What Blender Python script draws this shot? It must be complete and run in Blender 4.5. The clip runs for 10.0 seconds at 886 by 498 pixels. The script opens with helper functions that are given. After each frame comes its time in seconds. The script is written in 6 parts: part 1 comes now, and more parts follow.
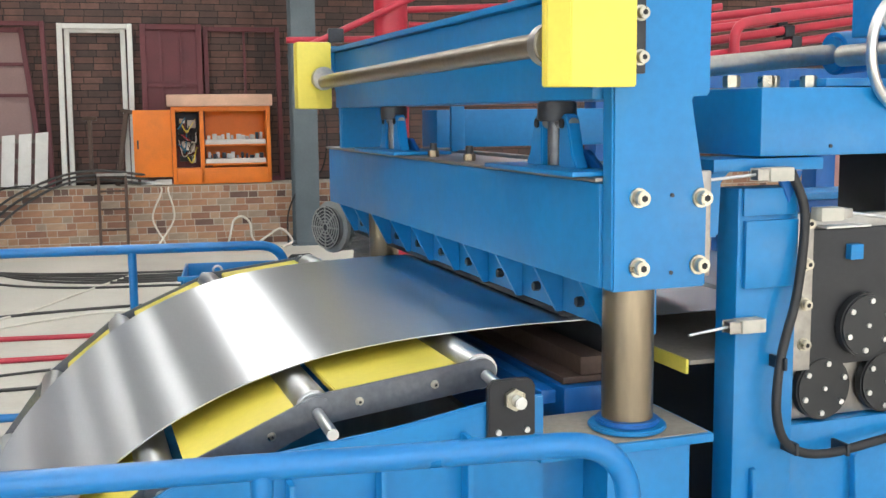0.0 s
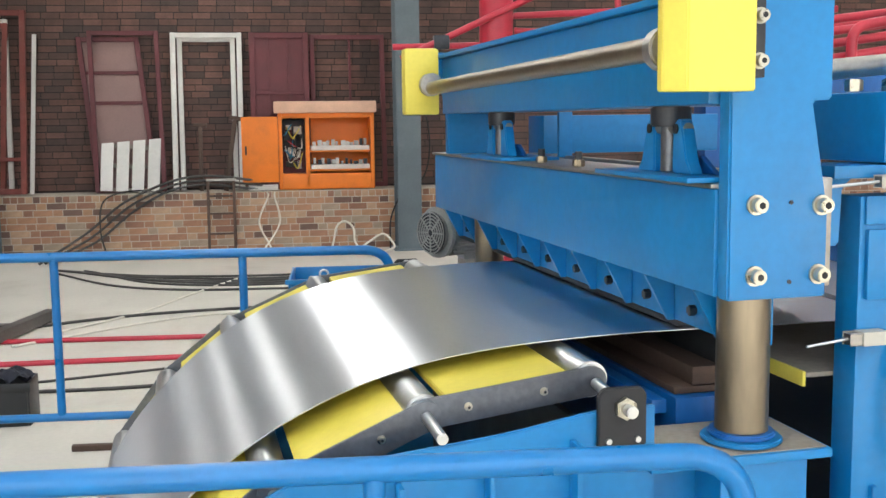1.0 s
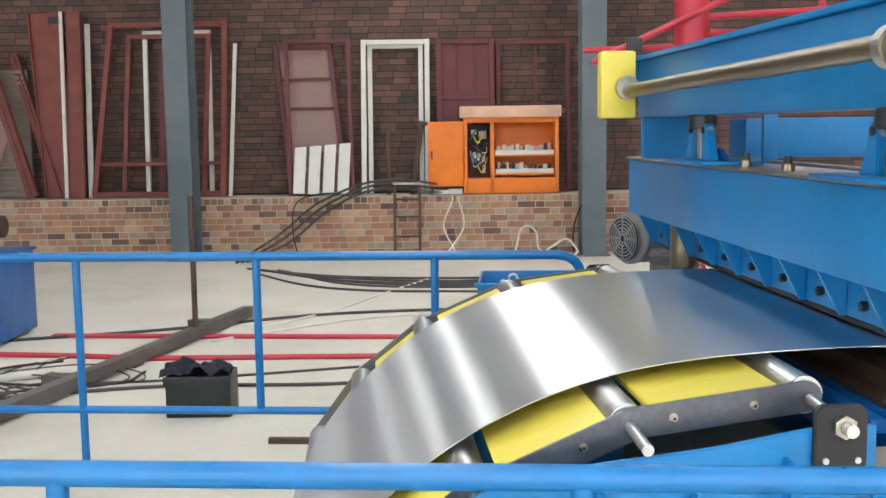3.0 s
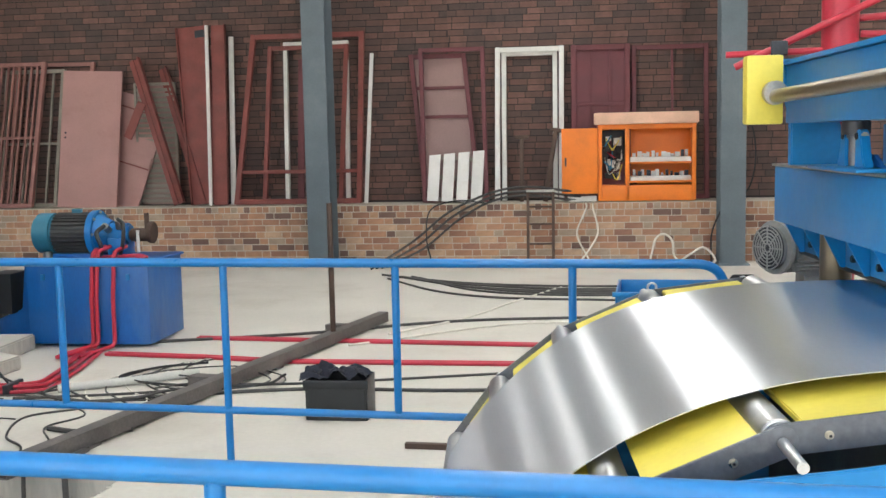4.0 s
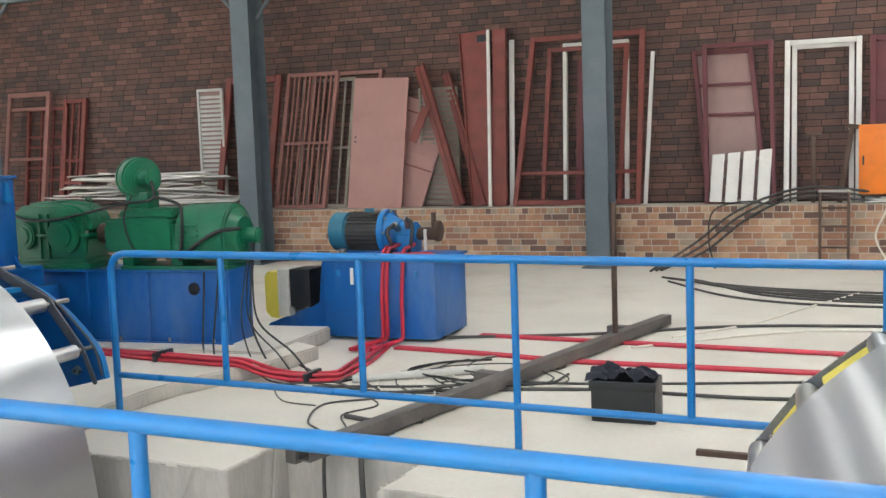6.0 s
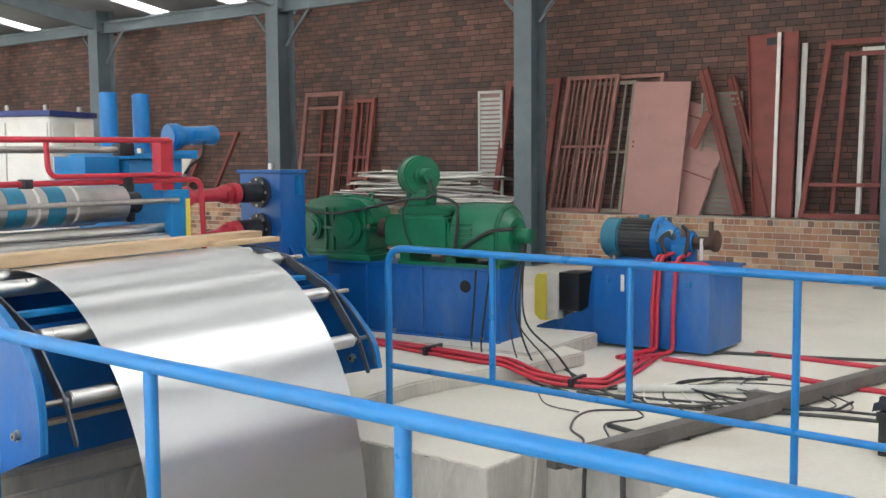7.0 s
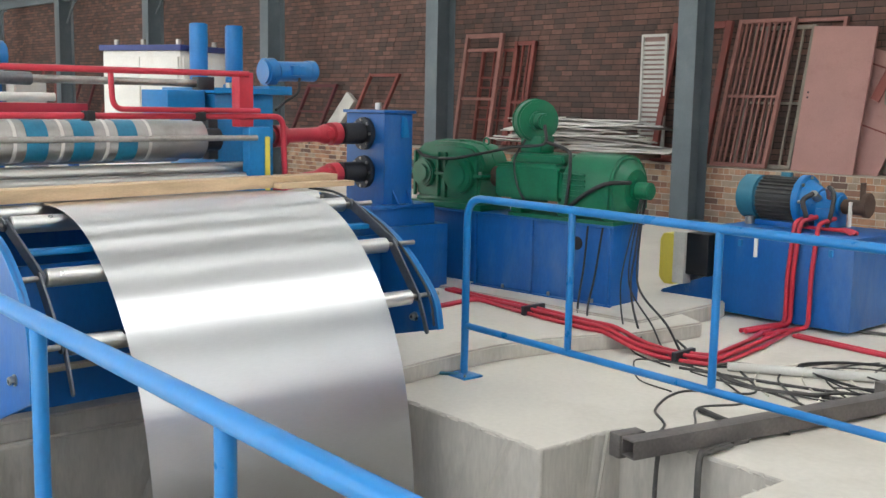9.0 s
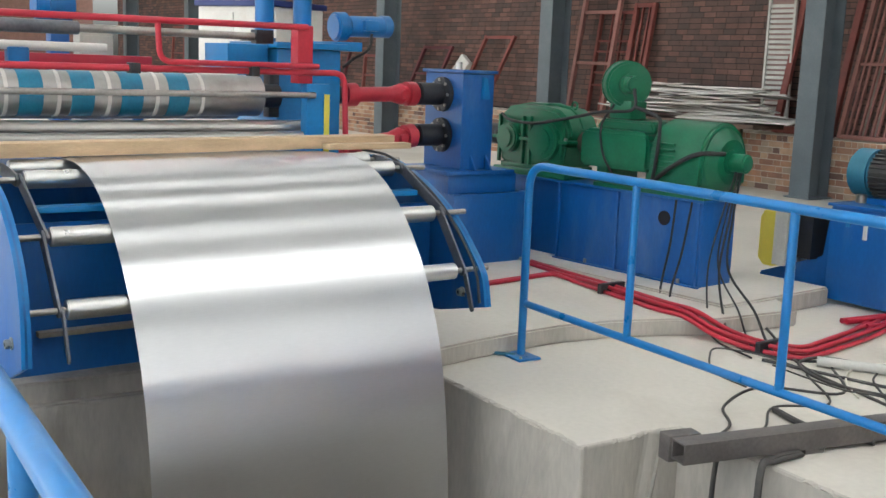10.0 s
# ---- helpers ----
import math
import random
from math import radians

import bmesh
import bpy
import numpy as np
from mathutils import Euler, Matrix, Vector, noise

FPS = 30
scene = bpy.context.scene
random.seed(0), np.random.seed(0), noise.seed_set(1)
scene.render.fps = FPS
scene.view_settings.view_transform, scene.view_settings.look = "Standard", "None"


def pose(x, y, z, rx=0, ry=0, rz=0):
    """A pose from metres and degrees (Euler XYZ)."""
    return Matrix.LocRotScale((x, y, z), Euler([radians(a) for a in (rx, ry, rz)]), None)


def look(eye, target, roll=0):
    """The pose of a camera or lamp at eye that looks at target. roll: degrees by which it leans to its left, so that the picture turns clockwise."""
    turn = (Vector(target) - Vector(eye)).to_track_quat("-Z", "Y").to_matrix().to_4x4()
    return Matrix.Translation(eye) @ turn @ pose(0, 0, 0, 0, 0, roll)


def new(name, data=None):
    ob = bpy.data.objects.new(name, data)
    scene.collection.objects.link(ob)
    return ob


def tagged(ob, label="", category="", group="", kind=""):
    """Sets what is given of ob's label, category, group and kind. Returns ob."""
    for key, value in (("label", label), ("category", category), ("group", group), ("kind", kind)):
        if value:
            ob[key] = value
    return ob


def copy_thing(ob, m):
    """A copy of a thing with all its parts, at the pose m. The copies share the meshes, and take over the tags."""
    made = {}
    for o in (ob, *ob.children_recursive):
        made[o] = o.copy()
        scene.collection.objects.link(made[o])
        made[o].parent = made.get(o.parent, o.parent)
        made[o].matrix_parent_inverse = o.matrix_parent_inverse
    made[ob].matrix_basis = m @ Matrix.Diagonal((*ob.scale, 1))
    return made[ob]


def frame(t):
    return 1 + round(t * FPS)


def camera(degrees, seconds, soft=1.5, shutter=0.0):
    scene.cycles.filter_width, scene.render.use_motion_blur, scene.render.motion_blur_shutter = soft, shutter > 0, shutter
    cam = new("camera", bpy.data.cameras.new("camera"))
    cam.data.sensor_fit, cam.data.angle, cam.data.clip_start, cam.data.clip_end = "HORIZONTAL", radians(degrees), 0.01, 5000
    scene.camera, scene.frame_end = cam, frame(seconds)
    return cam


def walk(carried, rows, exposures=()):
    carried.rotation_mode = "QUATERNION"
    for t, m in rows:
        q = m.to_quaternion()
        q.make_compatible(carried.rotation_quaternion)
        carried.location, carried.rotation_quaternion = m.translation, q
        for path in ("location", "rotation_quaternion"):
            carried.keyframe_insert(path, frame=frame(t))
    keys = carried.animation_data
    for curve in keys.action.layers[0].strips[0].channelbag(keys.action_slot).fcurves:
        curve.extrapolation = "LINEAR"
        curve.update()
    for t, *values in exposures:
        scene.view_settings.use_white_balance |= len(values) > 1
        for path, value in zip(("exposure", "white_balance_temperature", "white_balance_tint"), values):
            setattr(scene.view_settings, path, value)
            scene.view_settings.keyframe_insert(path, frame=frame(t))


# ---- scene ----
cam = camera(45.4, 10.0)
PATH = [
    (0, (0.067, 1.038, 1.635), (0.443, 2.986, 1.379), -0.6),
    (0.5, (0.064, 1.043, 1.635), (0.348, 3.006, 1.386), -0.8),
    (1, (0.042, 1.046, 1.633), (0.233, 3.022, 1.391), -0.7),
    (1.5, (0.03, 1.054, 1.637), (0.14, 3.036, 1.392), -1.0),
    (2, (0.015, 1.055, 1.633), (0.04, 3.04, 1.392), -0.8),
    (3.5, (-0.033, 1.074, 1.629), (-0.285, 3.045, 1.409), -1.1),
    (4, (-0.051, 1.066, 1.633), (-0.438, 3.017, 1.422), -1.2),
    (4.5, (-0.073, 1.088, 1.626), (-0.591, 3.009, 1.419), -0.8),
    (5, (-0.087, 1.086, 1.616), (-0.713, 2.974, 1.413), -1.2),
    (6.3, (-0.188, 1.09, 1.604), (-1.179, 2.816, 1.417), -1.8),
    (6.5, (-0.199, 1.097, 1.616), (-1.29, 2.764, 1.432), -1.5),
    (7, (-0.21, 1.147, 1.603), (-1.502, 2.664, 1.429), -0.4),
    (7.5, (-0.202, 1.253, 1.595), (-1.6, 2.668, 1.387), 0.7),
    (8, (-0.222, 1.385, 1.592), (-1.582, 2.834, 1.369), -2.2),
    (8.5, (-0.186, 1.674, 1.568), (-1.59, 3.079, 1.331), -0.2),
    (9, (-0.17, 2.024, 1.571), (-1.705, 3.278, 1.297), 1.1),
    (9.5, (-0.252, 2.33, 1.552), (-1.861, 3.48, 1.257), 1.6),
    (10, (-0.286, 2.607, 1.541), (-1.954, 3.657, 1.197), 2.1),
]
EXPOSURES = [(0, 1.80), (2, 1.83), (4, 1.95), (6.5, 1.98), (8.5, 1.98), (10, 1.88)]
walk(cam, [(t, look(eye, target, roll)) for t, eye, target, roll in PATH], EXPOSURES)

# ---- world, sun, exposure ----
world = bpy.data.worlds.new("sky")
scene.world = world
world.use_nodes = True
wn = world.node_tree.nodes
sky = wn.new("ShaderNodeTexSky")
sky.sky_type = "NISHITA"
sky.sun_disc = False
sky.sun_elevation, sky.sun_rotation = radians(66), radians(189)
sky.dust_density, sky.air_density, sky.ozone_density = 6.0, 0.7, 0.3
wn["Background"].inputs[1].default_value = 0.15
haze = wn.new("ShaderNodeHueSaturation")
haze.inputs["Saturation"].default_value = 0.55
world.node_tree.links.new(sky.outputs[0], haze.inputs["Color"])
world.node_tree.links.new(haze.outputs[0], wn["Background"].inputs[0])
sun_data = bpy.data.lights.new("sun", "SUN")
sun_data.energy, sun_data.angle, sun_data.color = 4.0, radians(6), (1.0, 0.96, 0.9)
sun = new("sun", sun_data)
sun.matrix_world = look((-3.1, -3.0, 16), (-2, 4, 0))

scene.view_settings.use_white_balance = True
scene.view_settings.white_balance_temperature, scene.view_settings.white_balance_tint = 6300, 4

# ---- materials ----


def material(name, base, rough=0.5, metal=0.0, vary=0.12, scale=6.0, bump=0.05, fine=60.0, random_piece=0.0, dirt=None, dirt_amount=0.0, dirt_scale=2.5, coat=0.0, stretch=None):
    """A surface with a broad and a fine variation, relief, optional dirt patches."""
    m = bpy.data.materials.new(name)
    m.use_nodes = True
    n, l = m.node_tree.nodes, m.node_tree.links
    b = n["Principled BSDF"]
    co = n.new("ShaderNodeTexCoord")
    src = co.outputs["Object"]
    if stretch:
        mp = n.new("ShaderNodeMapping")
        mp.inputs["Scale"].default_value = stretch
        l.new(src, mp.inputs[0])
        src = mp.outputs[0]
    big = n.new("ShaderNodeTexNoise")
    big.inputs["Scale"].default_value, big.inputs["Detail"].default_value = scale, 6
    l.new(src, big.inputs["Vector"])
    small = n.new("ShaderNodeTexNoise")
    small.inputs["Scale"].default_value, small.inputs["Detail"].default_value = fine, 4
    l.new(src, small.inputs["Vector"])
    ramp = n.new("ShaderNodeMapRange")
    ramp.inputs[1].default_value, ramp.inputs[2].default_value = 0.3, 0.7
    ramp.inputs[3].default_value, ramp.inputs[4].default_value = 1 - vary, 1 + vary
    l.new(big.outputs[0], ramp.inputs[0])
    ramp2 = n.new("ShaderNodeMapRange")
    ramp2.inputs[1].default_value, ramp2.inputs[2].default_value = 0.3, 0.7
    ramp2.inputs[3].default_value, ramp2.inputs[4].default_value = 1 - vary * 0.5, 1 + vary * 0.5
    l.new(small.outputs[0], ramp2.inputs[0])
    mul = n.new("ShaderNodeMath")
    mul.operation = "MULTIPLY"
    l.new(ramp.outputs[0], mul.inputs[0])
    l.new(ramp2.outputs[0], mul.inputs[1])
    value = mul.outputs[0]
    if random_piece:
        info = n.new("ShaderNodeObjectInfo")
        geo = n.new("ShaderNodeNewGeometry")
        add = n.new("ShaderNodeMath")
        add.operation = "ADD"
        l.new(info.outputs["Random"], add.inputs[0])
        l.new(geo.outputs["Random Per Island"], add.inputs[1])
        fr = n.new("ShaderNodeMath")
        fr.operation = "FRACT"
        l.new(add.outputs[0], fr.inputs[0])
        rr = n.new("ShaderNodeMapRange")
        rr.inputs[3].default_value, rr.inputs[4].default_value = 1 - random_piece, 1 + random_piece
        l.new(fr.outputs[0], rr.inputs[0])
        mul2 = n.new("ShaderNodeMath")
        mul2.operation = "MULTIPLY"
        l.new(value, mul2.inputs[0])
        l.new(rr.outputs[0], mul2.inputs[1])
        value = mul2.outputs[0]
    vec = n.new("ShaderNodeVectorMath")
    vec.operation = "SCALE"
    vec.inputs[0].default_value = base
    l.new(value, vec.inputs["Scale"])
    colour = vec.outputs[0]
    if dirt:
        dn = n.new("ShaderNodeTexNoise")
        dn.inputs["Scale"].default_value, dn.inputs["Detail"].default_value = dirt_scale, 9
        dn.inputs["Roughness"].default_value = 0.65
        l.new(src, dn.inputs["Vector"])
        dr = n.new("ShaderNodeMapRange")
        dr.inputs[1].default_value, dr.inputs[2].default_value = 0.52, 0.72
        dr.inputs[3].default_value, dr.inputs[4].default_value = 0.0, dirt_amount
        l.new(dn.outputs[0], dr.inputs[0])
        mx = n.new("ShaderNodeMix")
        mx.data_type = "RGBA"
        l.new(dr.outputs[0], mx.inputs[0])
        l.new(colour, mx.inputs[6])
        mx.inputs[7].default_value = (*dirt, 1)
        colour = mx.outputs[2]
    l.new(colour, b.inputs["Base Color"])
    rg = n.new("ShaderNodeMapRange")
    rg.inputs[1].default_value, rg.inputs[2].default_value = 0.3, 0.7
    rg.inputs[3].default_value, rg.inputs[4].default_value = max(rough - 0.08, 0.02), min(rough + 0.08, 1)
    l.new(big.outputs[0], rg.inputs[0])
    l.new(rg.outputs[0], b.inputs["Roughness"])
    b.inputs["Metallic"].default_value = metal
    b.inputs["Coat Weight"].default_value = coat
    if bump:
        bp = n.new("ShaderNodeBump")
        bp.inputs["Strength"].default_value, bp.inputs["Distance"].default_value = bump, 0.01
        l.new(small.outputs[0], bp.inputs["Height"])
        l.new(bp.outputs[0], b.inputs["Normal"])
    return m


BLUE = material("blue_machine_paint", (0.008, 0.18, 0.45), 0.36, vary=0.12, scale=3, fine=40, bump=0.03, dirt=(0.13, 0.25, 0.40), dirt_amount=0.22, dirt_scale=4)
RAILBLUE = material("blue_rail_paint", (0.008, 0.16, 0.44), 0.34, vary=0.10, scale=8, bump=0.02, coat=0.1, dirt=(0.10, 0.22, 0.40), dirt_amount=0.2)
# darker than BLUE, partly to carry shade on inner and indoor parts
DEEPBLUE = material("deep_blue_paint_and_shade", (0.006, 0.098, 0.34), 0.4, vary=0.16, scale=3, bump=0.03, dirt=(0.2, 0.26, 0.34), dirt_amount=0.3, stretch=(1, 1, 0.35))
YELLOW = material("yellow_paint", (0.74, 0.62, 0.09), 0.42, vary=0.06, scale=4, bump=0.02)
RED = material("red_pipe_paint", (0.46, 0.026, 0.05), 0.4, vary=0.12, scale=5, bump=0.02)
GREEN = material("green_motor_paint", (0.005, 0.13, 0.06), 0.35, vary=0.18, scale=5, bump=0.04, dirt=(0.1, 0.12, 0.1), dirt_amount=0.25)
TEAL = material("teal_motor_paint", (0.03, 0.16, 0.24), 0.45, vary=0.15, scale=6, bump=0.04)
STRIP = material("bare_steel_strip", (0.68, 0.685, 0.70), 0.24, 1.0, vary=0.04, scale=2, fine=160, bump=0.015, stretch=(1, 0.15, 1))


def grain_across(m, roughness, amount):
    """Rolled sheet: the fine grain runs along the strip, so light spreads across it."""
    n, l = m.node_tree.nodes, m.node_tree.links
    b = n["Principled BSDF"]
    side = n.new("ShaderNodeCombineXYZ")
    side.inputs[1].default_value = 1.0
    turn = n.new("ShaderNodeVectorTransform")
    turn.vector_type, turn.convert_from, turn.convert_to = "VECTOR", "OBJECT", "WORLD"
    l.new(side.outputs[0], turn.inputs[0])
    l.new(turn.outputs[0], b.inputs["Tangent"])
    b.inputs["Anisotropic"].default_value = amount
    for link in list(b.inputs["Roughness"].links):
        l.remove(link)
    b.inputs["Roughness"].default_value = roughness


grain_across(STRIP, 0.31, 0.98)
CHROME = material("bright_steel", (0.68, 0.68, 0.67), 0.35, 1.0, vary=0.06, scale=6, bump=0.0)
STEEL = material("grey_steel", (0.42, 0.40, 0.37), 0.42, 1.0, vary=0.18, scale=6, bump=0.05, dirt=(0.16, 0.11, 0.07), dirt_amount=0.4)
PILLAR = material("worn_steel_pillar", (0.26, 0.215, 0.155), 0.34, 0.9, vary=0.15, scale=4, bump=0.03, dirt=(0.12, 0.08, 0.05), dirt_amount=0.5, stretch=(1, 1, 0.2))
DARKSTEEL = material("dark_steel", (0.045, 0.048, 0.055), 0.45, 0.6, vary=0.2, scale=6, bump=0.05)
LINK = material("grey_link_steel", (0.16, 0.17, 0.19), 0.42, 0.7, vary=0.25, scale=5, bump=0.05, dirt=(0.12, 0.07, 0.04), dirt_amount=0.4)
BLACK = material("black_rubber", (0.018, 0.018, 0.02), 0.55, vary=0.2, scale=8, bump=0.05)
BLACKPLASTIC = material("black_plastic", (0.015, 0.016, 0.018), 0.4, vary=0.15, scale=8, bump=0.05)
BRASS = material("zinc_bolt", (0.50, 0.47, 0.39), 0.32, 1.0, vary=0.15, scale=30, bump=0.03)
COLUMN = material("grey_column_paint", (0.115, 0.145, 0.165), 0.5, vary=0.12, scale=2.5, bump=0.03, dirt=(0.2, 0.2, 0.2), dirt_amount=0.3)
OXIDE = material("red_oxide_primer", (0.21, 0.055, 0.045), 0.6, vary=0.18, scale=4, bump=0.05, dirt=(0.25, 0.14, 0.12), dirt_amount=0.3)
MAROON = material("maroon_primer", (0.135, 0.035, 0.042), 0.6, vary=0.15, scale=4, bump=0.05)
PINK = material("faded_pink_primer", (0.42, 0.23, 0.21), 0.65, vary=0.08, scale=2, bump=0.03, dirt=(0.3, 0.13, 0.11), dirt_amount=0.35)
TAUPE = material("brown_grey_panel", (0.30, 0.19, 0.175), 0.65, vary=0.1, scale=2, bump=0.03)
WHITE = material("white_paint", (0.72, 0.70, 0.66), 0.55, vary=0.07, scale=5, bump=0.03, dirt=(0.35, 0.27, 0.2), dirt_amount=0.4)
GREYWHITE = material("galvanised_sheet", (0.55, 0.54, 0.50), 0.5, vary=0.12, scale=4, bump=0.04)
ORANGE = material("orange_paint", (0.80, 0.20, 0.012), 0.45, vary=0.08, scale=3, bump=0.03, dirt=(0.3, 0.1, 0.03), dirt_amount=0.3)
CREAM = material("dusty_orange_top", (0.72, 0.45, 0.32), 0.7, vary=0.1, scale=5, bump=0.03)
WOOD = material("raw_timber", (0.55, 0.40, 0.25), 0.65, vary=0.16, scale=4, bump=0.08, stretch=(6, 0.6, 6), fine=50)
CONCRETE = material("concrete_floor", (0.60, 0.565, 0.505), 0.75, vary=0.07, scale=0.8, fine=30, bump=0.12, dirt=(0.36, 0.31, 0.25), dirt_amount=0.5, dirt_scale=0.55)
PITWALL = material("rough_concrete", (0.47, 0.44, 0.39), 0.85, vary=0.14, scale=3, fine=35, bump=0.3, dirt=(0.19, 0.165, 0.135), dirt_amount=0.7, dirt_scale=1.8, stretch=(1.3, 1.3, 0.35))
def brick_material(name, tones, dirt, dirt_amount):
    """Fired clay: each piece takes one of a few tones, with stains over several bricks."""
    m = material(name, (1, 1, 1), 0.85, vary=0.16, scale=9, bump=0.25, dirt=dirt, dirt_amount=dirt_amount, dirt_scale=1.4)
    n, l = m.node_tree.nodes, m.node_tree.links
    info, geo = n.new("ShaderNodeObjectInfo"), n.new("ShaderNodeNewGeometry")
    add, fr = n.new("ShaderNodeMath"), n.new("ShaderNodeMath")
    add.operation, fr.operation = "ADD", "FRACT"
    l.new(info.outputs["Random"], add.inputs[0])
    l.new(geo.outputs["Random Per Island"], add.inputs[1])
    l.new(add.outputs[0], fr.inputs[0])
    ramp = n.new("ShaderNodeValToRGB")
    ramp.color_ramp.interpolation = "CONSTANT"
    e = ramp.color_ramp.elements
    while len(e) < len(tones):
        e.new(0.5)
    for k, (at, c) in enumerate(tones):
        e[k].position, e[k].color = at, (*c, 1)
    l.new(fr.outputs[0], ramp.inputs[0])
    vec = [q for q in n if q.bl_idname == "ShaderNodeVectorMath"][0]
    l.new(ramp.outputs[0], vec.inputs[0])
    return m


BRICK = brick_material("plinth_brick", [(0.0, (0.40, 0.22, 0.135)), (0.18, (0.34, 0.18, 0.115)), (0.34, (0.47, 0.32, 0.215)), (0.50, (0.27, 0.14, 0.095)), (0.64, (0.42, 0.25, 0.15)), (0.78, (0.15, 0.09, 0.072)), (0.88, (0.36, 0.28, 0.21))], (0.15, 0.11, 0.09), 0.5)
BRICKDARK = brick_material("dark_wall_brick", [(0.0, (0.125, 0.072, 0.06)), (0.25, (0.105, 0.066, 0.058)), (0.5, (0.15, 0.08, 0.064)), (0.7, (0.085, 0.058, 0.053)), (0.85, (0.175, 0.095, 0.075))], (0.05, 0.037, 0.034), 0.6)
MORTAR = material("pale_mortar", (0.52, 0.46, 0.38), 0.9, vary=0.12, scale=5, bump=0.2)
MORTARDARK = material("dark_mortar", (0.03, 0.025, 0.024), 0.9, vary=0.15, scale=4, bump=0.2)
ROOFSHEET = material("roof_sheet", (0.24, 0.25, 0.26), 0.55, 0.2, vary=0.1, scale=1.5, bump=0.03)
def rooflight_material():
    """Milky fibreglass sheet that scatters daylight through itself."""
    m = bpy.data.materials.new("milky_rooflight")
    m.use_nodes = True
    n, l = m.node_tree.nodes, m.node_tree.links
    n.remove(n["Principled BSDF"])
    cloud = n.new("ShaderNodeTexNoise")
    cloud.inputs["Scale"].default_value = 1.5
    tone = n.new("ShaderNodeMapRange")
    tone.inputs[3].default_value, tone.inputs[4].default_value = 0.86, 0.96
    l.new(cloud.outputs[0], tone.inputs[0])
    through_bsdf = n.new("ShaderNodeBsdfTranslucent")
    l.new(tone.outputs[0], through_bsdf.inputs["Color"])
    face = n.new("ShaderNodeBsdfDiffuse")
    face.inputs["Color"].default_value = (0.8, 0.8, 0.78, 1)
    mix = n.new("ShaderNodeMixShader")
    mix.inputs[0].default_value = 0.22
    l.new(through_bsdf.outputs[0], mix.inputs[1])
    l.new(face.outputs[0], mix.inputs[2])
    l.new(mix.outputs[0], n["Material Output"].inputs["Surface"])
    return m


MILKY = rooflight_material()
WIREWHITE = material("white_cable", (0.7, 0.66, 0.58), 0.5, vary=0.08, bump=0.0)
BLUEWRAP = material("blue_roll_wrap", (0.02, 0.20, 0.34), 0.4, vary=0.15, scale=10, bump=0.05)
DUSTY = material("dusty_grey_steel", (0.27, 0.24, 0.20), 0.75, 0.1, vary=0.2, scale=4, bump=0.08)
GATE = material("faded_red_primer", (0.30, 0.14, 0.12), 0.65, vary=0.15, scale=5, bump=0.05)
CHANNEL = material("dark_grey_steel", (0.125, 0.112, 0.105), 0.55, 0.2, vary=0.25, scale=5, bump=0.08, dirt=(0.2, 0.17, 0.14), dirt_amount=0.4)
CABLE = material("grey_rubber_cable", (0.055, 0.052, 0.05), 0.6, vary=0.25, scale=4, bump=0.05, dirt=(0.2, 0.18, 0.15), dirt_amount=0.4)
SWITCH = material("pale_grey_plastic", (0.46, 0.44, 0.38), 0.5, vary=0.08, bump=0.02)
# near-black for flat discs, stands in for the shade inside holes and sockets
DARKHOLE = material("hole_shade", (0.012, 0.012, 0.014), 0.8, vary=0.1, bump=0.0)
RUST = material("rusty_dark_steel", (0.10, 0.065, 0.05), 0.6, 0.5, vary=0.25, scale=6, bump=0.08)

# ---- building helpers ----
WALL = pose(0.9, 14.55, 0, 0, 0, 3.4)       # along the brick wall, x along it, y into it
PRESS = pose(0.85, 3.3, 0, 0, 0, 8.3)       # the shear press, x along the strip
LINE = pose(-4.5, 4.54, 0, 0, 0, 3.4)       # the straightening line, x along the strip
DRIVE = pose(-5.25, 7.72, 0, 0, 0, 8.0)      # the drive train, x along its shaft, from its near corner
EXIT = LINE @ Matrix.Translation((0.327, -0.174, 0.123)) @ Matrix.Scale(0.92, 4)   # the exit arch, a little smaller than the line
HERE = Matrix.Identity(4)


def thing(name, frame_m, base, label, category, group="", kind=""):
    """An empty at the thing's base; its parts are given in the frame's own coordinates."""
    ob = new(name)
    ob.empty_display_size = 0.1
    ob.matrix_world = frame_m @ Matrix.Translation(base)
    ob["base"] = base
    return tagged(ob, label, category, group, kind)


def finish(bm, mat, smooth):
    me = bpy.data.meshes.new("mesh")
    if mat == BRASS:
        mat = [BRASS, DARKHOLE]
    bm.normal_update()
    bm.to_mesh(me)
    bm.free()
    for m in (mat if isinstance(mat, (list, tuple)) else [mat]):
        me.materials.append(m)
    if smooth:
        me.shade_smooth()
        me.set_sharp_from_angle(angle=radians(38))
    return me


def part(name, bm, mat, parent, label="", smooth=True):
    """One mesh under a thing or a part, in the coordinates of the thing's frame."""
    top = parent
    while top.parent:
        top = top.parent
    bmesh.ops.translate(bm, verts=bm.verts, vec=-Vector(top["base"]))
    ob = new(name, finish(bm, mat, smooth))
    ob.parent = parent
    return tagged(ob, label)


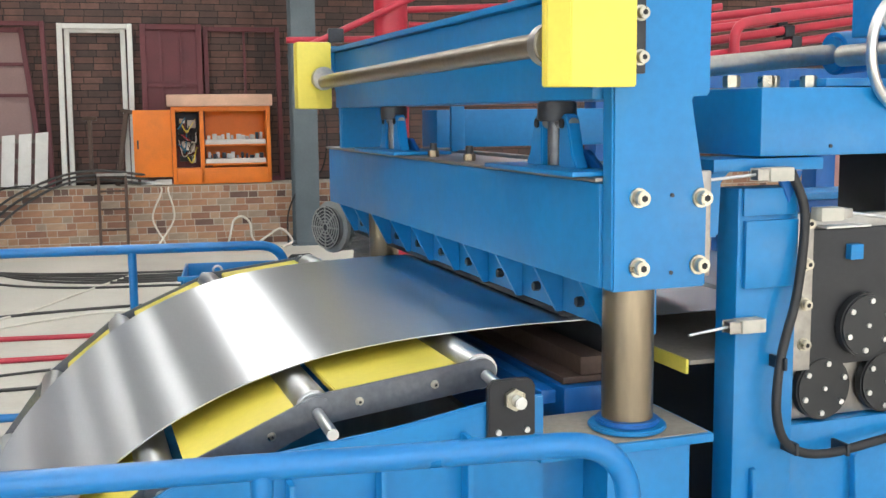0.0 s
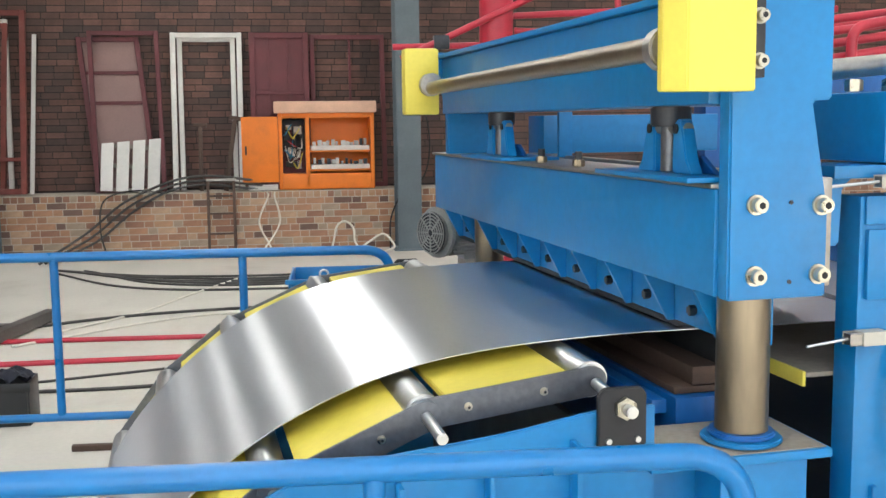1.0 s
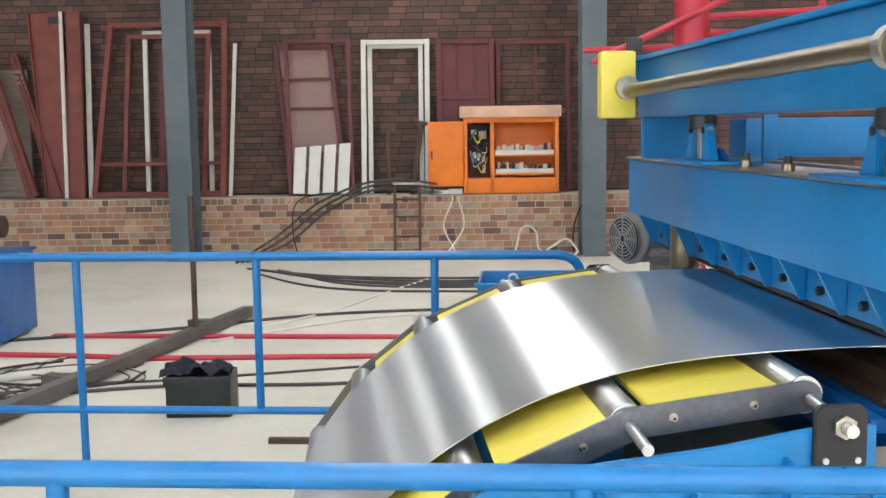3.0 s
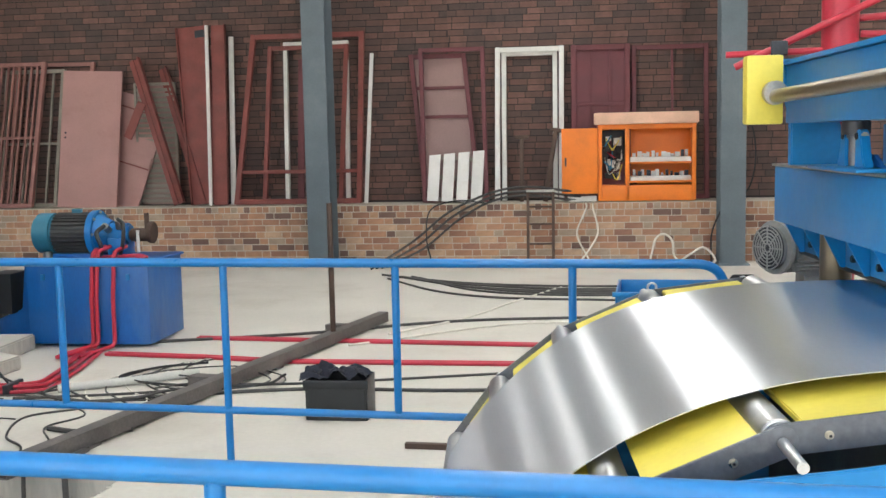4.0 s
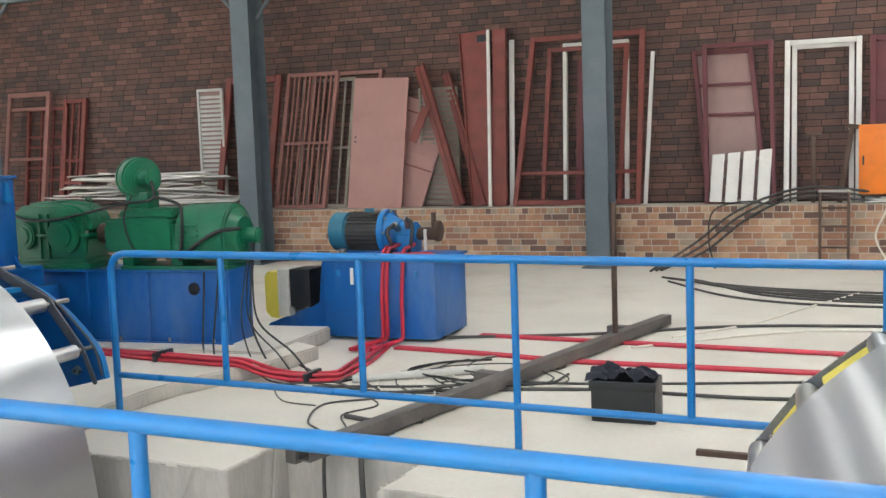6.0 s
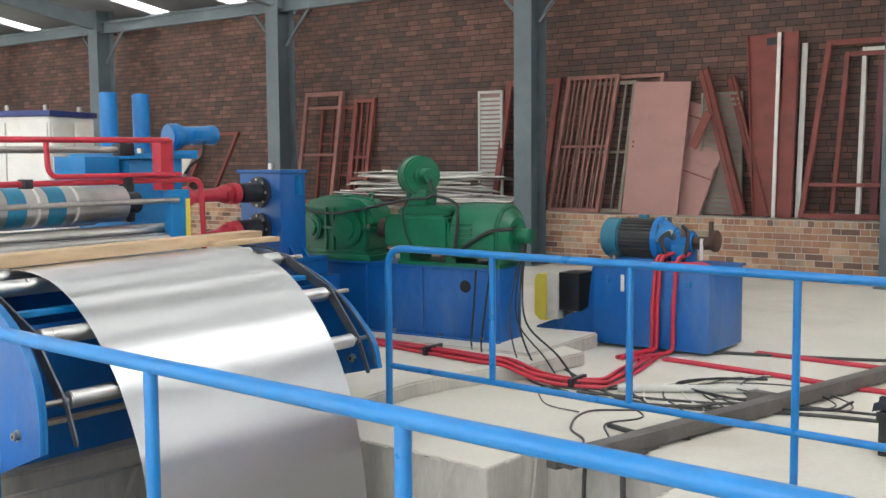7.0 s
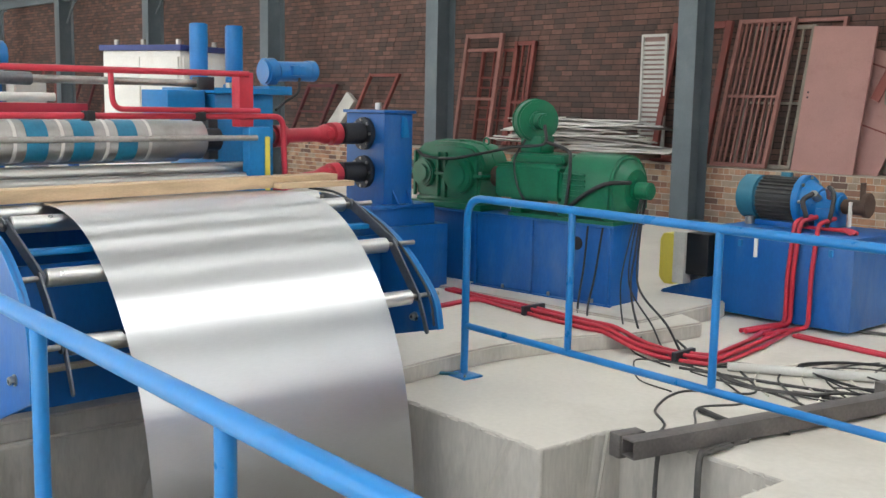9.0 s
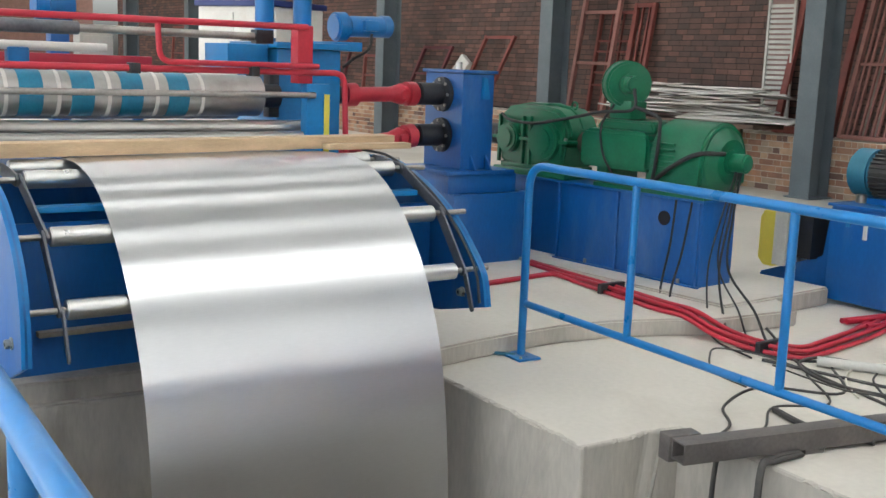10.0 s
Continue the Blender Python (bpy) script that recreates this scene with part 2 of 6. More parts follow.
def single(name, bm, mat, frame_m, label, category, group="", kind="", smooth=True):
    """A thing that is one mesh; its origin lies at its base."""
    xs = [v.co for v in bm.verts]
    lo = Vector((min(c.x for c in xs), min(c.y for c in xs), min(c.z for c in xs)))
    hi = Vector((max(c.x for c in xs), max(c.y for c in xs), max(c.z for c in xs)))
    base = Vector(((lo.x + hi.x) / 2, (lo.y + hi.y) / 2, lo.z))
    bmesh.ops.translate(bm, verts=bm.verts, vec=-base)
    ob = new(name, finish(bm, mat, smooth))
    ob.matrix_world = frame_m @ Matrix.Translation(base)
    return tagged(ob, label, category, group, kind)


def box(x0, x1, y0, y1, z0, z1, bevel=0.006, m=None, bm=None, segments=2):
    out = bmesh.new()
    bmesh.ops.create_cube(out, size=1)
    for v in out.verts:
        v.co = Vector((x0 + (v.co.x + 0.5) * (x1 - x0), y0 + (v.co.y + 0.5) * (y1 - y0), z0 + (v.co.z + 0.5) * (z1 - z0)))
    size = min(abs(x1 - x0), abs(y1 - y0), abs(z1 - z0))
    bevel = min(bevel, size * 0.3)
    if bevel > 0:
        bmesh.ops.bevel(out, geom=out.edges[:], offset=bevel, segments=segments, profile=0.6, affect="EDGES")
    if m:
        bmesh.ops.transform(out, matrix=m, verts=out.verts)
    return join(bm, out)


def join(bm, out):
    if bm is None:
        return out
    me = bpy.data.meshes.new("tmp")
    out.to_mesh(me)
    out.free()
    bm.from_mesh(me)
    bpy.data.meshes.remove(me)
    return bm


def rod(a, b, r, r2=None, seg=24, bevel=0.0, bm=None):
    """A round bar from a to b."""
    a, b = Vector(a), Vector(b)
    out = bmesh.new()
    bmesh.ops.create_cone(out, cap_ends=True, segments=seg, radius1=r, radius2=r if r2 is None else r2, depth=(b - a).length)
    if bevel:
        rim = [e for e in out.edges if len(e.link_faces) == 2 and any(len(f.verts) > 4 for f in e.link_faces)]
        bmesh.ops.bevel(out, geom=rim, offset=bevel, segments=2, affect="EDGES")
    q = (b - a).to_track_quat("Z", "Y").to_matrix().to_4x4()
    bmesh.ops.transform(out, matrix=Matrix.Translation((a + b) / 2) @ q, verts=out.verts)
    return join(bm, out)


def hexbolt(a, way, r, h, bm=None):
    return rod(a, Vector(a) + Vector(way) * h, r, seg=6, bevel=r * 0.12, bm=bm)


def capbolt(a, way, r, h):
    """A round socket-head bolt on a washer; its socket takes the second material."""
    a, way = Vector(a), Vector(way)
    out = rod(a, a + way * h * 0.2, r * 1.35, seg=20)
    out = rod(a + way * h * 0.2, a + way * h, r, seg=20, bevel=r * 0.15, bm=out)
    n = len(out.faces)
    out = rod(a + way * h, a + way * (h + r * 0.03), r * 0.5, seg=6, bm=out)
    out.faces.ensure_lookup_table()
    for f in out.faces[n:]:
        f.material_index = 1
    return out


def smooth_path(points, radius=0.08, steps=6):
    """Points with the corners rounded."""
    pts = [Vector(p) for p in points]
    out = [pts[0]]
    for i in range(1, len(pts) - 1):
        p, a, b = pts[i], pts[i - 1], pts[i + 1]
        r = min(radius, (a - p).length * 0.45, (b - p).length * 0.45)
        s, e = p + (a - p).normalized() * r, p + (b - p).normalized() * r
        for k in range(steps + 1):
            t = k / steps
            out.append((1 - t) ** 2 * s + 2 * t * (1 - t) * p + t * t * e)
    out.append(pts[-1])
    return out


def spline(points, steps=8):
    """A Catmull-Rom line through the points."""
    p = [Vector(q) for q in points]
    p = [p[0] * 2 - p[1]] + p + [p[-1] * 2 - p[-2]]
    out = []
    for i in range(1, len(p) - 2):
        for k in range(steps):
            t = k / steps
            a, b, c, d = p[i - 1], p[i], p[i + 1], p[i + 2]
            out.append(0.5 * (2 * b + (c - a) * t + (2 * a - 5 * b + 4 * c - d) * t * t + (3 * b - a - 3 * c + d) * t ** 3))
    out.append(p[-2])
    return out


def tube(path, r, seg=12, bm=None):
    """A round tube along a list of points."""
    out = bmesh.new()
    pts = [Vector(p) for p in path]
    rings, up = [], None
    for i, p in enumerate(pts):
        d = (pts[min(i + 1, len(pts) - 1)] - pts[max(i - 1, 0)]).normalized()
        if up is None:
            up = Vector((0, 0, 1)) if abs(d.z) < 0.9 else Vector((1, 0, 0))
        side = d.cross(up).normalized()
        up = side.cross(d).normalized()
        rings.append([out.verts.new(p + side * math.cos(2 * math.pi * k / seg) * r + up * math.sin(2 * math.pi * k / seg) * r) for k in range(seg)])
    for a, b in zip(rings, rings[1:]):
        for k in range(seg):
            out.faces.new((a[k], a[(k + 1) % seg], b[(k + 1) % seg], b[k]))
    out.faces.new(rings[0][::-1])
    out.faces.new(rings[-1])
    bmesh.ops.recalc_face_normals(out, faces=out.faces)
    return join(bm, out)


def plate(outline, y0, y1, bevel=0.004, axis="y", bm=None):
    """A flat plate: an outline of (x, z) drawn out from y0 to y1 (or (x, y) from z0 to z1)."""
    out = bmesh.new()
    lift = (lambda p, d: (p[0], d, p[1])) if axis == "y" else (lambda p, d: (p[0], p[1], d)) if axis == "z" else (lambda p, d: (d, p[0], p[1]))
    a = [out.verts.new(lift(p, y0)) for p in outline]
    b = [out.verts.new(lift(p, y1)) for p in outline]
    out.faces.new(a)
    out.faces.new(b[::-1])
    for i in range(len(a)):
        j = (i + 1) % len(a)
        out.faces.new((a[j], a[i], b[i], b[j]))
    bmesh.ops.recalc_face_normals(out, faces=out.faces)
    if bevel:
        rim = [e for e in out.edges if e.calc_face_angle(0) > 0.6]
        bmesh.ops.bevel(out, geom=rim, offset=bevel, segments=2, affect="EDGES")
    return join(bm, out)


def sheet(profile, y0, y1, thick=0.0025):
    """A bent metal sheet: a line of (x, z) drawn along y."""
    out = bmesh.new()
    rows = []
    n = len(profile)
    for i, (x, z) in enumerate(profile):
        ax, az = profile[max(i - 1, 0)]
        bx, bz = profile[min(i + 1, n - 1)]
        d = Vector((bx - ax, 0, bz - az)).normalized()
        nrm = Vector((-d.z, 0, d.x)) * thick
        rows.append([out.verts.new((x, y0, z)), out.verts.new((x, y1, z)), out.verts.new((x - nrm.x, y1, z - nrm.z)), out.verts.new((x - nrm.x, y0, z - nrm.z))])
    for a, b in zip(rows, rows[1:]):
        for k in range(4):
            out.faces.new((a[k], a[(k + 1) % 4], b[(k + 1) % 4], b[k]))
    out.faces.new(rows[0])
    out.faces.new(rows[-1][::-1])
    bmesh.ops.recalc_face_normals(out, faces=out.faces)
    return out

# ---- floor, pit ----


def build_ground():
    xs = [-70, -4.95, -3.5, -2.62, 0.1, 70]
    ys = [-60, 3.06, 5.34, 5.9, 70]
    bm = bmesh.new()
    grid = {}
    pit = {(1, 1), (2, 1), (3, 1), (2, 2)}
    v = lambda i, j, z=0.0: grid.setdefault((i, j, z), bm.verts.new((xs[i], ys[j], z)) if (i, j, z) not in grid else None)
    for i in range(5):
        for j in range(4):
            z = -2.6 if (i, j) in pit else 0.0
            f = bm.faces.new((v(i, j, z), v(i + 1, j, z), v(i + 1, j + 1, z), v(i, j + 1, z)))
            f.material_index = 1 if (i, j) in pit else 0
    for i, j in pit:
        for (di, dj), (a, b) in {(-1, 0): ((0, 0), (0, 1)), (1, 0): ((1, 0), (1, 1)), (0, -1): ((0, 0), (1, 0)), (0, 1): ((0, 1), (1, 1))}.items():
            if (i + di, j + dj) in pit:
                continue
            p, q = (i + a[0], j + a[1]), (i + b[0], j + b[1])
            f = bm.faces.new((v(*p), v(*q), v(*q, -2.6), v(*p, -2.6)))
            f.material_index = 1
    # chipped, uneven rim round the pit
    rim = [e for e in bm.edges if all(w.co.z == 0 for w in e.verts) and len({f.material_index for f in e.link_faces}) == 2]
    bmesh.ops.subdivide_edges(bm, edges=rim, cuts=70)
    bmesh.ops.recalc_face_normals(bm, faces=bm.faces)
    rim = [e for e in bm.edges if e.is_valid and all(abs(w.co.z) < 1e-6 for w in e.verts) and len({f.material_index for f in e.link_faces}) == 2]
    top = {w for e in rim for w in e.verts}
    for w in top:
        p = w.co.copy()
        out = Vector((0, 0, 0))
        for f in w.link_faces:
            if f.material_index == 1:
                out -= f.normal
        if out.length > 0:
            k = noise.noise(p * 7) * 0.6 + noise.noise(p * 23) * 0.5
            w.co += out.normalized() * (0.006 + 0.04 * max(0, k))
    bmesh.ops.bevel(bm, geom=rim, offset=0.014, segments=2, affect="EDGES", profile=0.5, material=1)
    me = finish(bm, [CONCRETE, PITWALL], False)
    return tagged(new("ground", me), "pale dusty concrete workshop floor with a looping pit", "floor", kind="structure")


build_ground()


def rough_shaded_sides(bm):
    """Cast edges are rough concrete, its darker tone also standing for their shade; the top is trowelled."""
    bm.normal_update()
    for f in bm.faces:
        f.material_index = 1 if abs(f.normal.z) < 0.5 else 0
    return bm


def slab(name, outline, z0, z1, label, mat=None):
    bm = plate(outline, z0, z1, bevel=0.012, axis="z")
    return single(name, rough_shaded_sides(bm), [mat or CONCRETE, PITWALL], HERE, label, "floor slab", kind="structure")


slab("floor_slab", [(-4.74, 5.40), (-4.80, 5.7), (-4.84, 5.97), (-4.87, 6.3), (-4.84, 6.65), (-4.74, 7.0), (-4.62, 7.3), (-4.58, 7.95), (-12, 11.5), (-14, 5.45)], 0.0, 0.105, "raised concrete slab with a curved edge under the line")
slab("machine_plinth", [(-5.0, 2.6), (-5.0, 5.4), (-14, 5.4), (-14, 2.6)], 0.0, 0.10, "concrete machine foundation beside the pit", PITWALL)

# ---- brick wall, columns, roof ----
COURSE = 0.084


def brick_boxes(s0, s1, z0, z1, face, skip=None, length=0.225, proud=0.006, seed=3, bond=False):
    """Places of bricks in running bond: (s, z) of their lower corner and their length."""
    rnd = random.Random(seed)
    out = []
    rows = int(round((z1 - z0) / COURSE))
    for r in range(rows):
        s = s0 - rnd.uniform(0, length)
        k = r
        while s < s1:
            step = length if k % 2 else length * 0.48
            a, b = max(s, s0), min(s + step, s1)
            if b - a > 0.04:
                out.append((a, b, z0 + r * COURSE + 0.005, face - proud * rnd.uniform(0.3, 1.3)))
            s += step + 0.01
            k += 1 if bond else 2
            if not bond:
                k = 1
    return out


def joined_bricks(name, places, parent, depth=0.03):
    verts, faces = [], []
    for a, b, z, y in places:
        k = len(verts)
        zt = z + COURSE - 0.011
        verts += [(a, y, z), (b, y, z), (b, y, zt), (a, y, zt), (a, y + depth, z), (b, y + depth, z), (b, y + depth, zt), (a, y + depth, zt)]
        faces += [(k, k + 1, k + 2, k + 3), (k + 3, k + 2, k + 6, k + 7), (k, k + 4, k + 5, k + 1), (k, k + 3, k + 7, k + 4), (k + 1, k + 5, k + 6, k + 2)]
    me = bpy.data.meshes.new(name)
    me.from_pydata(verts, [], faces)
    ob = new(name, me)
    ob.parent = parent
    return ob


FACE, PLINTH, PTOP = 0.86, 0.2, 0.77
wall_ob = single("wall_north", box(-40, 14, FACE, FACE + 0.3, 0, 5.2, 0), MORTARDARK, WALL, "tall dark brick wall of the workshop", "wall", kind="structure")
plinth_ob = single("wall_plinth", box(-40, 14, PLINTH, FACE - 0.004, 0, PTOP - 0.012, 0), MORTAR, WALL, "low brick ledge along the wall with pale mortar", "wall", kind="structure")

# columns stand in front of the ledge
SPACE = 5.15


def build_column():
    col = thing("steel_column", WALL, (0, 0, 0), "grey painted steel column of the workshop", "column", "columns along the wall")
    part("flange", box(-0.15, 0.15, -0.24, -0.225, 0.02, 4.6, 0.003), COLUMN, col)
    part("flange", box(-0.15, 0.15, 0.155, 0.17, 0.02, 4.6, 0.003), COLUMN, col)
    part("web", box(-0.008, 0.008, -0.225, 0.155, 0.02, 4.6, 0.0), COLUMN, col)
    part("base_plate", box(-0.2, 0.2, -0.28, 0.19, 0, 0.02, 0.003), COLUMN, col)
    for sx in (-1, 1):
        part("knee_brace", rod((sx * 0.12, 0, 3.55), (sx * 0.72, 0, 4.2), 0.028, seg=8), COLUMN, col)
    return col


column = build_column()
for k in range(-1, 8):
    if k:
        copy_thing(column, WALL @ pose(-SPACE * k, 0, 0))

for k in range(-2, 7):
    a = -SPACE * (k + 1)
    eave = bmesh.new()
    box(a + 0.002, a + SPACE - 0.002, -0.07, 0.07, 4.14, 4.16, 0, bm=eave)
    box(a + 0.002, a + SPACE - 0.002, -0.01, 0.01, 4.16, 4.34, 0, bm=eave)
    box(a + 0.002, a + SPACE - 0.002, -0.07, 0.07, 4.34, 4.36, 0, bm=eave)
    single("eave_beam", eave, COLUMN, WALL, "grey steel beam between the columns", "beam", kind="structure", smooth=False)


SOUTH = -20.0     # the open side of the shed


def roof_z(y):
    return 4.46 + (1.2 - y) * 0.16


def build_roof():
    """Corrugated sheets on purlins, with milky rooflights between them."""
    bm = bmesh.new()
    x = -44.0
    lights = []
    while x < 16:
        w = 1.7
        n = int(w / 0.09)
        rows = []
        for i in range(n + 1):
            px = x + w * i / n
            dz = 0.018 if i % 2 else -0.018
            rows.append((bm.verts.new((px, 1.2, roof_z(1.2) + dz)), bm.verts.new((px, SOUTH, roof_z(SOUTH) + dz))))
        for a, b in zip(rows, rows[1:]):
            bm.faces.new((a[0], b[0], b[1], a[1]))
        x += w
        wide = 1.25 if -4.6 < x < -2 or x > 7 else (0.33 if -15 < x < -4.6 else 0.55)
        lights.append((x, wide))
        x += wide
    roof = single("roof", bm, ROOFSHEET, WALL, "corrugated grey metal roof between milky rooflights", "roof", kind="structure", smooth=False)
    for x, wide in lights:
        pane = bmesh.new()
        rows = []
        for i in range(17):
            px = x - 0.04 + (wide + 0.08) * i / 16
            dz = 0.03 if i % 2 else -0.006
            rows.append((pane.verts.new((px, 1.2, roof_z(1.2) + dz + 0.02)), pane.verts.new((px, SOUTH, roof_z(SOUTH) + dz + 0.02))))
        for a, b in zip(rows, rows[1:]):
            pane.faces.new((a[0], b[0], b[1], a[1]))
        single("rooflight", pane, MILKY, WALL, "milky corrugated rooflight sheet in the roof", "rooflight", "rooflights", kind="structure", smooth=False)
    for y in (0.6, -1.6, -3.8, -6.0, -8.2, -10.4, -12.6, -14.8, -17.0, -19.2):
        z = roof_z(y) - 0.1
        single("purlin", box(-44, 16, y - 0.03, y + 0.03, z - 0.09, z + 0.06, 0), COLUMN, WALL, "grey steel roof purlin", "beam", "roof purlins", kind="structure", smooth=False)
    for k in range(-2, 8):
        s = -SPACE * k
        raf = plate([(0.3, roof_z(0.3) - 0.2), (SOUTH, roof_z(SOUTH) - 0.2), (SOUTH, roof_z(SOUTH) - 0.48), (0.3, roof_z(0.3) - 0.48)], s - 0.07, s + 0.07, bevel=0, axis="x")
        single("rafter", raf, COLUMN, WALL, "grey steel rafter carrying the roof", "beam", "rafters", kind="structure", smooth=False)


build_roof()

BAY = (-3.58, -0.51)
single("wall_bay", box(BAY[0] + 0.004, BAY[1] - 0.004, FACE - 0.043, FACE + 0.1, PTOP + 0.004, 5.1, 0), MORTARDARK, WALL, "shallow brick bay standing proud of the wall", "wall", kind="structure", smooth=False)
# end walls added to cut side light and darken the strip's reflections
single("wall_east", box(16.2, 16.5, -25, 1.3, 0, 8.6, 0), BRICKDARK, WALL, "dark brick end wall added to cut the side light", "wall", kind="structure", smooth=False)
single("wall_west", box(-44.6, -44.25, -25, 1.3, 0, 8.6, 0), BRICKDARK, WALL, "dark brick end wall added to cut the side light", "wall", kind="structure", smooth=False)

# ---- guard rails ----


def guard_rail(y, x0, x1, top, bar, posts, feet, r, label, left_end, right_end):
    rail = thing("guard_rail", HERE, ((x0 + x1) / 2, y, 0), label, "railing", "guard rails round the pit")
    path = [(x0, y, top), (x1, y, top)]
    if left_end:
        path = [(x0, y, 0.02)] + path
    if right_end:
        path = path + [(x1, y, 0.02 if right_end == 2 else bar - 0.02)]
    part("top_tube", tube(smooth_path(path, 0.13, 8), r, 16), RAILBLUE, rail)
    part("mid_tube", tube([(x0 + (r if left_end else 0), y, bar), (x1 - (r if right_end else 0), y, bar)], r * 0.86, 14), RAILBLUE, rail)
    for x in posts:
        low = 0.02 if x in feet else bar + r * 0.5
        part("post", tube([(x, y, low), (x, y, top - r * 0.6)], r * 0.86, 14), RAILBLUE, rail)
    ends = [x for x in feet] + ([x0] if left_end else []) + ([x1] if right_end == 2 else [])
    for x in ends:
        foot = part("foot_plate", box(x - 0.085, x + 0.085, y - 0.07, y + 0.07, 0.0, 0.012, 0.002), RAILBLUE, rail)
        for sx in (-0.06, 0.06):
            part("anchor_bolt", hexbolt((x + sx, y - 0.045, 0.012), (0, 0, 1), 0.009, 0.012), STEEL, foot, "zinc anchor bolt")
    return rail


guard_rail(5.925, -4.73, 0.27, 1.04, 0.30, [-3.91, -3.007, -2.12, -1.25, -0.41], [-2.12], 0.022, "blue painted tubular guard rail behind the pit", True, 2)
guard_rail(2.87, -5.9, 0.775, 1.018, 0.28, [-5.6, -4.68, -3.73, -2.776, -1.8, -0.854, 0.09], [-4.68, -2.776, -0.854], 0.024, "blue painted tubular guard rail before the pit", False, 2)

# ---- shear press with its entry arch ----
ARCH = [(-1.52, 0.05), (-1.46, 0.30), (-1.36, 0.50), (-1.2, 0.69), (-1.0, 0.855), (-0.79, 0.965), (-0.58, 1.03), (-0.36, 1.062), (-0.12, 1.075), (0.1, 1.078), (0.5, 1.075), (1.6, 1.075)]
NEAR, FAR = 0.40, 1.85


def build_press():
    p = thing("shear_press", PRESS, (0.15, 1.15, 0), "large blue shear press with yellow guards over the strip", "machine")
    # side frames (end plates) at both ends
    outline = [(0.047, 1.222), (0.295, 1.222), (0.295, 1.42), (0.25, 1.665), (0.298, 1.668), (0.298, 2.3), (-0.02, 2.3), (-0.02, 1.9), (0.045, 1.68)]
    near = part("end_frame", plate(outline, 0.0, 0.05, 0.005), BLUE, p)
    far_outline = [(x, min(z, 1.93)) for x, z in outline if z != 1.9]
    part("end_frame", plate(far_outline, 2.52, 2.57, 0.005), BLUE, p)
    for x, z in ((0.112, 1.437), (0.276, 1.432), (0.112, 1.277), (0.272, 1.275)):
        part("bolt", capbolt((x, 0.0, z), (0, -1, 0), 0.017, 0.03), BRASS, near, "zinc plated socket bolt")
    for x, z in ((0.2, 1.44), (0.2, 1.26)):
        part("pin_hole", rod((x, 0.002, z), (x, -0.003, z), 0.005, seg=12), DARKSTEEL, near, "small dark hole")
    # lower moving beam
    part("blade_beam", box(0.04, 0.26, 0.052, 2.76, 1.225, 1.47, 0.005), BLUE, p, "scuffed blue blade beam")
    part("beam_top", box(0.03, 0.28, 0.052, 2.77, 1.472, 1.482, 0.002), STEEL, p, "worn bare steel top face")
    holder = part("blade_holder", box(0.13, 0.2, 0.06, 2.7, 1.10, 1.223, 0.004), BLUE, p)
    for k in range(10):
        y = 0.16 + k * 0.27
        part("gusset", plate([(0.045, 1.223), (0.128, 1.223), (0.128, 1.10), (0.11, 1.10)], y - 0.007, y + 0.007, 0.001), BLUE, holder)
    for k in range(9):
        y = 0.31 + k * 0.27
        part("bolt", hexbolt((0.13, y, 1.145), (-1, 0, 0), 0.014, 0.02), DARKSTEEL, holder, "dark hexagon bolt")
    part("blade", box(0.135, 0.17, 0.42, 2.7, 1.082, 1.098, 0.002), DARKSTEEL, p, "dark steel blade edge")
    # upper beam
    part("top_beam", box(0.02, 0.28, 0.052, 2.518, 1.66, 1.9, 0.006), BLUE, p, "blue upper crossbeam")
    part("beam_cap", box(0.0, 0.3, 0.052, 2.518, 1.902, 1.92, 0.002), BLUE, p)
    shaft = part("shaft", rod((-0.09, -0.02, 1.785), (-0.09, 2.34, 1.765), 0.028, seg=28), PILLAR, p, "worn bare steel eccentric shaft")
    for y in (0.02, 2.25):
        part("collar", rod((-0.09, y, 1.78), (-0.09, y + 0.045, 1.78), 0.048, seg=28, bevel=0.004), STEEL, shaft)
    # yellow guards
    part("guard", plate([(-0.132, -0.004), (-0.132, -0.03), (-0.096, -0.075), (0.062, -0.075), (0.062, -0.004)], 1.686, 2.06, 0.003, "z"), YELLOW, p, "folded yellow sheet metal guard")
    part("guard", box(-0.19, -0.04, 2.325, 2.40, 1.655, 1.935, 0.012), YELLOW, p, "yellow sheet metal guard")
    hinge = part("guard_bracket", box(0.065, 0.098, -0.05, -0.003, 1.715, 1.95, 0.003), DARKSTEEL, p)
    for z in (1.75, 1.845):
        part("bolt", capbolt((0.083, -0.05, z), (0, -1, 0), 0.013, 0.022), BRASS, hinge, "zinc plated socket bolt")
    # hold-down clevises between the beams
    for y in (0.32, 1.75):
        c = part("clevis_base", box(-0.02, 0.2, y - 0.25, y + 0.30, 1.484, 1.496, 0.002), BLUE, p)
        for dy in (-1, 1):
            shape = ((0.05, 1.497), (0.15, 1.497), (0.125, 1.53), (0.102, 1.60), (0.094, 1.622), (0.076, 1.63), (0.058, 1.618), (0.052, 1.59))
            part("clevis_cheek", plate([(y + dy * a, z) for a, z in shape], 0.04, 0.075, 0.004, "x"), BLUE, c)
            part("cheek_hole", rod((0.039, y + dy * 0.074, 1.605), (0.035, y + dy * 0.074, 1.605), 0.012, seg=14), DARKHOLE, c, "dark pin hole")
        part("clevis_rib", plate([(y - 0.18, 1.497), (y + 0.18, 1.497), (y + 0.1, 1.54), (y - 0.1, 1.54)], 0.09, 0.105, 0.002, "x"), DEEPBLUE, c)
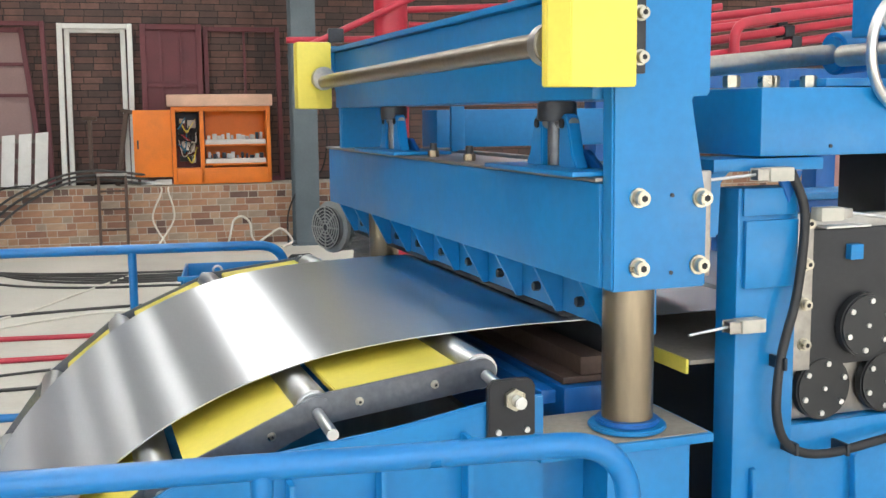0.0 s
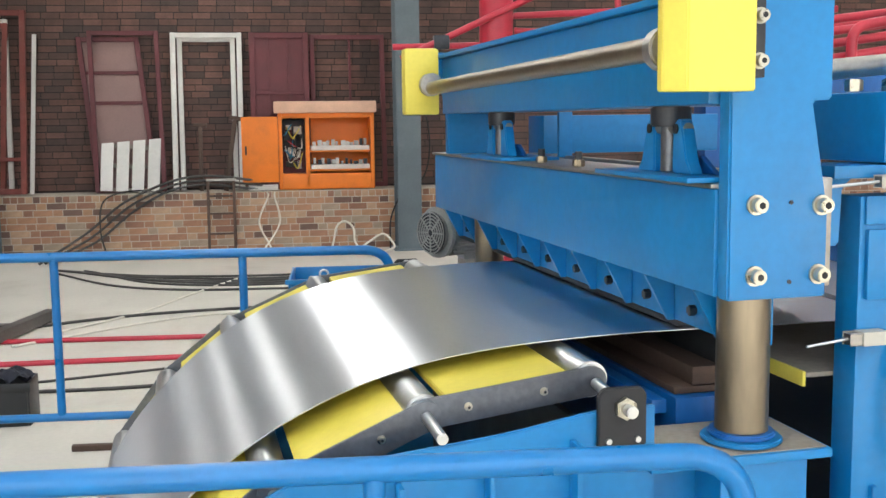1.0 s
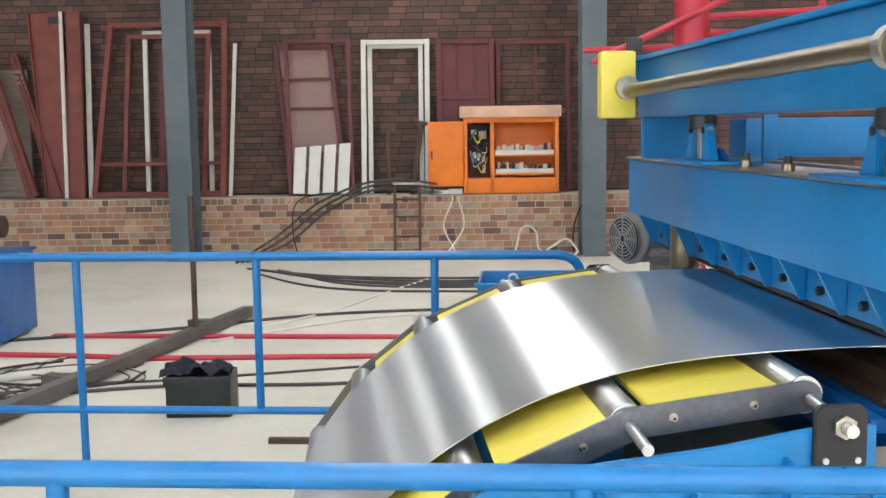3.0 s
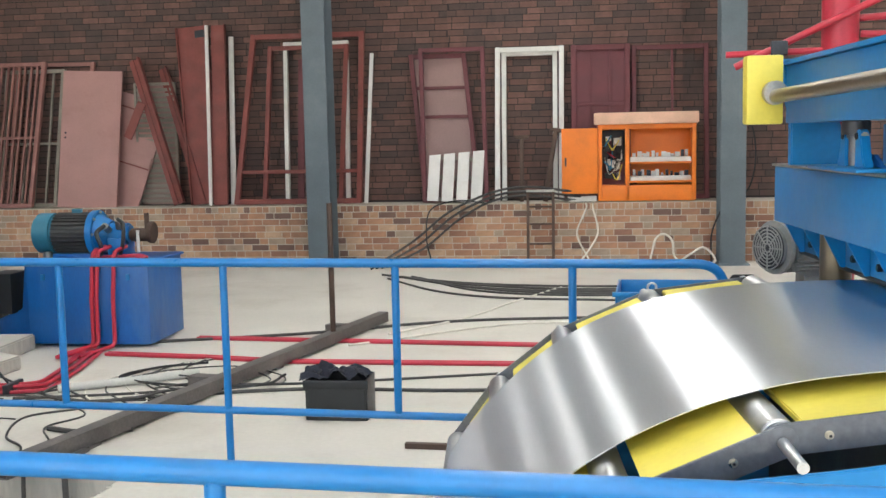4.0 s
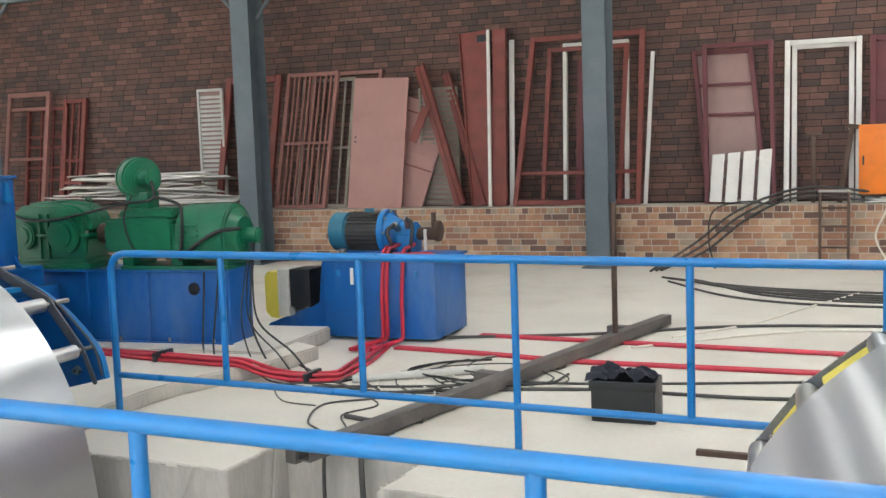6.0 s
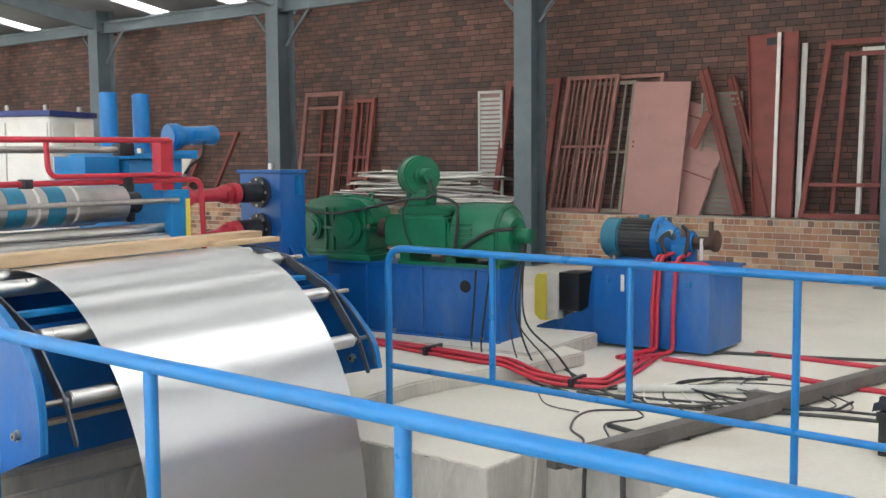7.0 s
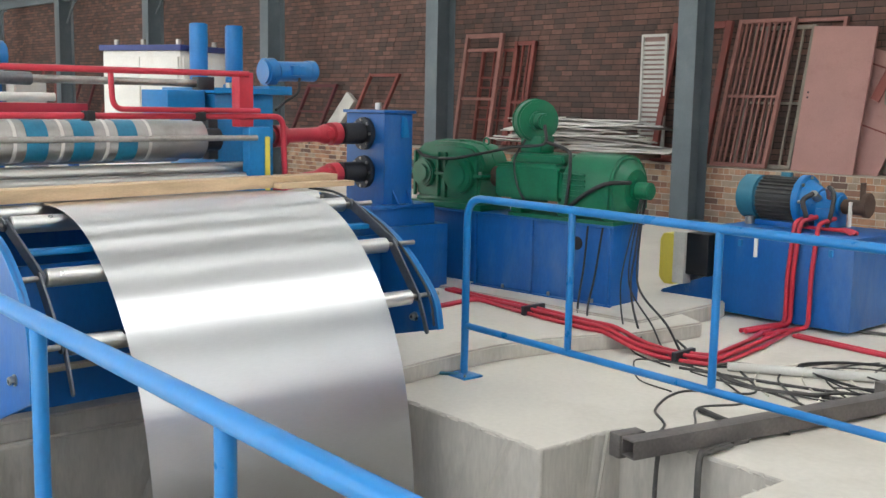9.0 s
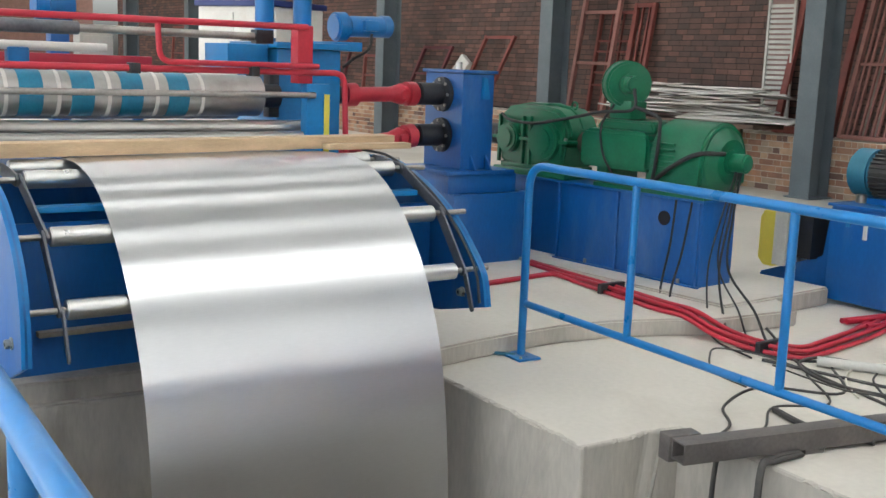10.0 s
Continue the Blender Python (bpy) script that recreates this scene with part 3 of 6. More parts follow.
        part("clevis_pin", rod((0.058, y - 0.1, 1.605), (0.058, y + 0.1, 1.605), 0.014, seg=18), STEEL, c)
        part("clevis_rod", rod((0.06, y, 1.61), (0.06, y, 1.659), 0.05, seg=24, bevel=0.004), DARKSTEEL, c, "dark steel ram")
        part("ram_rod", rod((0.06, y, 1.50), (0.06, y, 1.61), 0.024, seg=18), LINK, c, "grey steel rod")
    for y in (1.0, 1.35):
        nut = part("bolt", hexbolt((0.08, y, 1.483), (0, 0, 1), 0.02, 0.022), PILLAR, p, "large worn nut")
        part("stud", rod((0.08, y, 1.505), (0.08, y, 1.53), 0.012, seg=14), DARKSTEEL, nut)
    part("rear_beam", box(0.35, 1.15, 2.1, 2.3, 1.487, 1.646, 0.006), BLUE, p)
    part("web_plate", box(0.29, 0.345, 1.75, 1.77, 1.484, 1.658, 0.003), BLUE, p)
    # pillars and bed
    for y in (0.09, 2.2):
        col = part("pillar", rod((0.14, y, 0.9), (0.14, y, 1.221), 0.062, seg=40), PILLAR, p, "worn bare steel guide pillar")
        part("seal_ring", rod((0.14, y, 0.873), (0.14, y, 0.885), 0.095, seg=40, bevel=0.004), BLUE, col)
        part("seal_ring", rod((0.14, y, 0.886), (0.14, y, 0.899), 0.078, seg=40, bevel=0.004), DEEPBLUE, col)
    for y0, y1 in ((-0.02, 0.26), (2.1, 2.36)):
        part("bed_top", box(-0.14, 0.315, y0, y1, 0.846, 0.868, 0.004), BLUE, p)
        part("bed_dust", box(-0.13, 0.305, y0 + 0.01, y1 - 0.01, 0.8685, 0.8705, 0.0), DUSTY, p, "dusty grey bed surface")
        part("bed_leg", box(0.04, 0.262, y0 + 0.02, y1 - 0.02, 0.0, 0.844, 0.005), BLUE, p)
        part("bed_rib", plate([(0.04, 0.3), (0.04, 0.84), (-0.12, 0.84), (-0.12, 0.72)], (y0 + y1) / 2, (y0 + y1) / 2 + 0.016, 0.002), BLUE, p)
    # dirty, oily tones picked dark to carry the shade under the strip as well
    part("lower_blade_bed", box(0.06, 0.3, 0.27, 2.09, 0.60, 0.93, 0.005), DEEPBLUE, p, "dirty blue blade bed, toned dark for shade")
    part("bed_cover", box(0.07, 0.28, 0.3, 2.06, 0.932, 0.95, 0.003), RUST, p, "oily brown steel cover, toned dark for shade")
    part("lower_blade", box(0.12, 0.2, 0.3, 2.06, 0.952, 1.0, 0.003), RUST, p, "oily steel lower blade, toned dark for shade")
    # added dark bar, keeps the bright floor from showing below the strip
    part("blade_backing", box(0.215, 0.28, 0.3, 2.06, 0.952, 1.066, 0.003), DARKSTEEL, p, "dark bar added to close the bright gap under the strip")
    for x0, z0 in ((-0.06, 0.872), (-0.005, 0.895)):
        part("rail_bar", box(x0, x0 + 0.04, 0.27, 2.06, z0, z0 + 0.035, 0.003), DEEPBLUE, p)
    for y in (0.4, 0.9, 1.4):
        part("bolt", hexbolt((-0.04, y, 0.908), (0, 0, 1), 0.012, 0.012), STEEL, p)
    part("cylinder_clip", box(0.24, 0.262, 0.265, 0.29, 0.88, 0.985, 0.003), BLUE, p)
    part("exit_tray", box(0.382, 0.9, 0.2, 2.05, 0.978, 0.99, 0.001), DUSTY, p, "dusty steel exit tray")
    part("tray_lip", box(0.372, 0.381, 0.2, 2.05, 0.955, 0.994, 0.002), YELLOW, p, "yellow tray edge")
    # dark panels put in for the black shade inside the press
    part("inner_wall", box(0.31, 0.95, 0.7, 0.72, 0.0, 0.97, 0.0), BLACKPLASTIC, p, "dark panel standing for the shade inside the press")
    part("inner_wall", box(-0.14, -0.12, 0.22, 2.1, 0.0, 0.84, 0.0), DARKSTEEL, p, "dark panel standing for the shade inside the press")
    part("hold_plate", box(0.315, 0.345, 0.06, 2.2, 1.235, 1.49, 0.003), STEEL, p, "bare steel hold-down plate")
    part("upper_tray", plate([(0.30, 1.225), (0.60, 1.13), (0.60, 1.14), (0.30, 1.235)], 0.3, 2.05, 0.001), GREYWHITE, p, "pale steel guide plate")
    return p


def build_arch():
    a = thing("entry_arch", PRESS, (-0.7, 1.1, 0), "curved blue roller arch with yellow panels beside the pit", "roller table")
    # outer blue side plates
    top = spline([(-1.30, 0, 0.62), (-1.0, 0, 0.84), (-0.8, 0, 0.905), (-0.46, 0, 0.945), (-0.24, 0, 0.98), (-0.1, 0, 0.985)], 6)
    for y, drop in ((0.05, 0.0), (2.3, 0.2)):
        side = part("side_plate", plate([(-0.1, 0.1), (-1.1, 0.1), (-1.3 + drop, 0.4)] + [(q.x + drop * 0.6, q.z - drop) for q in top], y, y + 0.015, 0.003), BLUE, a)
    for k in range(5):
        x = -1.1 + k * 0.2
        part("stiffener", box(x - 0.006, x + 0.006, 0.0, 0.048, 0.12, 0.8 + 0.03 * k, 0.001), BLUE, a)
    # inner dark carrier bars that hold the rollers
    stations = [(-0.195, 1.064), (-0.605, 1.014), (-0.955, 0.865), (-1.21, 0.665), (-1.385, 0.43)]
    for y in (0.19, 2.2):
        for q, ((x0, z0), (x1, z1)) in enumerate(zip(stations, stations[1:])):
            a0, a1 = Vector((x0, 0, z0 - 0.052)), Vector((x1, 0, z1 - 0.052))
            u = (a1 - a0).normalized()
            ang0 = math.atan2(-u.z, -u.x)
            out = []
            for c, base_ang in ((a0, ang0), (a1, ang0 + math.pi)):
                for h in range(9):
                    t = base_ang - math.pi / 2 + math.pi * h / 8
                    out.append((c.x + 0.036 * math.cos(t), c.z + 0.036 * math.sin(t)))
            yy = y - (0.013 if q % 2 else 0)
            link = part("carrier_link", plate(out, yy, yy + 0.012, 0.002), LINK, a, "grey steel carrier bar")
            for f in (0.3, 0.75):
                c = a0 + (a1 - a0) * f
                part("bolt", capbolt((c.x, yy, c.z), (0, -1, 0), 0.0075, 0.01), BRASS, link, "small zinc bolt")
    # rollers with stub shafts and yellow panels between them
    for x, z in stations:
        r = part("roller", rod((x, 0.204, z - 0.052), (x, 2.185, z - 0.052), 0.044, seg=32, bevel=0.006), CHROME, a, "bright steel roller")
        part("stub_shaft", rod((x, 0.055 if x > -0.3 else 0.02, z - 0.06), (x, 0.176, z - 0.052), 0.013, seg=20, bevel=0.003), CHROME, r)
        part("stub_shaft", rod((x, 2.213, z - 0.046), (x, 2.34, z - 0.046), 0.016, seg=20, bevel=0.003), CHROME, r)
    for (x0, z0), (x1, z1) in zip(stations, stations[1:]):
        u = Vector((x1 - x0, 0, z1 - z0))
        u.normalize()
        n = Vector((-u.z, 0, u.x)) * -1
        if n.z < 0:
            n = -n
        a0, a1 = Vector((x0, 0, z0)) + u * 0.058 - n * 0.022, Vector((x1, 0, z1)) - u * 0.05 - n * 0.022
        q = [a0, a1, a1 - n * 0.02, a0 - n * 0.02]
        part("panel", plate([(v.x, v.z) for v in q], 0.204, 2.185, 0.003), YELLOW, a, "flat yellow painted panel")
    # bearing bracket with its nut
    for y, way in ((0.03, -1), (2.35, 1)):
        br = part("bearing_bracket", plate([(-0.245, 0.9), (-0.13, 0.9), (-0.13, 1.02), (-0.145, 1.035), (-0.23, 1.035), (-0.245, 1.02)], y, y + 0.018, 0.003), BLACK, a, "black bearing bracket")
        part("nut", hexbolt((-0.185, y, 0.99), (0, way, 0), 0.026, 0.02), BRASS, br, "zinc plated nut")
        part("shaft_end", rod((-0.185, y + way * 0.02, 0.99), (-0.185, y + way * 0.05, 0.99), 0.014, seg=18, bevel=0.003), CHROME, br)
        for x in (-0.222, -0.152):
            part("screw", rod((x, y, 0.915), (x, y + way * 0.006, 0.915), 0.007, seg=12), CHROME, br, "small bright screw")
    return a


build_press()
build_arch()


def build_stand():
    """The levelling stand behind the press, with its bearing covers."""
    st = thing("leveller_stand", PRESS, (0.9, 0.6, 0), "blue leveller stand with black bearing covers and bolts", "machine")
    up = part("upright", box(0.45, 0.63, 0.10, 0.19, 0.0, 1.44, 0.006), BLUE, st)
    part("upright_cap", box(0.465, 0.62, 0.085, 0.098, 1.19, 1.36, 0.003), BLUE, up)
    part("upright_pad", box(0.46, 0.615, 0.09, 0.098, 1.372, 1.44, 0.003), BLUE, up)
    part("lever_arm", plate([(0.375, 1.32), (0.41, 1.32), (0.415, 1.46), (0.45, 1.49), (0.40, 1.5), (0.37, 1.47)], 0.12, 0.15, 0.006), BLUE, st)
    part("lower_front", box(0.632, 1.75, 0.11, 0.16, 0.0, 0.815, 0.005), BLUE, st)
    for x in (0.5, 0.82, 1.2):
        part("gusset", plate([(0.02, 0.0), (0.10, 0.0), (0.10, 0.72), (0.085, 0.72)], x, x + 0.016, 0.002, "x"), BLUE, st)
    part("back_plate", box(0.632, 1.75, 0.14, 0.165, 0.82, 1.36, 0.003), STEEL, st, "bare grey steel plate")
    cover = part("cover_plate", box(0.685, 1.75, 0.112, 0.138, 0.965, 1.325, 0.004), BLACK, st, "black bearing plate")
    strip_ob = part("bolt_strip", box(0.63, 0.684, 0.105, 0.138, 0.96, 1.37, 0.003), STEEL, st, "grey steel clamp strip")
    for z in (1.345, 1.24, 1.135, 1.03):
        part("bolt", capbolt((0.66, 0.105, z), (0, -1, 0), 0.013, 0.02), BRASS, strip_ob, "zinc plated socket bolt")
    for x, z, y in ((0.845, 1.07, 0.11), (0.735, 0.905, 0.138), (0.94, 0.905, 0.138), (1.05, 1.07, 0.11), (1.15, 0.905, 0.138)):
        d = part("bearing_cover", rod((x, y, z), (x, y - 0.03, z), 0.085, seg=48, bevel=0.005), BLACKPLASTIC, st, "black turned bearing cover")
        for k in range(6):
            t = k * math.tau / 6 + 0.4
            part("screw", rod((x + 0.066 * math.cos(t), y - 0.03, z + 0.066 * math.sin(t)), (x + 0.066 * math.cos(t), y - 0.036, z + 0.066 * math.sin(t)), 0.0075, seg=12), CHROME, d, "bright screw")
        part("centre_pin", rod((x, y - 0.03, z), (x, y - 0.036, z), 0.006, seg=12), CHROME, d)
    part("clip", box(0.79, 0.83, 0.09, 0.112, 1.245, 1.285, 0.003), BLUE, st)
    part("black_column", box(1.08, 1.2, 0.3, 0.5, 1.33, 1.515, 0.006), BLACKPLASTIC, st)
    part("shim_plate", box(0.72, 0.86, 0.10, 0.2, 1.328, 1.334, 0.001), WHITE, st)
    # crossbeam
    bm_ob = part("crossbeam", box(0.51, 1.8, 0.1, 0.8, 1.517, 1.688, 0.006), BLUE, st)
    part("pin_hole", rod((0.72, 0.101, 1.54), (0.72, 0.097, 1.54), 0.005, seg=12), DARKSTEEL, bm_ob, "small dark hole")
    part("beam_foot", box(0.38, 0.705, 0.105, 0.3, 1.482, 1.513, 0.003), BLUE, st)
    part("foot_rib", plate([(0.55, 1.481), (0.63, 1.481), (0.59, 1.40)], 0.086, 0.1, 0.002), DEEPBLUE, st)
    for x, y in ((0.49, 0.2), (0.595, 0.2), (0.625, 0.22), (0.725, 0.2), (0.53, 0.6)):
        part("bolt", hexbolt((x, y, 1.69), (0, 0, 1), 0.022, 0.03), BRASS, bm_ob, "large zinc plated bolt")
    part("steel_pad", box(0.74, 1.0, 0.15, 0.3, 1.691, 1.712, 0.003), BLUE, bm_ob)
    part("spindle", rod((0.5, 0.6, 1.745), (1.4, 0.6, 1.825), 0.03, seg=20), STEEL, st, "grey steel spindle")
    part("spindle_boss", rod((1.12, 0.6, 1.80), (1.32, 0.6, 1.818), 0.065, seg=28, bevel=0.012), BLUE, st)
    wheel = part("handwheel", tube([(0.955 + 0.145 * math.cos(k * math.tau / 36), 0.1 + 0.03 * math.cos(k * math.tau / 36), 1.78 + 0.15 * math.sin(k * math.tau / 36)) for k in range(37)], 0.014, 10), CHROME, st, "bright handwheel rim")
    for q in (0, 1, 2):
        t = q * math.tau / 3 + 0.3
        part("handwheel_spoke", rod((0.955, 0.12, 1.78), (0.955 + 0.14 * math.cos(t), 0.1, 1.78 + 0.145 * math.sin(t)), 0.009, seg=10), CHROME, wheel)
    part("handwheel_shaft", rod((0.955, 0.09, 1.78), (0.955, 0.35, 1.78), 0.03, seg=18), STEEL, wheel)
    part("upper_housing", box(0.99, 1.3, 0.25, 0.36, 1.83, 2.2, 0.006), BLUE, st)
    part("housing_foot", box(1.05, 1.3, 0.25, 0.36, 1.69, 1.828, 0.006), BLUE, st)
    # limit switches with rods
    for x, z, ax in ((0.545, 1.475, 0.30), (0.475, 1.10, 0.30), (0.70, 1.37, 0.98)):
        sw = part("limit_switch", box(x - 0.035, x + 0.035, 0.055, 0.098, z - 0.017, z + 0.017, 0.003), SWITCH, st, "pale grey limit switch")
        way = -1 if ax < x else 1
        part("switch_head", box(x + way * 0.037, x + way * 0.065, 0.06, 0.092, z - 0.013, z + 0.013, 0.003), STEEL, sw)
        part("feeler", rod((x + way * 0.065, 0.076, z), (ax, 0.076, z - 0.012 if way < 0 else z - 0.03), 0.004, seg=8), CHROME, sw, "thin steel feeler")
    part("cable", tube(spline([(0.585, 0.075, 1.48), (0.62, 0.07, 1.40), (0.622, 0.065, 1.32), (0.60, 0.06, 1.165), (0.555, 0.055, 1.01), (0.545, 0.05, 0.865), (0.59, 0.05, 0.78), (0.70, 0.05, 0.75), (0.9, 0.05, 0.77), (1.2, 0.06, 0.80)]), 0.012, 12), BLACK, st, "thick black cable")
    for x, z in ((0.557, 1.0), (0.6, 0.775), (0.76, 0.755)):
        part("cable_clip", box(x - 0.005, x + 0.005, 0.035, 0.1, z - 0.016, z + 0.016, 0.003), DARKSTEEL, st)
    part("rear_frame", box(1.3, 2.6, 1.3, 1.5, 0.0, 1.28, 0.005), DEEPBLUE, st)
    part("rear_ledge", box(1.28, 2.62, 1.28, 1.52, 1.282, 1.31, 0.004), BLUE, st)
    return st


build_stand()
entry = sheet([(q.x, q.z) for q in spline([(x, 0, z) for x, z in [(-1.56, -0.4)] + ARCH], 10)], NEAR, FAR)
single("steel_strip", entry, STRIP, PRESS, "wide bare steel strip arching over the rollers into the press", "steel strip")

# ---- straightening line on the far side of the pit ----
DROP = [(-2.6, 0.985), (-1.8, 0.985), (-1.25, 1.025), (-0.95, 1.035), (-0.79, 1.022), (-0.64, 0.985), (-0.475, 0.90), (-0.31, 0.755), (-0.175, 0.585), (-0.08, 0.42), (0.005, 0.215), (0.06, 0.0), (0.10, -0.25), (0.13, -0.6), (0.14, -1.2), (0.14, -2.4)]
single("steel_strip", sheet([(q.x, q.z) for q in spline([(x, 0, z) for x, z in DROP], 10)][::-1], -0.74, 0.74), STRIP, EXIT, "wide bare steel strip hanging down into the pit", "steel strip")


def link_bar(c0, c1, r, y0, y1):
    """A flat bar with round ends between two (x, z) centres."""
    ang = math.atan2(c1[1] - c0[1], c1[0] - c0[0])
    out = []
    for c, base in ((c0, ang + math.pi), (c1, ang)):
        for h in range(9):
            t = base - math.pi / 2 + math.pi * h / 8
            out.append((c[0] + r * math.cos(t), c[1] + r * math.sin(t)))
    return plate(out, y0, y1, 0.002)


def build_exit_arch():
    a = thing("exit_arch", EXIT, (-0.5, 0, 0.07), "blue curved roller frame carrying the hanging strip", "roller table")
    near = [(-1.1, 1.03), (-0.8, 1.03), (-0.5, 0.97), (-0.3, 0.85), (-0.16, 0.68), (-0.11, 0.5), (-0.11, 0.3)]
    far = [(-1.27, 1.0), (-0.96, 0.985), (-0.61, 0.865), (-0.39, 0.74), (-0.23, 0.60), (-0.125, 0.475), (-0.085, 0.32)]
    for y, curve in ((-1.17, near), (1.1, far)):
        edge = [(q.x, q.z) for q in spline([(x, 0, z) for x, z in curve], 5)]
        side = part("side_plate", plate([(-0.5, 0.14 if y < 0 else 0.22), (-1.27, 0.14)] + edge, y, y + 0.016, 0.003), DEEPBLUE, a)
        part("edge_strip", sheet(edge, y - 0.012, y + 0.028, 0.006), RAILBLUE, side)
        part("bolt", capbolt((-0.3, y, 0.36), (0, -1, 0), 0.02, 0.03), BRASS, side, "zinc plated socket bolt")
    centres = [(-1.06, 0.99), (-0.80, 0.968), (-0.40, 0.772), (-0.185, 0.505)]
    for x, z in centres:
        r = part("roller", rod((x, -0.985, z), (x, 0.955, z), 0.042, seg=28, bevel=0.005), CHROME, a, "bright steel roller")
        part("stub_shaft", rod((x, -1.16, z), (x, -0.985, z), 0.014, seg=16, bevel=0.003), STEEL, r)
        part("stub_shaft", rod((x, 0.972, z), (x, 1.17, z), 0.014, seg=16, bevel=0.003), STEEL, r)
    for y in (-1.02, 1.0):
        for k, (c0, c1) in enumerate(zip(centres, centres[1:])):
            yy = y + (0.014 if k % 2 else 0.0)
            part("carrier_link", link_bar(c0, c1, 0.03, yy, yy + 0.012), LINK, a, "dark steel carrier bar")
        x, z = centres[-1]
        part("carrier_tail", link_bar((x, z), (x + 0.075, z - 0.19), 0.016, y + 0.016, y + 0.026), LINK, a, "dark steel bar end")
    part("guard_curve", tube(spline([(x + 0.015, 1.04, z + 0.03) for x, z in far], 5), 0.008, 8), DARKSTEEL, a, "thin dark edge bar")
    part("cross_tie", box(-0.655, -0.575, -1.0, 0.98, 0.845, 0.872, 0.003), BLUE, a)
    part("cross_tie", box(-0.60, -0.55, -1.0, 0.98, 0.30, 0.325, 0.003), DUSTY, a, "dusty steel cross bar")
    part("back_plate", box(-1.27, -1.25, -1.14, 1.09, 0.14, 0.92, 0.0), DEEPBLUE, a)
    part("lower_plate", box(-0.62, -0.605, -1.14, 1.09, 0.12, 0.8, 0.0), DEEPBLUE, a)
    return a


build_exit_arch()


ROLLSTEEL = material("ground_roll_steel", (0.46, 0.45, 0.43), 0.38, 1.0, vary=0.05, scale=5, bump=0.0, dirt=(0.12, 0.10, 0.08), dirt_amount=0.4)


def build_straightener():
    s = thing("roll_straightener", LINE, (-2.0, 0, 0.07), "blue roll straightener with bright work rolls and red pipes", "machine")
    part("bed", box(-2.7, -1.3, -1.3, 1.2, 0.1, 0.93, 0.01), DEEPBLUE, s)
    for v0, v1, far in ((0.83, 1.28, True), (-1.55, -1.12, False)):
        h = part("housing", box(-2.55, -1.95, v0, v1, 0.94, 1.60, 0.008), BLUE, s)
        part("housing_cap", box(-2.6, -1.9, v0 - 0.03, v1 + 0.03, 1.602, 1.64, 0.005), BLUE, h)
        for v in (v0 + 0.03, v0 + 0.30):
            part("lift_cylinder", rod((-2.2, v, 1.642), (-2.2, v, 2.06), 0.06, seg=32, bevel=0.006), RAILBLUE, h, "bright blue lift cylinder")
            part("cylinder_flange", rod((-2.2, v, 1.642), (-2.2, v, 1.665), 0.075, seg=32), BLUE, h)
        for x in (-2.05, -2.4):
            part("bolt", hexbolt((x, v0 + 0.17, 1.64), (0, 0, 1), 0.025, 0.035), BRASS, h, "large zinc plated nut")
        part("chock", box(-1.94, -1.86, v0 - 0.10, v0 - 0.03, 1.18, 1.44, 0.006), DARKSTEEL, s, "dark greasy bearing chock")
    part("cross_block", box(-2.35, -2.0, 0.52, 0.79, 1.46, 1.62, 0.006), BLUE, s)
    for v0 in (0.77, -1.3):
        fp = part("front_post", box(-1.52, -1.44, v0, v0 + 0.15, 0.94, 1.40, 0.005), BLUE, s)
        part("scale_plate", box(-1.438, -1.432, v0 + 0.11, v0 + 0.145, 1.0, 1.34, 0.001), YELLOW, fp, "yellow scale strip")
    roll = part("wrapped_roll", rod((-1.75, -1.1, 1.315), (-1.75, 0.6, 1.315), 0.12, seg=40, bevel=0.006), ROLLSTEEL, s, "bright steel roll")
    part("roll_neck", rod((-1.75, 0.6, 1.315), (-1.75, 0.73, 1.315), 0.07, seg=28), DARKSTEEL, roll)
    v = -1.05
    while v < 0.25:
        part("roll_band", rod((-1.75, v, 1.315), (-1.75, v + 0.12, 1.315), 0.1225, seg=40), BLUEWRAP, roll, "blue protective wrap")
        part("roll_ring", rod((-1.75, v + 0.19, 1.315), (-1.75, v + 0.21, 1.315), 0.124, seg=40), WHITE, roll, "white wrap edge")
        v += 0.265
    part("back_roll", rod((-2.05, -1.1, 1.25), (-2.05, 0.6, 1.25), 0.09, seg=32, bevel=0.006), STEEL, s, "grey steel roll")
    part("lower_roll", rod((-1.62, -1.12, 1.13), (-1.62, 0.93, 1.13), 0.05, seg=32, bevel=0.005), ROLLSTEEL, s, "bright steel roll")
    part("lower_roll", rod((-1.48, -1.12, 1.09), (-1.48, 0.76, 1.09), 0.035, seg=28, bevel=0.004), ROLLSTEEL, s, "bright steel roll")
    part("guide_rod", rod((-1.42, -1.3, 1.335), (-1.42, 0.81, 1.335), 0.017, seg=18), STEEL, s, "grey steel guide rod")
    part("guide_rod", rod((-1.7, -1.3, 1.66), (-1.7, 0.55, 1.66), 0.022, seg=18), STEEL, s, "grey steel guide rod")
    part("rod_end", box(-1.74, -1.66, 0.55, 0.66, 1.62, 1.70, 0.004), DARKSTEEL, s)
    part("rod_sleeve", rod((-1.7, -1.3, 1.66), (-1.7, -0.46, 1.66), 0.036, seg=20, bevel=0.004), LINK, s, "thicker grey sleeve on the rod")
    part("rear_bar", box(-2.74, -2.68, -1.1, 0.3, 1.45, 1.52, 0.005), RED, s, "red painted rear bar")
    for v in (-1.05, 0.2):
        part("rear_bar_post", box(-2.79, -2.745, v, v + 0.06, 0.11, 1.52, 0.004), DEEPBLUE, s)
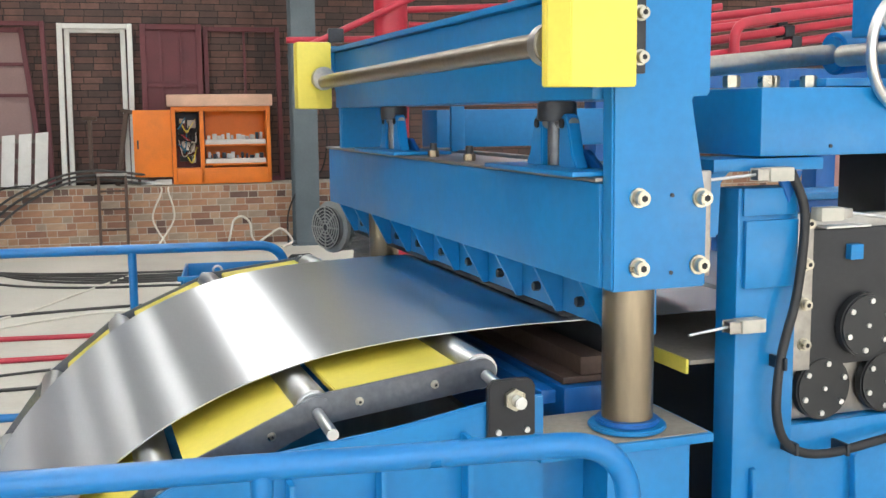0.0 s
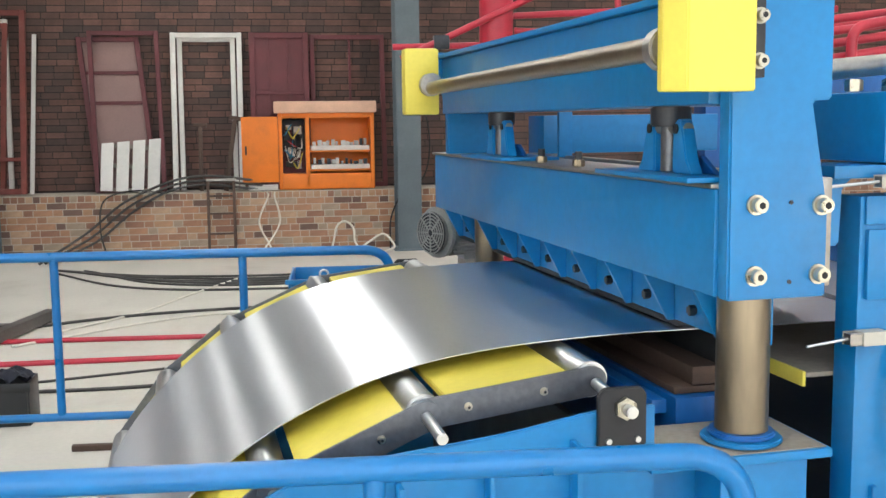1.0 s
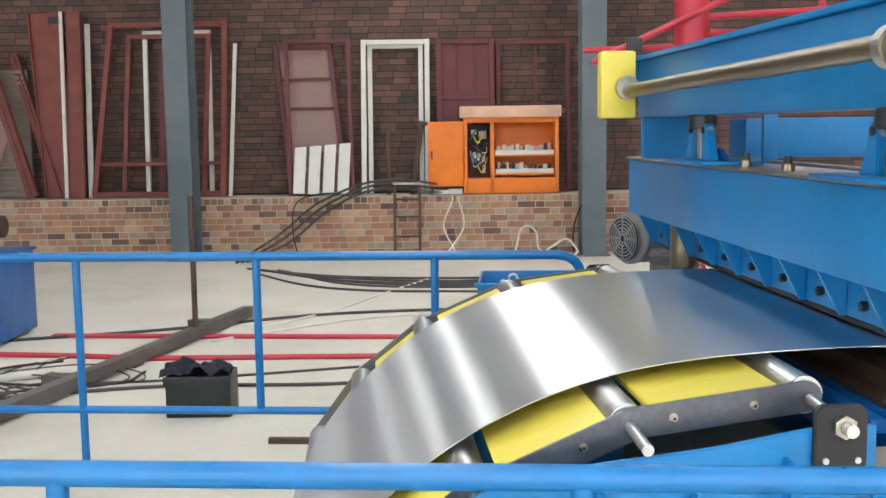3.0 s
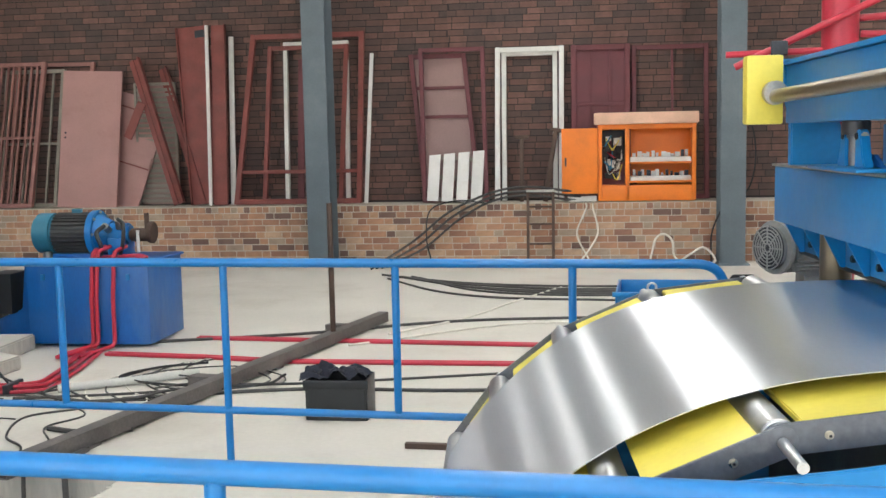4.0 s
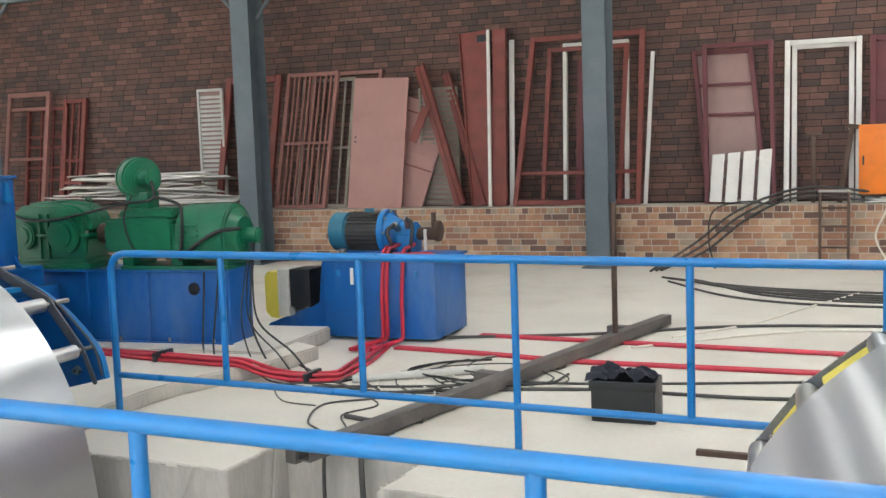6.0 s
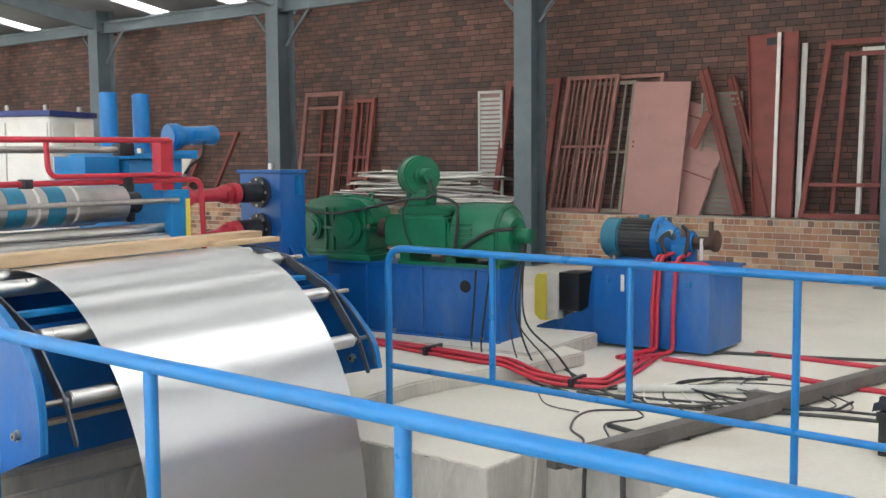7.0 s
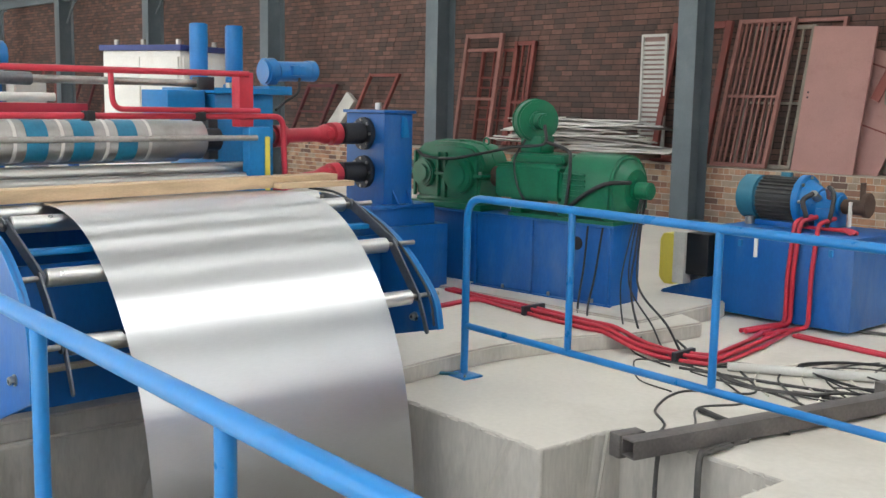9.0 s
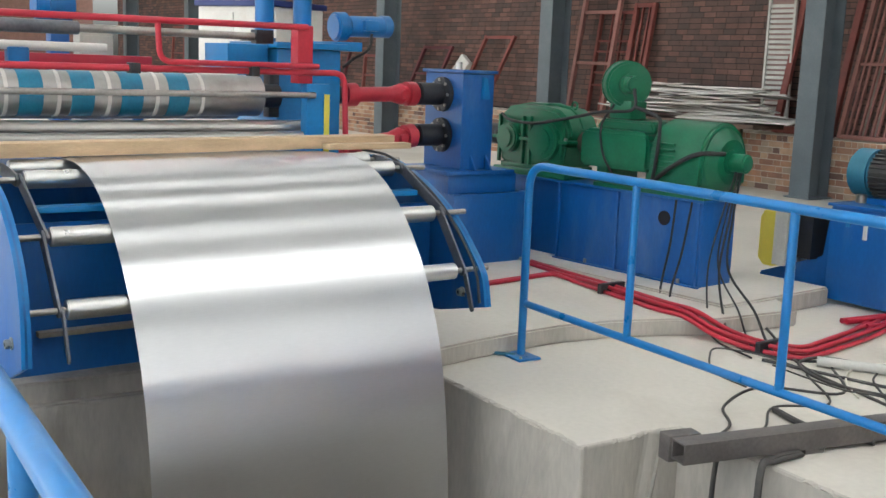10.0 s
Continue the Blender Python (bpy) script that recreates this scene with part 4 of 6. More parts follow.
    part("valve_body", box(-1.95, -1.86, -0.78, -0.67, 1.43, 1.55, 0.01), RAILBLUE, s, "bright blue valve body")
    part("sleeve", rod((-1.9, -1.3, 1.56), (-1.9, -0.25, 1.56), 0.025, seg=18), WHITE, s, "pale plastic tube")
    part("pipe", tube(smooth_path([(-1.45, -1.5, 1.71), (-1.45, 0.77, 1.72)], 0.06), 0.018), RED, s, "red hydraulic pipe")
    part("pipe", tube(smooth_path([(-1.45, -1.5, 1.46), (-1.45, 1.02, 1.465), (-1.45, 1.04, 1.0)], 0.07), 0.018), RED, s, "red hydraulic pipe")
    part("pipe", tube(smooth_path([(-1.42, -0.13, 1.70), (-1.42, -0.12, 1.50), (-1.42, 0.83, 1.50)], 0.07), 0.016), RED, s, "red hydraulic pipe")
    for v in (-0.28, 0.4):
        part("pipe_clamp", box(-1.48, -1.40, v, v + 0.05, 1.435, 1.49, 0.004), DARKSTEEL, s)
    part("red_block", box(-1.56, -1.47, 0.72, 0.82, 1.40, 1.73, 0.006), RED, s, "red painted bracket")
    mot = part("motor_can", rod((-2.2, 1.46, 1.765), (-2.2, 1.76, 1.775), 0.07, seg=32, bevel=0.012), RAILBLUE, s, "bright blue gear motor")
    part("motor_cowl", rod((-2.2, 1.72, 1.775), (-2.2, 1.80, 1.777), 0.075, seg=32, bevel=0.012), RAILBLUE, mot)
    part("gear_head", rod((-2.2, 1.36, 1.76), (-2.2, 1.46, 1.765), 0.095, seg=32, bevel=0.015), RAILBLUE, mot)
    part("terminal_box", box(-2.16, -2.1, 1.55, 1.66, 1.74, 1.81, 0.006), RAILBLUE, mot)
    part("motor_shelf", box(-2.4, -2.0, 1.282, 1.47, 1.6, 1.66, 0.005), BLUE, s)
    part("motor_cable", tube(spline([(-2.1, 1.6, 1.72), (-2.05, 1.55, 1.62), (-2.0, 1.4, 1.55), (-1.93, 1.29, 1.5)]), 0.01, 8), BLACK, mot, "black cable")
    return s


build_straightener()


def build_rear_cabinet():
    c = thing("switch_cabinet", LINE, (-3.0, 0.03, 0.07), "cream switch cabinet behind the roll straightener", "cabinet")
    part("body", box(-3.1, -2.96, -0.08, 0.14, 0.07, 1.67, 0.008), SWITCH, c)
    part("door", box(-2.958, -2.95, -0.065, 0.125, 0.2, 1.64, 0.002), SWITCH, c)
    m = thing("gear_motor", LINE, (-3.2, -0.15, 0.07), "bright blue motor on a post behind the straightener", "motor")
    part("post", box(-3.26, -3.14, -0.21, -0.09, 0.07, 1.72, 0.005), DEEPBLUE, m)
    part("can", rod((-3.2, -0.3, 1.83), (-3.2, -0.05, 1.83), 0.1, seg=32, bevel=0.012), RAILBLUE, m)
    part("flange", rod((-3.2, -0.22, 1.83), (-3.2, -0.19, 1.83), 0.115, seg=32, bevel=0.004), RAILBLUE, m)


build_rear_cabinet()
single("timber_board", box(-0.07, 0.07, -1.45, 1.33, 1.042, 1.11, 0.004, m=Matrix.Translation((-1.2, -0.05, 0)) @ Matrix.Rotation(radians(6.5), 4, "Z")), WOOD, EXIT, "long raw timber board lying across the strip", "board")
single("timber_board", box(-1.24, -1.15, 0.75, 1.3, 1.042, 1.075, 0.004, m=Matrix.Translation((0.02, 0, 0))), WOOD, EXIT, "short raw timber board lying on the strip", "board")


# ---- drive train ----
def build_drive():
    base = thing("welded_bedframe", DRIVE, (-1.0, 0.2, 0.12), "scuffed blue welded base frame under the green drive", "machine base")
    part("base_box", box(-1.30, 0.0, 0.03, 0.40, 0.12, 0.695, 0.008), DEEPBLUE, base)
    part("set_back_box", box(-2.3, -1.302, 0.10, 0.40, 0.12, 0.695, 0.008), DEEPBLUE, base)
    part("top_plate", box(-2.32, 0.02, 0.005, 0.42, 0.697, 0.715, 0.003), DEEPBLUE, base)
    for x in (-1.29, -0.72, -0.02):
        part("stiffener", box(x - 0.008, x + 0.008, 0.006, 0.028, 0.122, 0.695, 0.001), DEEPBLUE, base)
    part("foot_flange", box(-1.32, 0.02, 0.0, 0.029, 0.12, 0.135, 0.002), DEEPBLUE, base)
    for x in (-1.0, -0.55, -0.15):
        part("anchor_bolt", hexbolt((x, 0.015, 0.135), (0, 0, 1), 0.012, 0.03), STEEL, base)
    part("hand_hole", rod((-0.31, 0.031, 0.56), (-0.31, 0.024, 0.56), 0.05, seg=28), DARKHOLE, base, "dark round hand hole")
    single("motor_plinth", rough_shaded_sides(plate([(-2.4, -0.24), (0.42, -0.24), (0.46, 0.9), (-2.4, 0.9)], 0.0, 0.125, 0.012, "z")), [CONCRETE, PITWALL], DRIVE, "concrete plinth under the drive base", "plinth", kind="structure")
    st = thing("pinion_stand", LINE, (-2.27, 2.5, 0.07), "blue pinion stand with two dark shaft flanges", "gearbox")
    part("lower_body", box(-2.62, -1.98, 2.25, 2.95, 0.07, 0.62, 0.008), DEEPBLUE, st)
    part("step_body", box(-2.58, -2.02, 2.22, 2.84, 0.622, 0.76, 0.006), DEEPBLUE, st)
    part("base_flange", box(-2.6, -1.99, 2.18, 2.80, 0.762, 0.79, 0.004), DEEPBLUE, st)
    body = part("body", box(-2.52, -2.05, 2.34, 2.62, 0.792, 1.48, 0.008), DEEPBLUE, st)
    part("lid", box(-2.54, -2.03, 2.32, 2.64, 1.482, 1.505, 0.004), DEEPBLUE, st)
    for v in (2.42, 2.56):
        part("rib", plate([(-2.048, 0.792), (-1.97, 0.792), (-2.048, 0.9)], v, v + 0.014, 0.001), DEEPBLUE, body)
    lug = part("lifting_lug", plate([(2.50, 1.30), (2.57, 1.30), (2.54, 1.45), (2.505, 1.46)], -2.048, -2.02, 0.004, "x"), BLUE, body)
    part("breather", rod((-2.3, 2.48, 1.506), (-2.3, 2.48, 1.56), 0.025, seg=16, bevel=0.004), CHROME, st, "bright breather cap")
    for z in (1.325, 1.03):
        f = part("shaft_flange", rod((-2.28, 2.34, z), (-2.28, 2.30, z), 0.125, seg=36, bevel=0.006), DARKSTEEL, st, "dark greasy flange")
        part("shaft_neck", rod((-2.28, 2.3, z), (-2.28, 2.1, z), 0.08, seg=28, bevel=0.008), DARKSTEEL, f)
        for k in range(8):
            t = k * math.tau / 8
            part("bolt", hexbolt((-2.28 + 0.105 * math.cos(t), 2.3, z + 0.105 * math.sin(t)), (0, -1, 0), 0.012, 0.012), STEEL, f)
    return base


build_drive()


def build_cardan(z, z2, v2):
    c = thing("cardan_shaft", LINE, (-2.28, 1.7, z - 0.08), "red cardan shaft between stand and rolls", "drive shaft", "cardan shafts")
    a, b = Vector((-2.28, 2.1, z)), Vector((-2.24, v2, z2))
    d = (b - a).normalized()
    part("yoke", rod(a, a + d * 0.13, 0.085, seg=28, bevel=0.03), RED, c)
    part("cross_joint", rod(a + d * 0.15 + Vector((-0.08, 0, 0)), a + d * 0.15 + Vector((0.08, 0, 0)), 0.035, seg=20, bevel=0.006), RED, c)
    part("yoke", rod(a + d * 0.15, a + d * 0.24, 0.075, r2=0.05, seg=28), RED, c)
    part("tube", rod(a + d * 0.2, b - d * 0.12, 0.052, seg=28), RED, c)
    part("yoke", rod(b - d * 0.14, b, 0.08, seg=28, bevel=0.025), RED, c)
    part("end_neck", rod(b, b + d * 0.2, 0.06, seg=24), DARKSTEEL, c, "dark roll journal")


build_cardan(1.325, 1.31, 1.45)
build_cardan(1.03, 0.94, 1.35)


def drum(x0, x1, y, z, r, flat, seg=36, bevel=0.02):
    """A motor body: round above, cut flat below."""
    out = [(y + r * math.cos(t), z + r * math.sin(t)) for t in (math.pi * k / (seg // 2) for k in range(seg // 2 + 1))]
    out = [(y + r, flat)] + out + [(y - r, flat)]
    return plate(out, x0, x1, bevel, "x")


def build_gear_unit():
    g = thing("gear_unit", DRIVE, (-1.64, 0.2, 0.715), "green cast gear unit on the drive base", "gearbox")
    # lower case, split flange and a crowned cover with two bulges
    low = part("lower_case", plate([(-1.98, 0.80), (-1.30, 0.80), (-1.27, 0.98), (-1.99, 0.98)], 0.03, 0.38, 0.02), GREEN, g)
    part("foot", box(-2.04, -1.25, 0.015, 0.395, 0.716, 0.765, 0.006), GREEN, g)
    part("pedestal", box(-1.98, -1.30, 0.04, 0.37, 0.765, 0.802, 0.004), GREEN, g)
    part("split_flange", box(-2.05, -1.23, 0.0, 0.41, 0.982, 1.008, 0.005), GREEN, g)
    prof = [(-2.03, 1.01), (-1.25, 1.01), (-1.245, 1.09), (-1.29, 1.175), (-1.38, 1.235), (-1.52, 1.255), (-1.80, 1.255), (-1.92, 1.235), (-2.0, 1.17), (-2.04, 1.09)]
    cover = part("cover", plate(prof, 0.035, 0.375, 0.03), GREEN, g)
    part("cover_band", plate([(x, z + 0.018) for x, z in prof[2:]] + [(x, z - 0.02) for x, z in prof[:1:-1]], 0.18, 0.225, 0.004), GREEN, cover)
    for x, r in ((-1.86, 0.115), (-1.47, 0.15)):
        part("bearing_boss", rod((x, 0.034, 0.995), (x, -0.03, 0.995), r, seg=36, bevel=0.012), GREEN, cover)
        part("bearing_cap", rod((x, -0.03, 0.995), (x, -0.048, 0.995), r * 0.66, seg=30, bevel=0.006), GREEN, cover)
    for x in (-1.98, -1.72, -1.64, -1.30):
        part("web", plate([(x - 0.012, 0.80), (x + 0.012, 0.80), (x + 0.012, 1.17), (x - 0.012, 1.17)], 0.005, 0.034, 0.003), GREEN, cover)
    for x in (-2.02, -1.94, -1.76, -1.6, -1.36, -1.26):
        part("bolt", hexbolt((x, 0.016, 1.008), (0, 0, 1), 0.014, 0.022), STEEL, cover)
    part("inspection_cover", box(-1.74, -1.58, 0.12, 0.3, 1.256, 1.272, 0.004), GREEN, g)
    part("lifting_eye", tube([(-1.36 + 0.028 * math.cos(k * math.tau / 14), 0.2, 1.265 + 0.028 * math.sin(k * math.tau / 14)) for k in range(15)], 0.009, 8), GREEN, g)
    part("input_shaft", rod((-2.02, 0.2, 0.995), (-2.42, 0.2, 0.995), 0.085, seg=28, bevel=0.006), DARKSTEEL, g, "dark greasy shaft")
    part("shaft_collar", rod((-2.03, 0.2, 0.995), (-2.08, 0.2, 0.995), 0.115, seg=30, bevel=0.008), GREEN, g)
    part("coupling", rod((-1.25, 0.2, 0.995), (-1.16, 0.2, 0.995), 0.085, seg=28, bevel=0.01), RUST, g, "rusty coupling")
    m = thing("drive_motor", DRIVE, (-0.48, 0.2, 0.715), "green drive motor with a blower on top", "motor")
    # box-shaped front half and a drum towards the free end
    case = part("case", plate([(-1.05, 0.86), (-0.42, 0.86), (-0.42, 1.09), (-0.46, 1.13), (-1.0, 1.13), (-1.05, 1.09)], -0.06, 0.44, 0.022), GREEN, m)
    part("case_top", plate([(-0.98, 1.132), (-0.44, 1.132), (-0.47, 1.20), (-0.92, 1.20)], 0.02, 0.40, 0.014), GREEN, case)
    part("seam", box(-1.03, -0.44, -0.066, -0.058, 1.095, 1.11, 0.002), GREEN, case)
    body = part("drum", drum(-0.42, 0.02, 0.2, 0.97, 0.255, 0.80), GREEN, m)
    part("end_bell", rod((0.0, 0.2, 0.97), (0.075, 0.2, 0.97), 0.245, r2=0.15, seg=40), GREEN, m)
    for z in (0.90, 0.94, 0.98, 1.02, 1.06):
        part("louvre", box(-0.39, -0.2, -0.066, -0.05, z, z + 0.016, 0.003), GREEN, body)
    part("foot", box(-0.95, 0.02, 0.0, 0.40, 0.716, 0.745, 0.004), GREEN, m)
    for x in (-0.9, -0.45, -0.05):
        part("pedestal", box(x - 0.05, x + 0.05, 0.03, 0.37, 0.745, 0.862, 0.006), GREEN, m)
    part("end_boss", rod((0.07, 0.2, 0.97), (0.205, 0.2, 0.97), 0.062, seg=28, bevel=0.012), GREEN, m, "green tacho housing")
    part("boss_flange", rod((0.065, 0.2, 0.97), (0.09, 0.2, 0.97), 0.085, seg=28, bevel=0.005), GREEN, m)
    # blower: scroll, hub and its small motor, on a square neck
    c = Vector((-0.86, 0.2, 1.445))
    w = Vector((0.80, -0.60, 0.0))
    fan = part("blower_scroll", rod(c - w * 0.07, c + w * 0.07, 0.165, seg=40, bevel=0.018), GREEN, m)
    part("blower_rim", rod(c - w * 0.078, c - w * 0.06, 0.172, seg=40, bevel=0.004), GREEN, fan)
    part("blower_hub", rod(c + w * 0.07, c + w * 0.12, 0.075, seg=32, bevel=0.008), GREEN, fan)
    part("blower_motor", rod(c + w * 0.12, c + w * 0.31, 0.062, seg=32, bevel=0.012), GREEN, fan)
    part("terminal_box", box(-0.72, -0.66, 0.0, 0.06, 1.44, 1.5, 0.005), GREEN, fan)
    part("blower_neck", box(-0.95, -0.75, 0.13, 0.3, 1.20, 1.33, 0.01), GREEN, fan)
    part("cable", tube(spline([(-0.62, 0.0, 1.42), (-0.6, -0.03, 1.28), (-0.85, -0.06, 1.25), (-1.15, -0.06, 1.19), (-1.5, -0.05, 1.13), (-1.8, -0.03, 1.13), (-2.0, 0.05, 1.17)]), 0.012, 8), BLACK, m, "black cable")
    part("cable", tube(spline([(-0.6, -0.02, 1.3), (-0.38, -0.03, 1.24), (-0.32, -0.075, 1.15), (-0.33, -0.08, 0.95), (-0.36, -0.075, 0.8)]), 0.013, 8), BLACK, m, "black cable")
    part("cable", tube(spline([(-0.36, -0.075, 0.8), (-0.2, -0.085, 0.92), (-0.02, -0.06, 1.02), (0.09, 0.1, 1.03)]), 0.016, 8), BLACK, m, "black cable")
    part("cable", tube(spline([(-0.85, 0.06, 1.3), (-0.84, -0.075, 1.15), (-0.8, -0.08, 0.95), (-0.7, -0.06, 0.8)]), 0.008, 8), BLACK, m, "black cable")
    rnd = random.Random(8)
    for k in range(4):
        q = rnd.uniform(-0.03, 0.03)
        part("cable", tube(spline([(0.13, 0.18 + 0.02 * k, 0.92), (0.10 + q, 0.12 + 0.03 * k, 0.6), (0.16 + 0.04 * k + q, -0.06, 0.32), (0.36 + 0.11 * k, -0.34, 0.10 + 0.02 * k), (0.62 + 0.14 * k, -0.62, 0.012), (1.0 + 0.1 * k, -0.8 + 0.1 * k, 0.012)]), 0.006 + 0.002 * (k % 2), 8), BLACK, m, "black cable")
    part("cable", tube(spline([(-0.19, -0.01, 0.70), (-0.2, -0.03, 0.4), (-0.12, -0.2, 0.14), (0.02, -0.36, 0.03), (0.1, -0.55, 0.012)]), 0.008, 8), BLACK, m, "black cable")
    part("cable", tube(spline([(-0.06, -0.01, 0.70), (-0.1, -0.03, 0.35), (-0.02, -0.22, 0.14), (0.12, -0.4, 0.03)]), 0.008, 8), BLACK, m, "black cable")


build_gear_unit()


# ---- hydraulic unit ----
def build_hydraulic():
    F = pose(-4.55, 8.75, 0, 0, 0, 3.4)
    t = thing("hydraulic_tank", F, (0, 0.4, 0), "blue hydraulic oil tank on the floor", "tank")
    part("tank_body", box(-0.45, 0.58, 0, 0.7, 0.03, 0.68, 0.012), DEEPBLUE, t)
    part("tank_lid", box(-0.47, 0.6, -0.02, 0.72, 0.68, 0.70, 0.004), DEEPBLUE, t)
    part("chute", plate([(-0.47, 0.03), (-0.47, 0.68), (-0.52, 0.66), (-0.56, 0.30), (-1.08, 0.10), (-1.08, 0.05), (-0.9, 0.03)], 0.1, 0.6, 0.008), DEEPBLUE, t)
    part("sight_glass", box(-0.19, -0.16, -0.012, 0.0, 0.48, 0.62, 0.003), WHITE, t, "white sight gauge")
    for x in (-0.32, 0.4):
        part("lug", box(x, x + 0.03, -0.02, 0.0, 0.55, 0.6, 0.003), BLUE, t)
    for x in (0.14, 0.18, 0.32):
        part("hose", tube(smooth_path([(x, 0.2, 0.8), (x, -0.03, 0.78), (x - 0.02, -0.05, 0.4), (x - 0.03, -0.03, 0.03), (x - 0.1, -0.5, 0.03)], 0.06), 0.017), RED, t, "red hydraulic pipe")
    for k in range(3):
        part("return_pipe", tube(smooth_path([(0.1 + 0.05 * k, 0.1, 0.73), (0.45, 0.1 + 0.05 * k, 0.73), (0.5, 0.1 + 0.05 * k, 0.71)], 0.03), 0.012, 8), RED, t, "red hydraulic pipe")
    part("filler_cap", rod((-0.36, 0.2, 0.70), (-0.36, 0.2, 0.76), 0.04, seg=20, bevel=0.006), STEEL, t, "grey filler cap")
    m = thing("pump_motor", F, (0, 0.35, 0.70), "teal electric motor with a blue pump on the tank", "motor")
    part("motor_can", rod((-0.34, 0.35, 0.9), (0.04, 0.35, 0.9), 0.152, seg=36, bevel=0.01), CABLE, m, "dark dusty motor body")
    part("fan_cowl", rod((-0.50, 0.35, 0.9), (-0.33, 0.35, 0.9), 0.168, seg=36, bevel=0.02), TEAL, m, "teal fan cowl")
    for k in range(30):
        ang = k * math.tau / 30
        c, s = math.cos(ang), math.sin(ang)
        part("fin", box(-0.325, 0.0, -0.004, 0.004, 0.150, 0.172, 0.001, m=Matrix.Translation((0, 0.35, 0.9)) @ Matrix.Rotation(ang, 4, "X")), CABLE, m)
    part("motor_flange", rod((-0.02, 0.35, 0.9), (0.035, 0.35, 0.9), 0.19, seg=36, bevel=0.006), RAILBLUE, m, "bright blue flange")
    part("bell_housing", rod((0.03, 0.35, 0.9), (0.14, 0.35, 0.9), 0.16, r2=0.10, seg=36), RAILBLUE, m, "bright blue bell housing")
    part("pump", rod((0.10, 0.35, 0.88), (0.30, 0.35, 0.88), 0.10, seg=28, bevel=0.02), RAILBLUE, m, "bright blue pump")
    part("valve_block", box(0.14, 0.28, 0.24, 0.46, 0.72, 0.86, 0.008), RAILBLUE, m)
    part("pump_tail", rod((0.30, 0.35, 0.88), (0.46, 0.35, 0.88), 0.055, seg=24, bevel=0.01), RUST, m, "rusty shaft end")
    part("valve_wheel", rod((0.46, 0.35, 0.9), (0.50, 0.35, 0.9), 0.09, seg=28, bevel=0.006), RUST, m)
    part("valve_stem", rod((0.44, 0.35, 0.9), (0.44, 0.35, 1.06), 0.02, seg=16), RUST, m)
    part("foot", box(-0.36, 0.06, 0.2, 0.5, 0.70, 0.74, 0.004), DEEPBLUE, m)
    for k in range(8):
        t = k * math.tau / 8
        part("flange_bolt", hexbolt((0.036, 0.35 + 0.172 * math.cos(t), 0.9 + 0.172 * math.sin(t)), (1, 0, 0), 0.012, 0.016), STEEL, m)
    part("fitting", rod((0.16, 0.24, 0.93), (0.16, 0.16, 0.97), 0.03, seg=16, bevel=0.004), STEEL, m, "zinc hydraulic fitting")
    part("fitting", rod((0.24, 0.26, 0.94), (0.25, 0.22, 1.02), 0.026, seg=16, bevel=0.004), STEEL, m, "zinc hydraulic fitting")
    part("hose", tube(spline([(0.16, 0.16, 0.97), (0.13, 0.08, 0.92), (0.17, 0.06, 0.82), (0.15, 0.1, 0.74)]), 0.018, 10), BLACK, m, "short black hose")
    part("hose", tube(spline([(0.25, 0.22, 1.02), (0.33, 0.14, 0.98), (0.34, 0.1, 0.85), (0.3, 0.12, 0.73)]), 0.016, 10), BLACK, m, "short black hose")
    part("gauge_pipe", rod((0.38, 0.3, 0.74), (0.38, 0.3, 0.92), 0.014, seg=12), WHITE, m, "pale riser pipe")
    part("lug", box(-0.2, -0.12, 0.33, 0.37, 1.06, 1.1, 0.004), TEAL, m)
    y = thing("junction_box", F, (-0.72, 0.12, 0.2), "yellow and black filter box on the tank chute", "box")
    part("body", box(-0.80, -0.6, 0.02, 0.3, 0.27, 0.60, 0.01), BLACKPLASTIC, y)
    part("face", plate([(-1.05, 0.22), (-1.0, 0.17), (-0.91, 0.17), (-0.91, 0.575), (-1.02, 0.575), (-1.05, 0.52)], 0.02, 0.3, 0.006), YELLOW, y, "yellow cover")
    part("side_cover", box(-0.908, -0.802, 0.0, 0.3, 0.19, 0.60, 0.006), GREYWHITE, y, "pale grey cover")
    part("bracket", box(-0.86, -0.8, 0.1, 0.2, 0.1, 0.36, 0.003), STEEL, y)


build_hydraulic()

# ---- stored frames and doors along the wall ----
def wall_item(name, s, base_d, label, category, group=""):
    return thing(name, WALL, (s, base_d, PTOP), label, category, group)


def bar(a, b, w, d):
    """A square bar between two points; w across, d deep."""
    a, b = Vector(a), Vector(b)
    out = bmesh.new()
    bmesh.ops.create_cube(out, size=1)
    L = (b - a).length
    z = (b - a).normalized()
    x = Vector((0, 1, 0)).cross(z).normalized()
    y = z.cross(x)
    m = Matrix.Translation((a + b) / 2) @ Matrix((x, y, z)).transposed().to_4x4() @ Matrix.Diagonal((w, d, L, 1))
    bmesh.ops.transform(out, matrix=m, verts=out.verts)
    bmesh.ops.bevel(out, geom=out.edges[:], offset=min(w, d) * 0.08, segments=1, affect="EDGES")
    return out


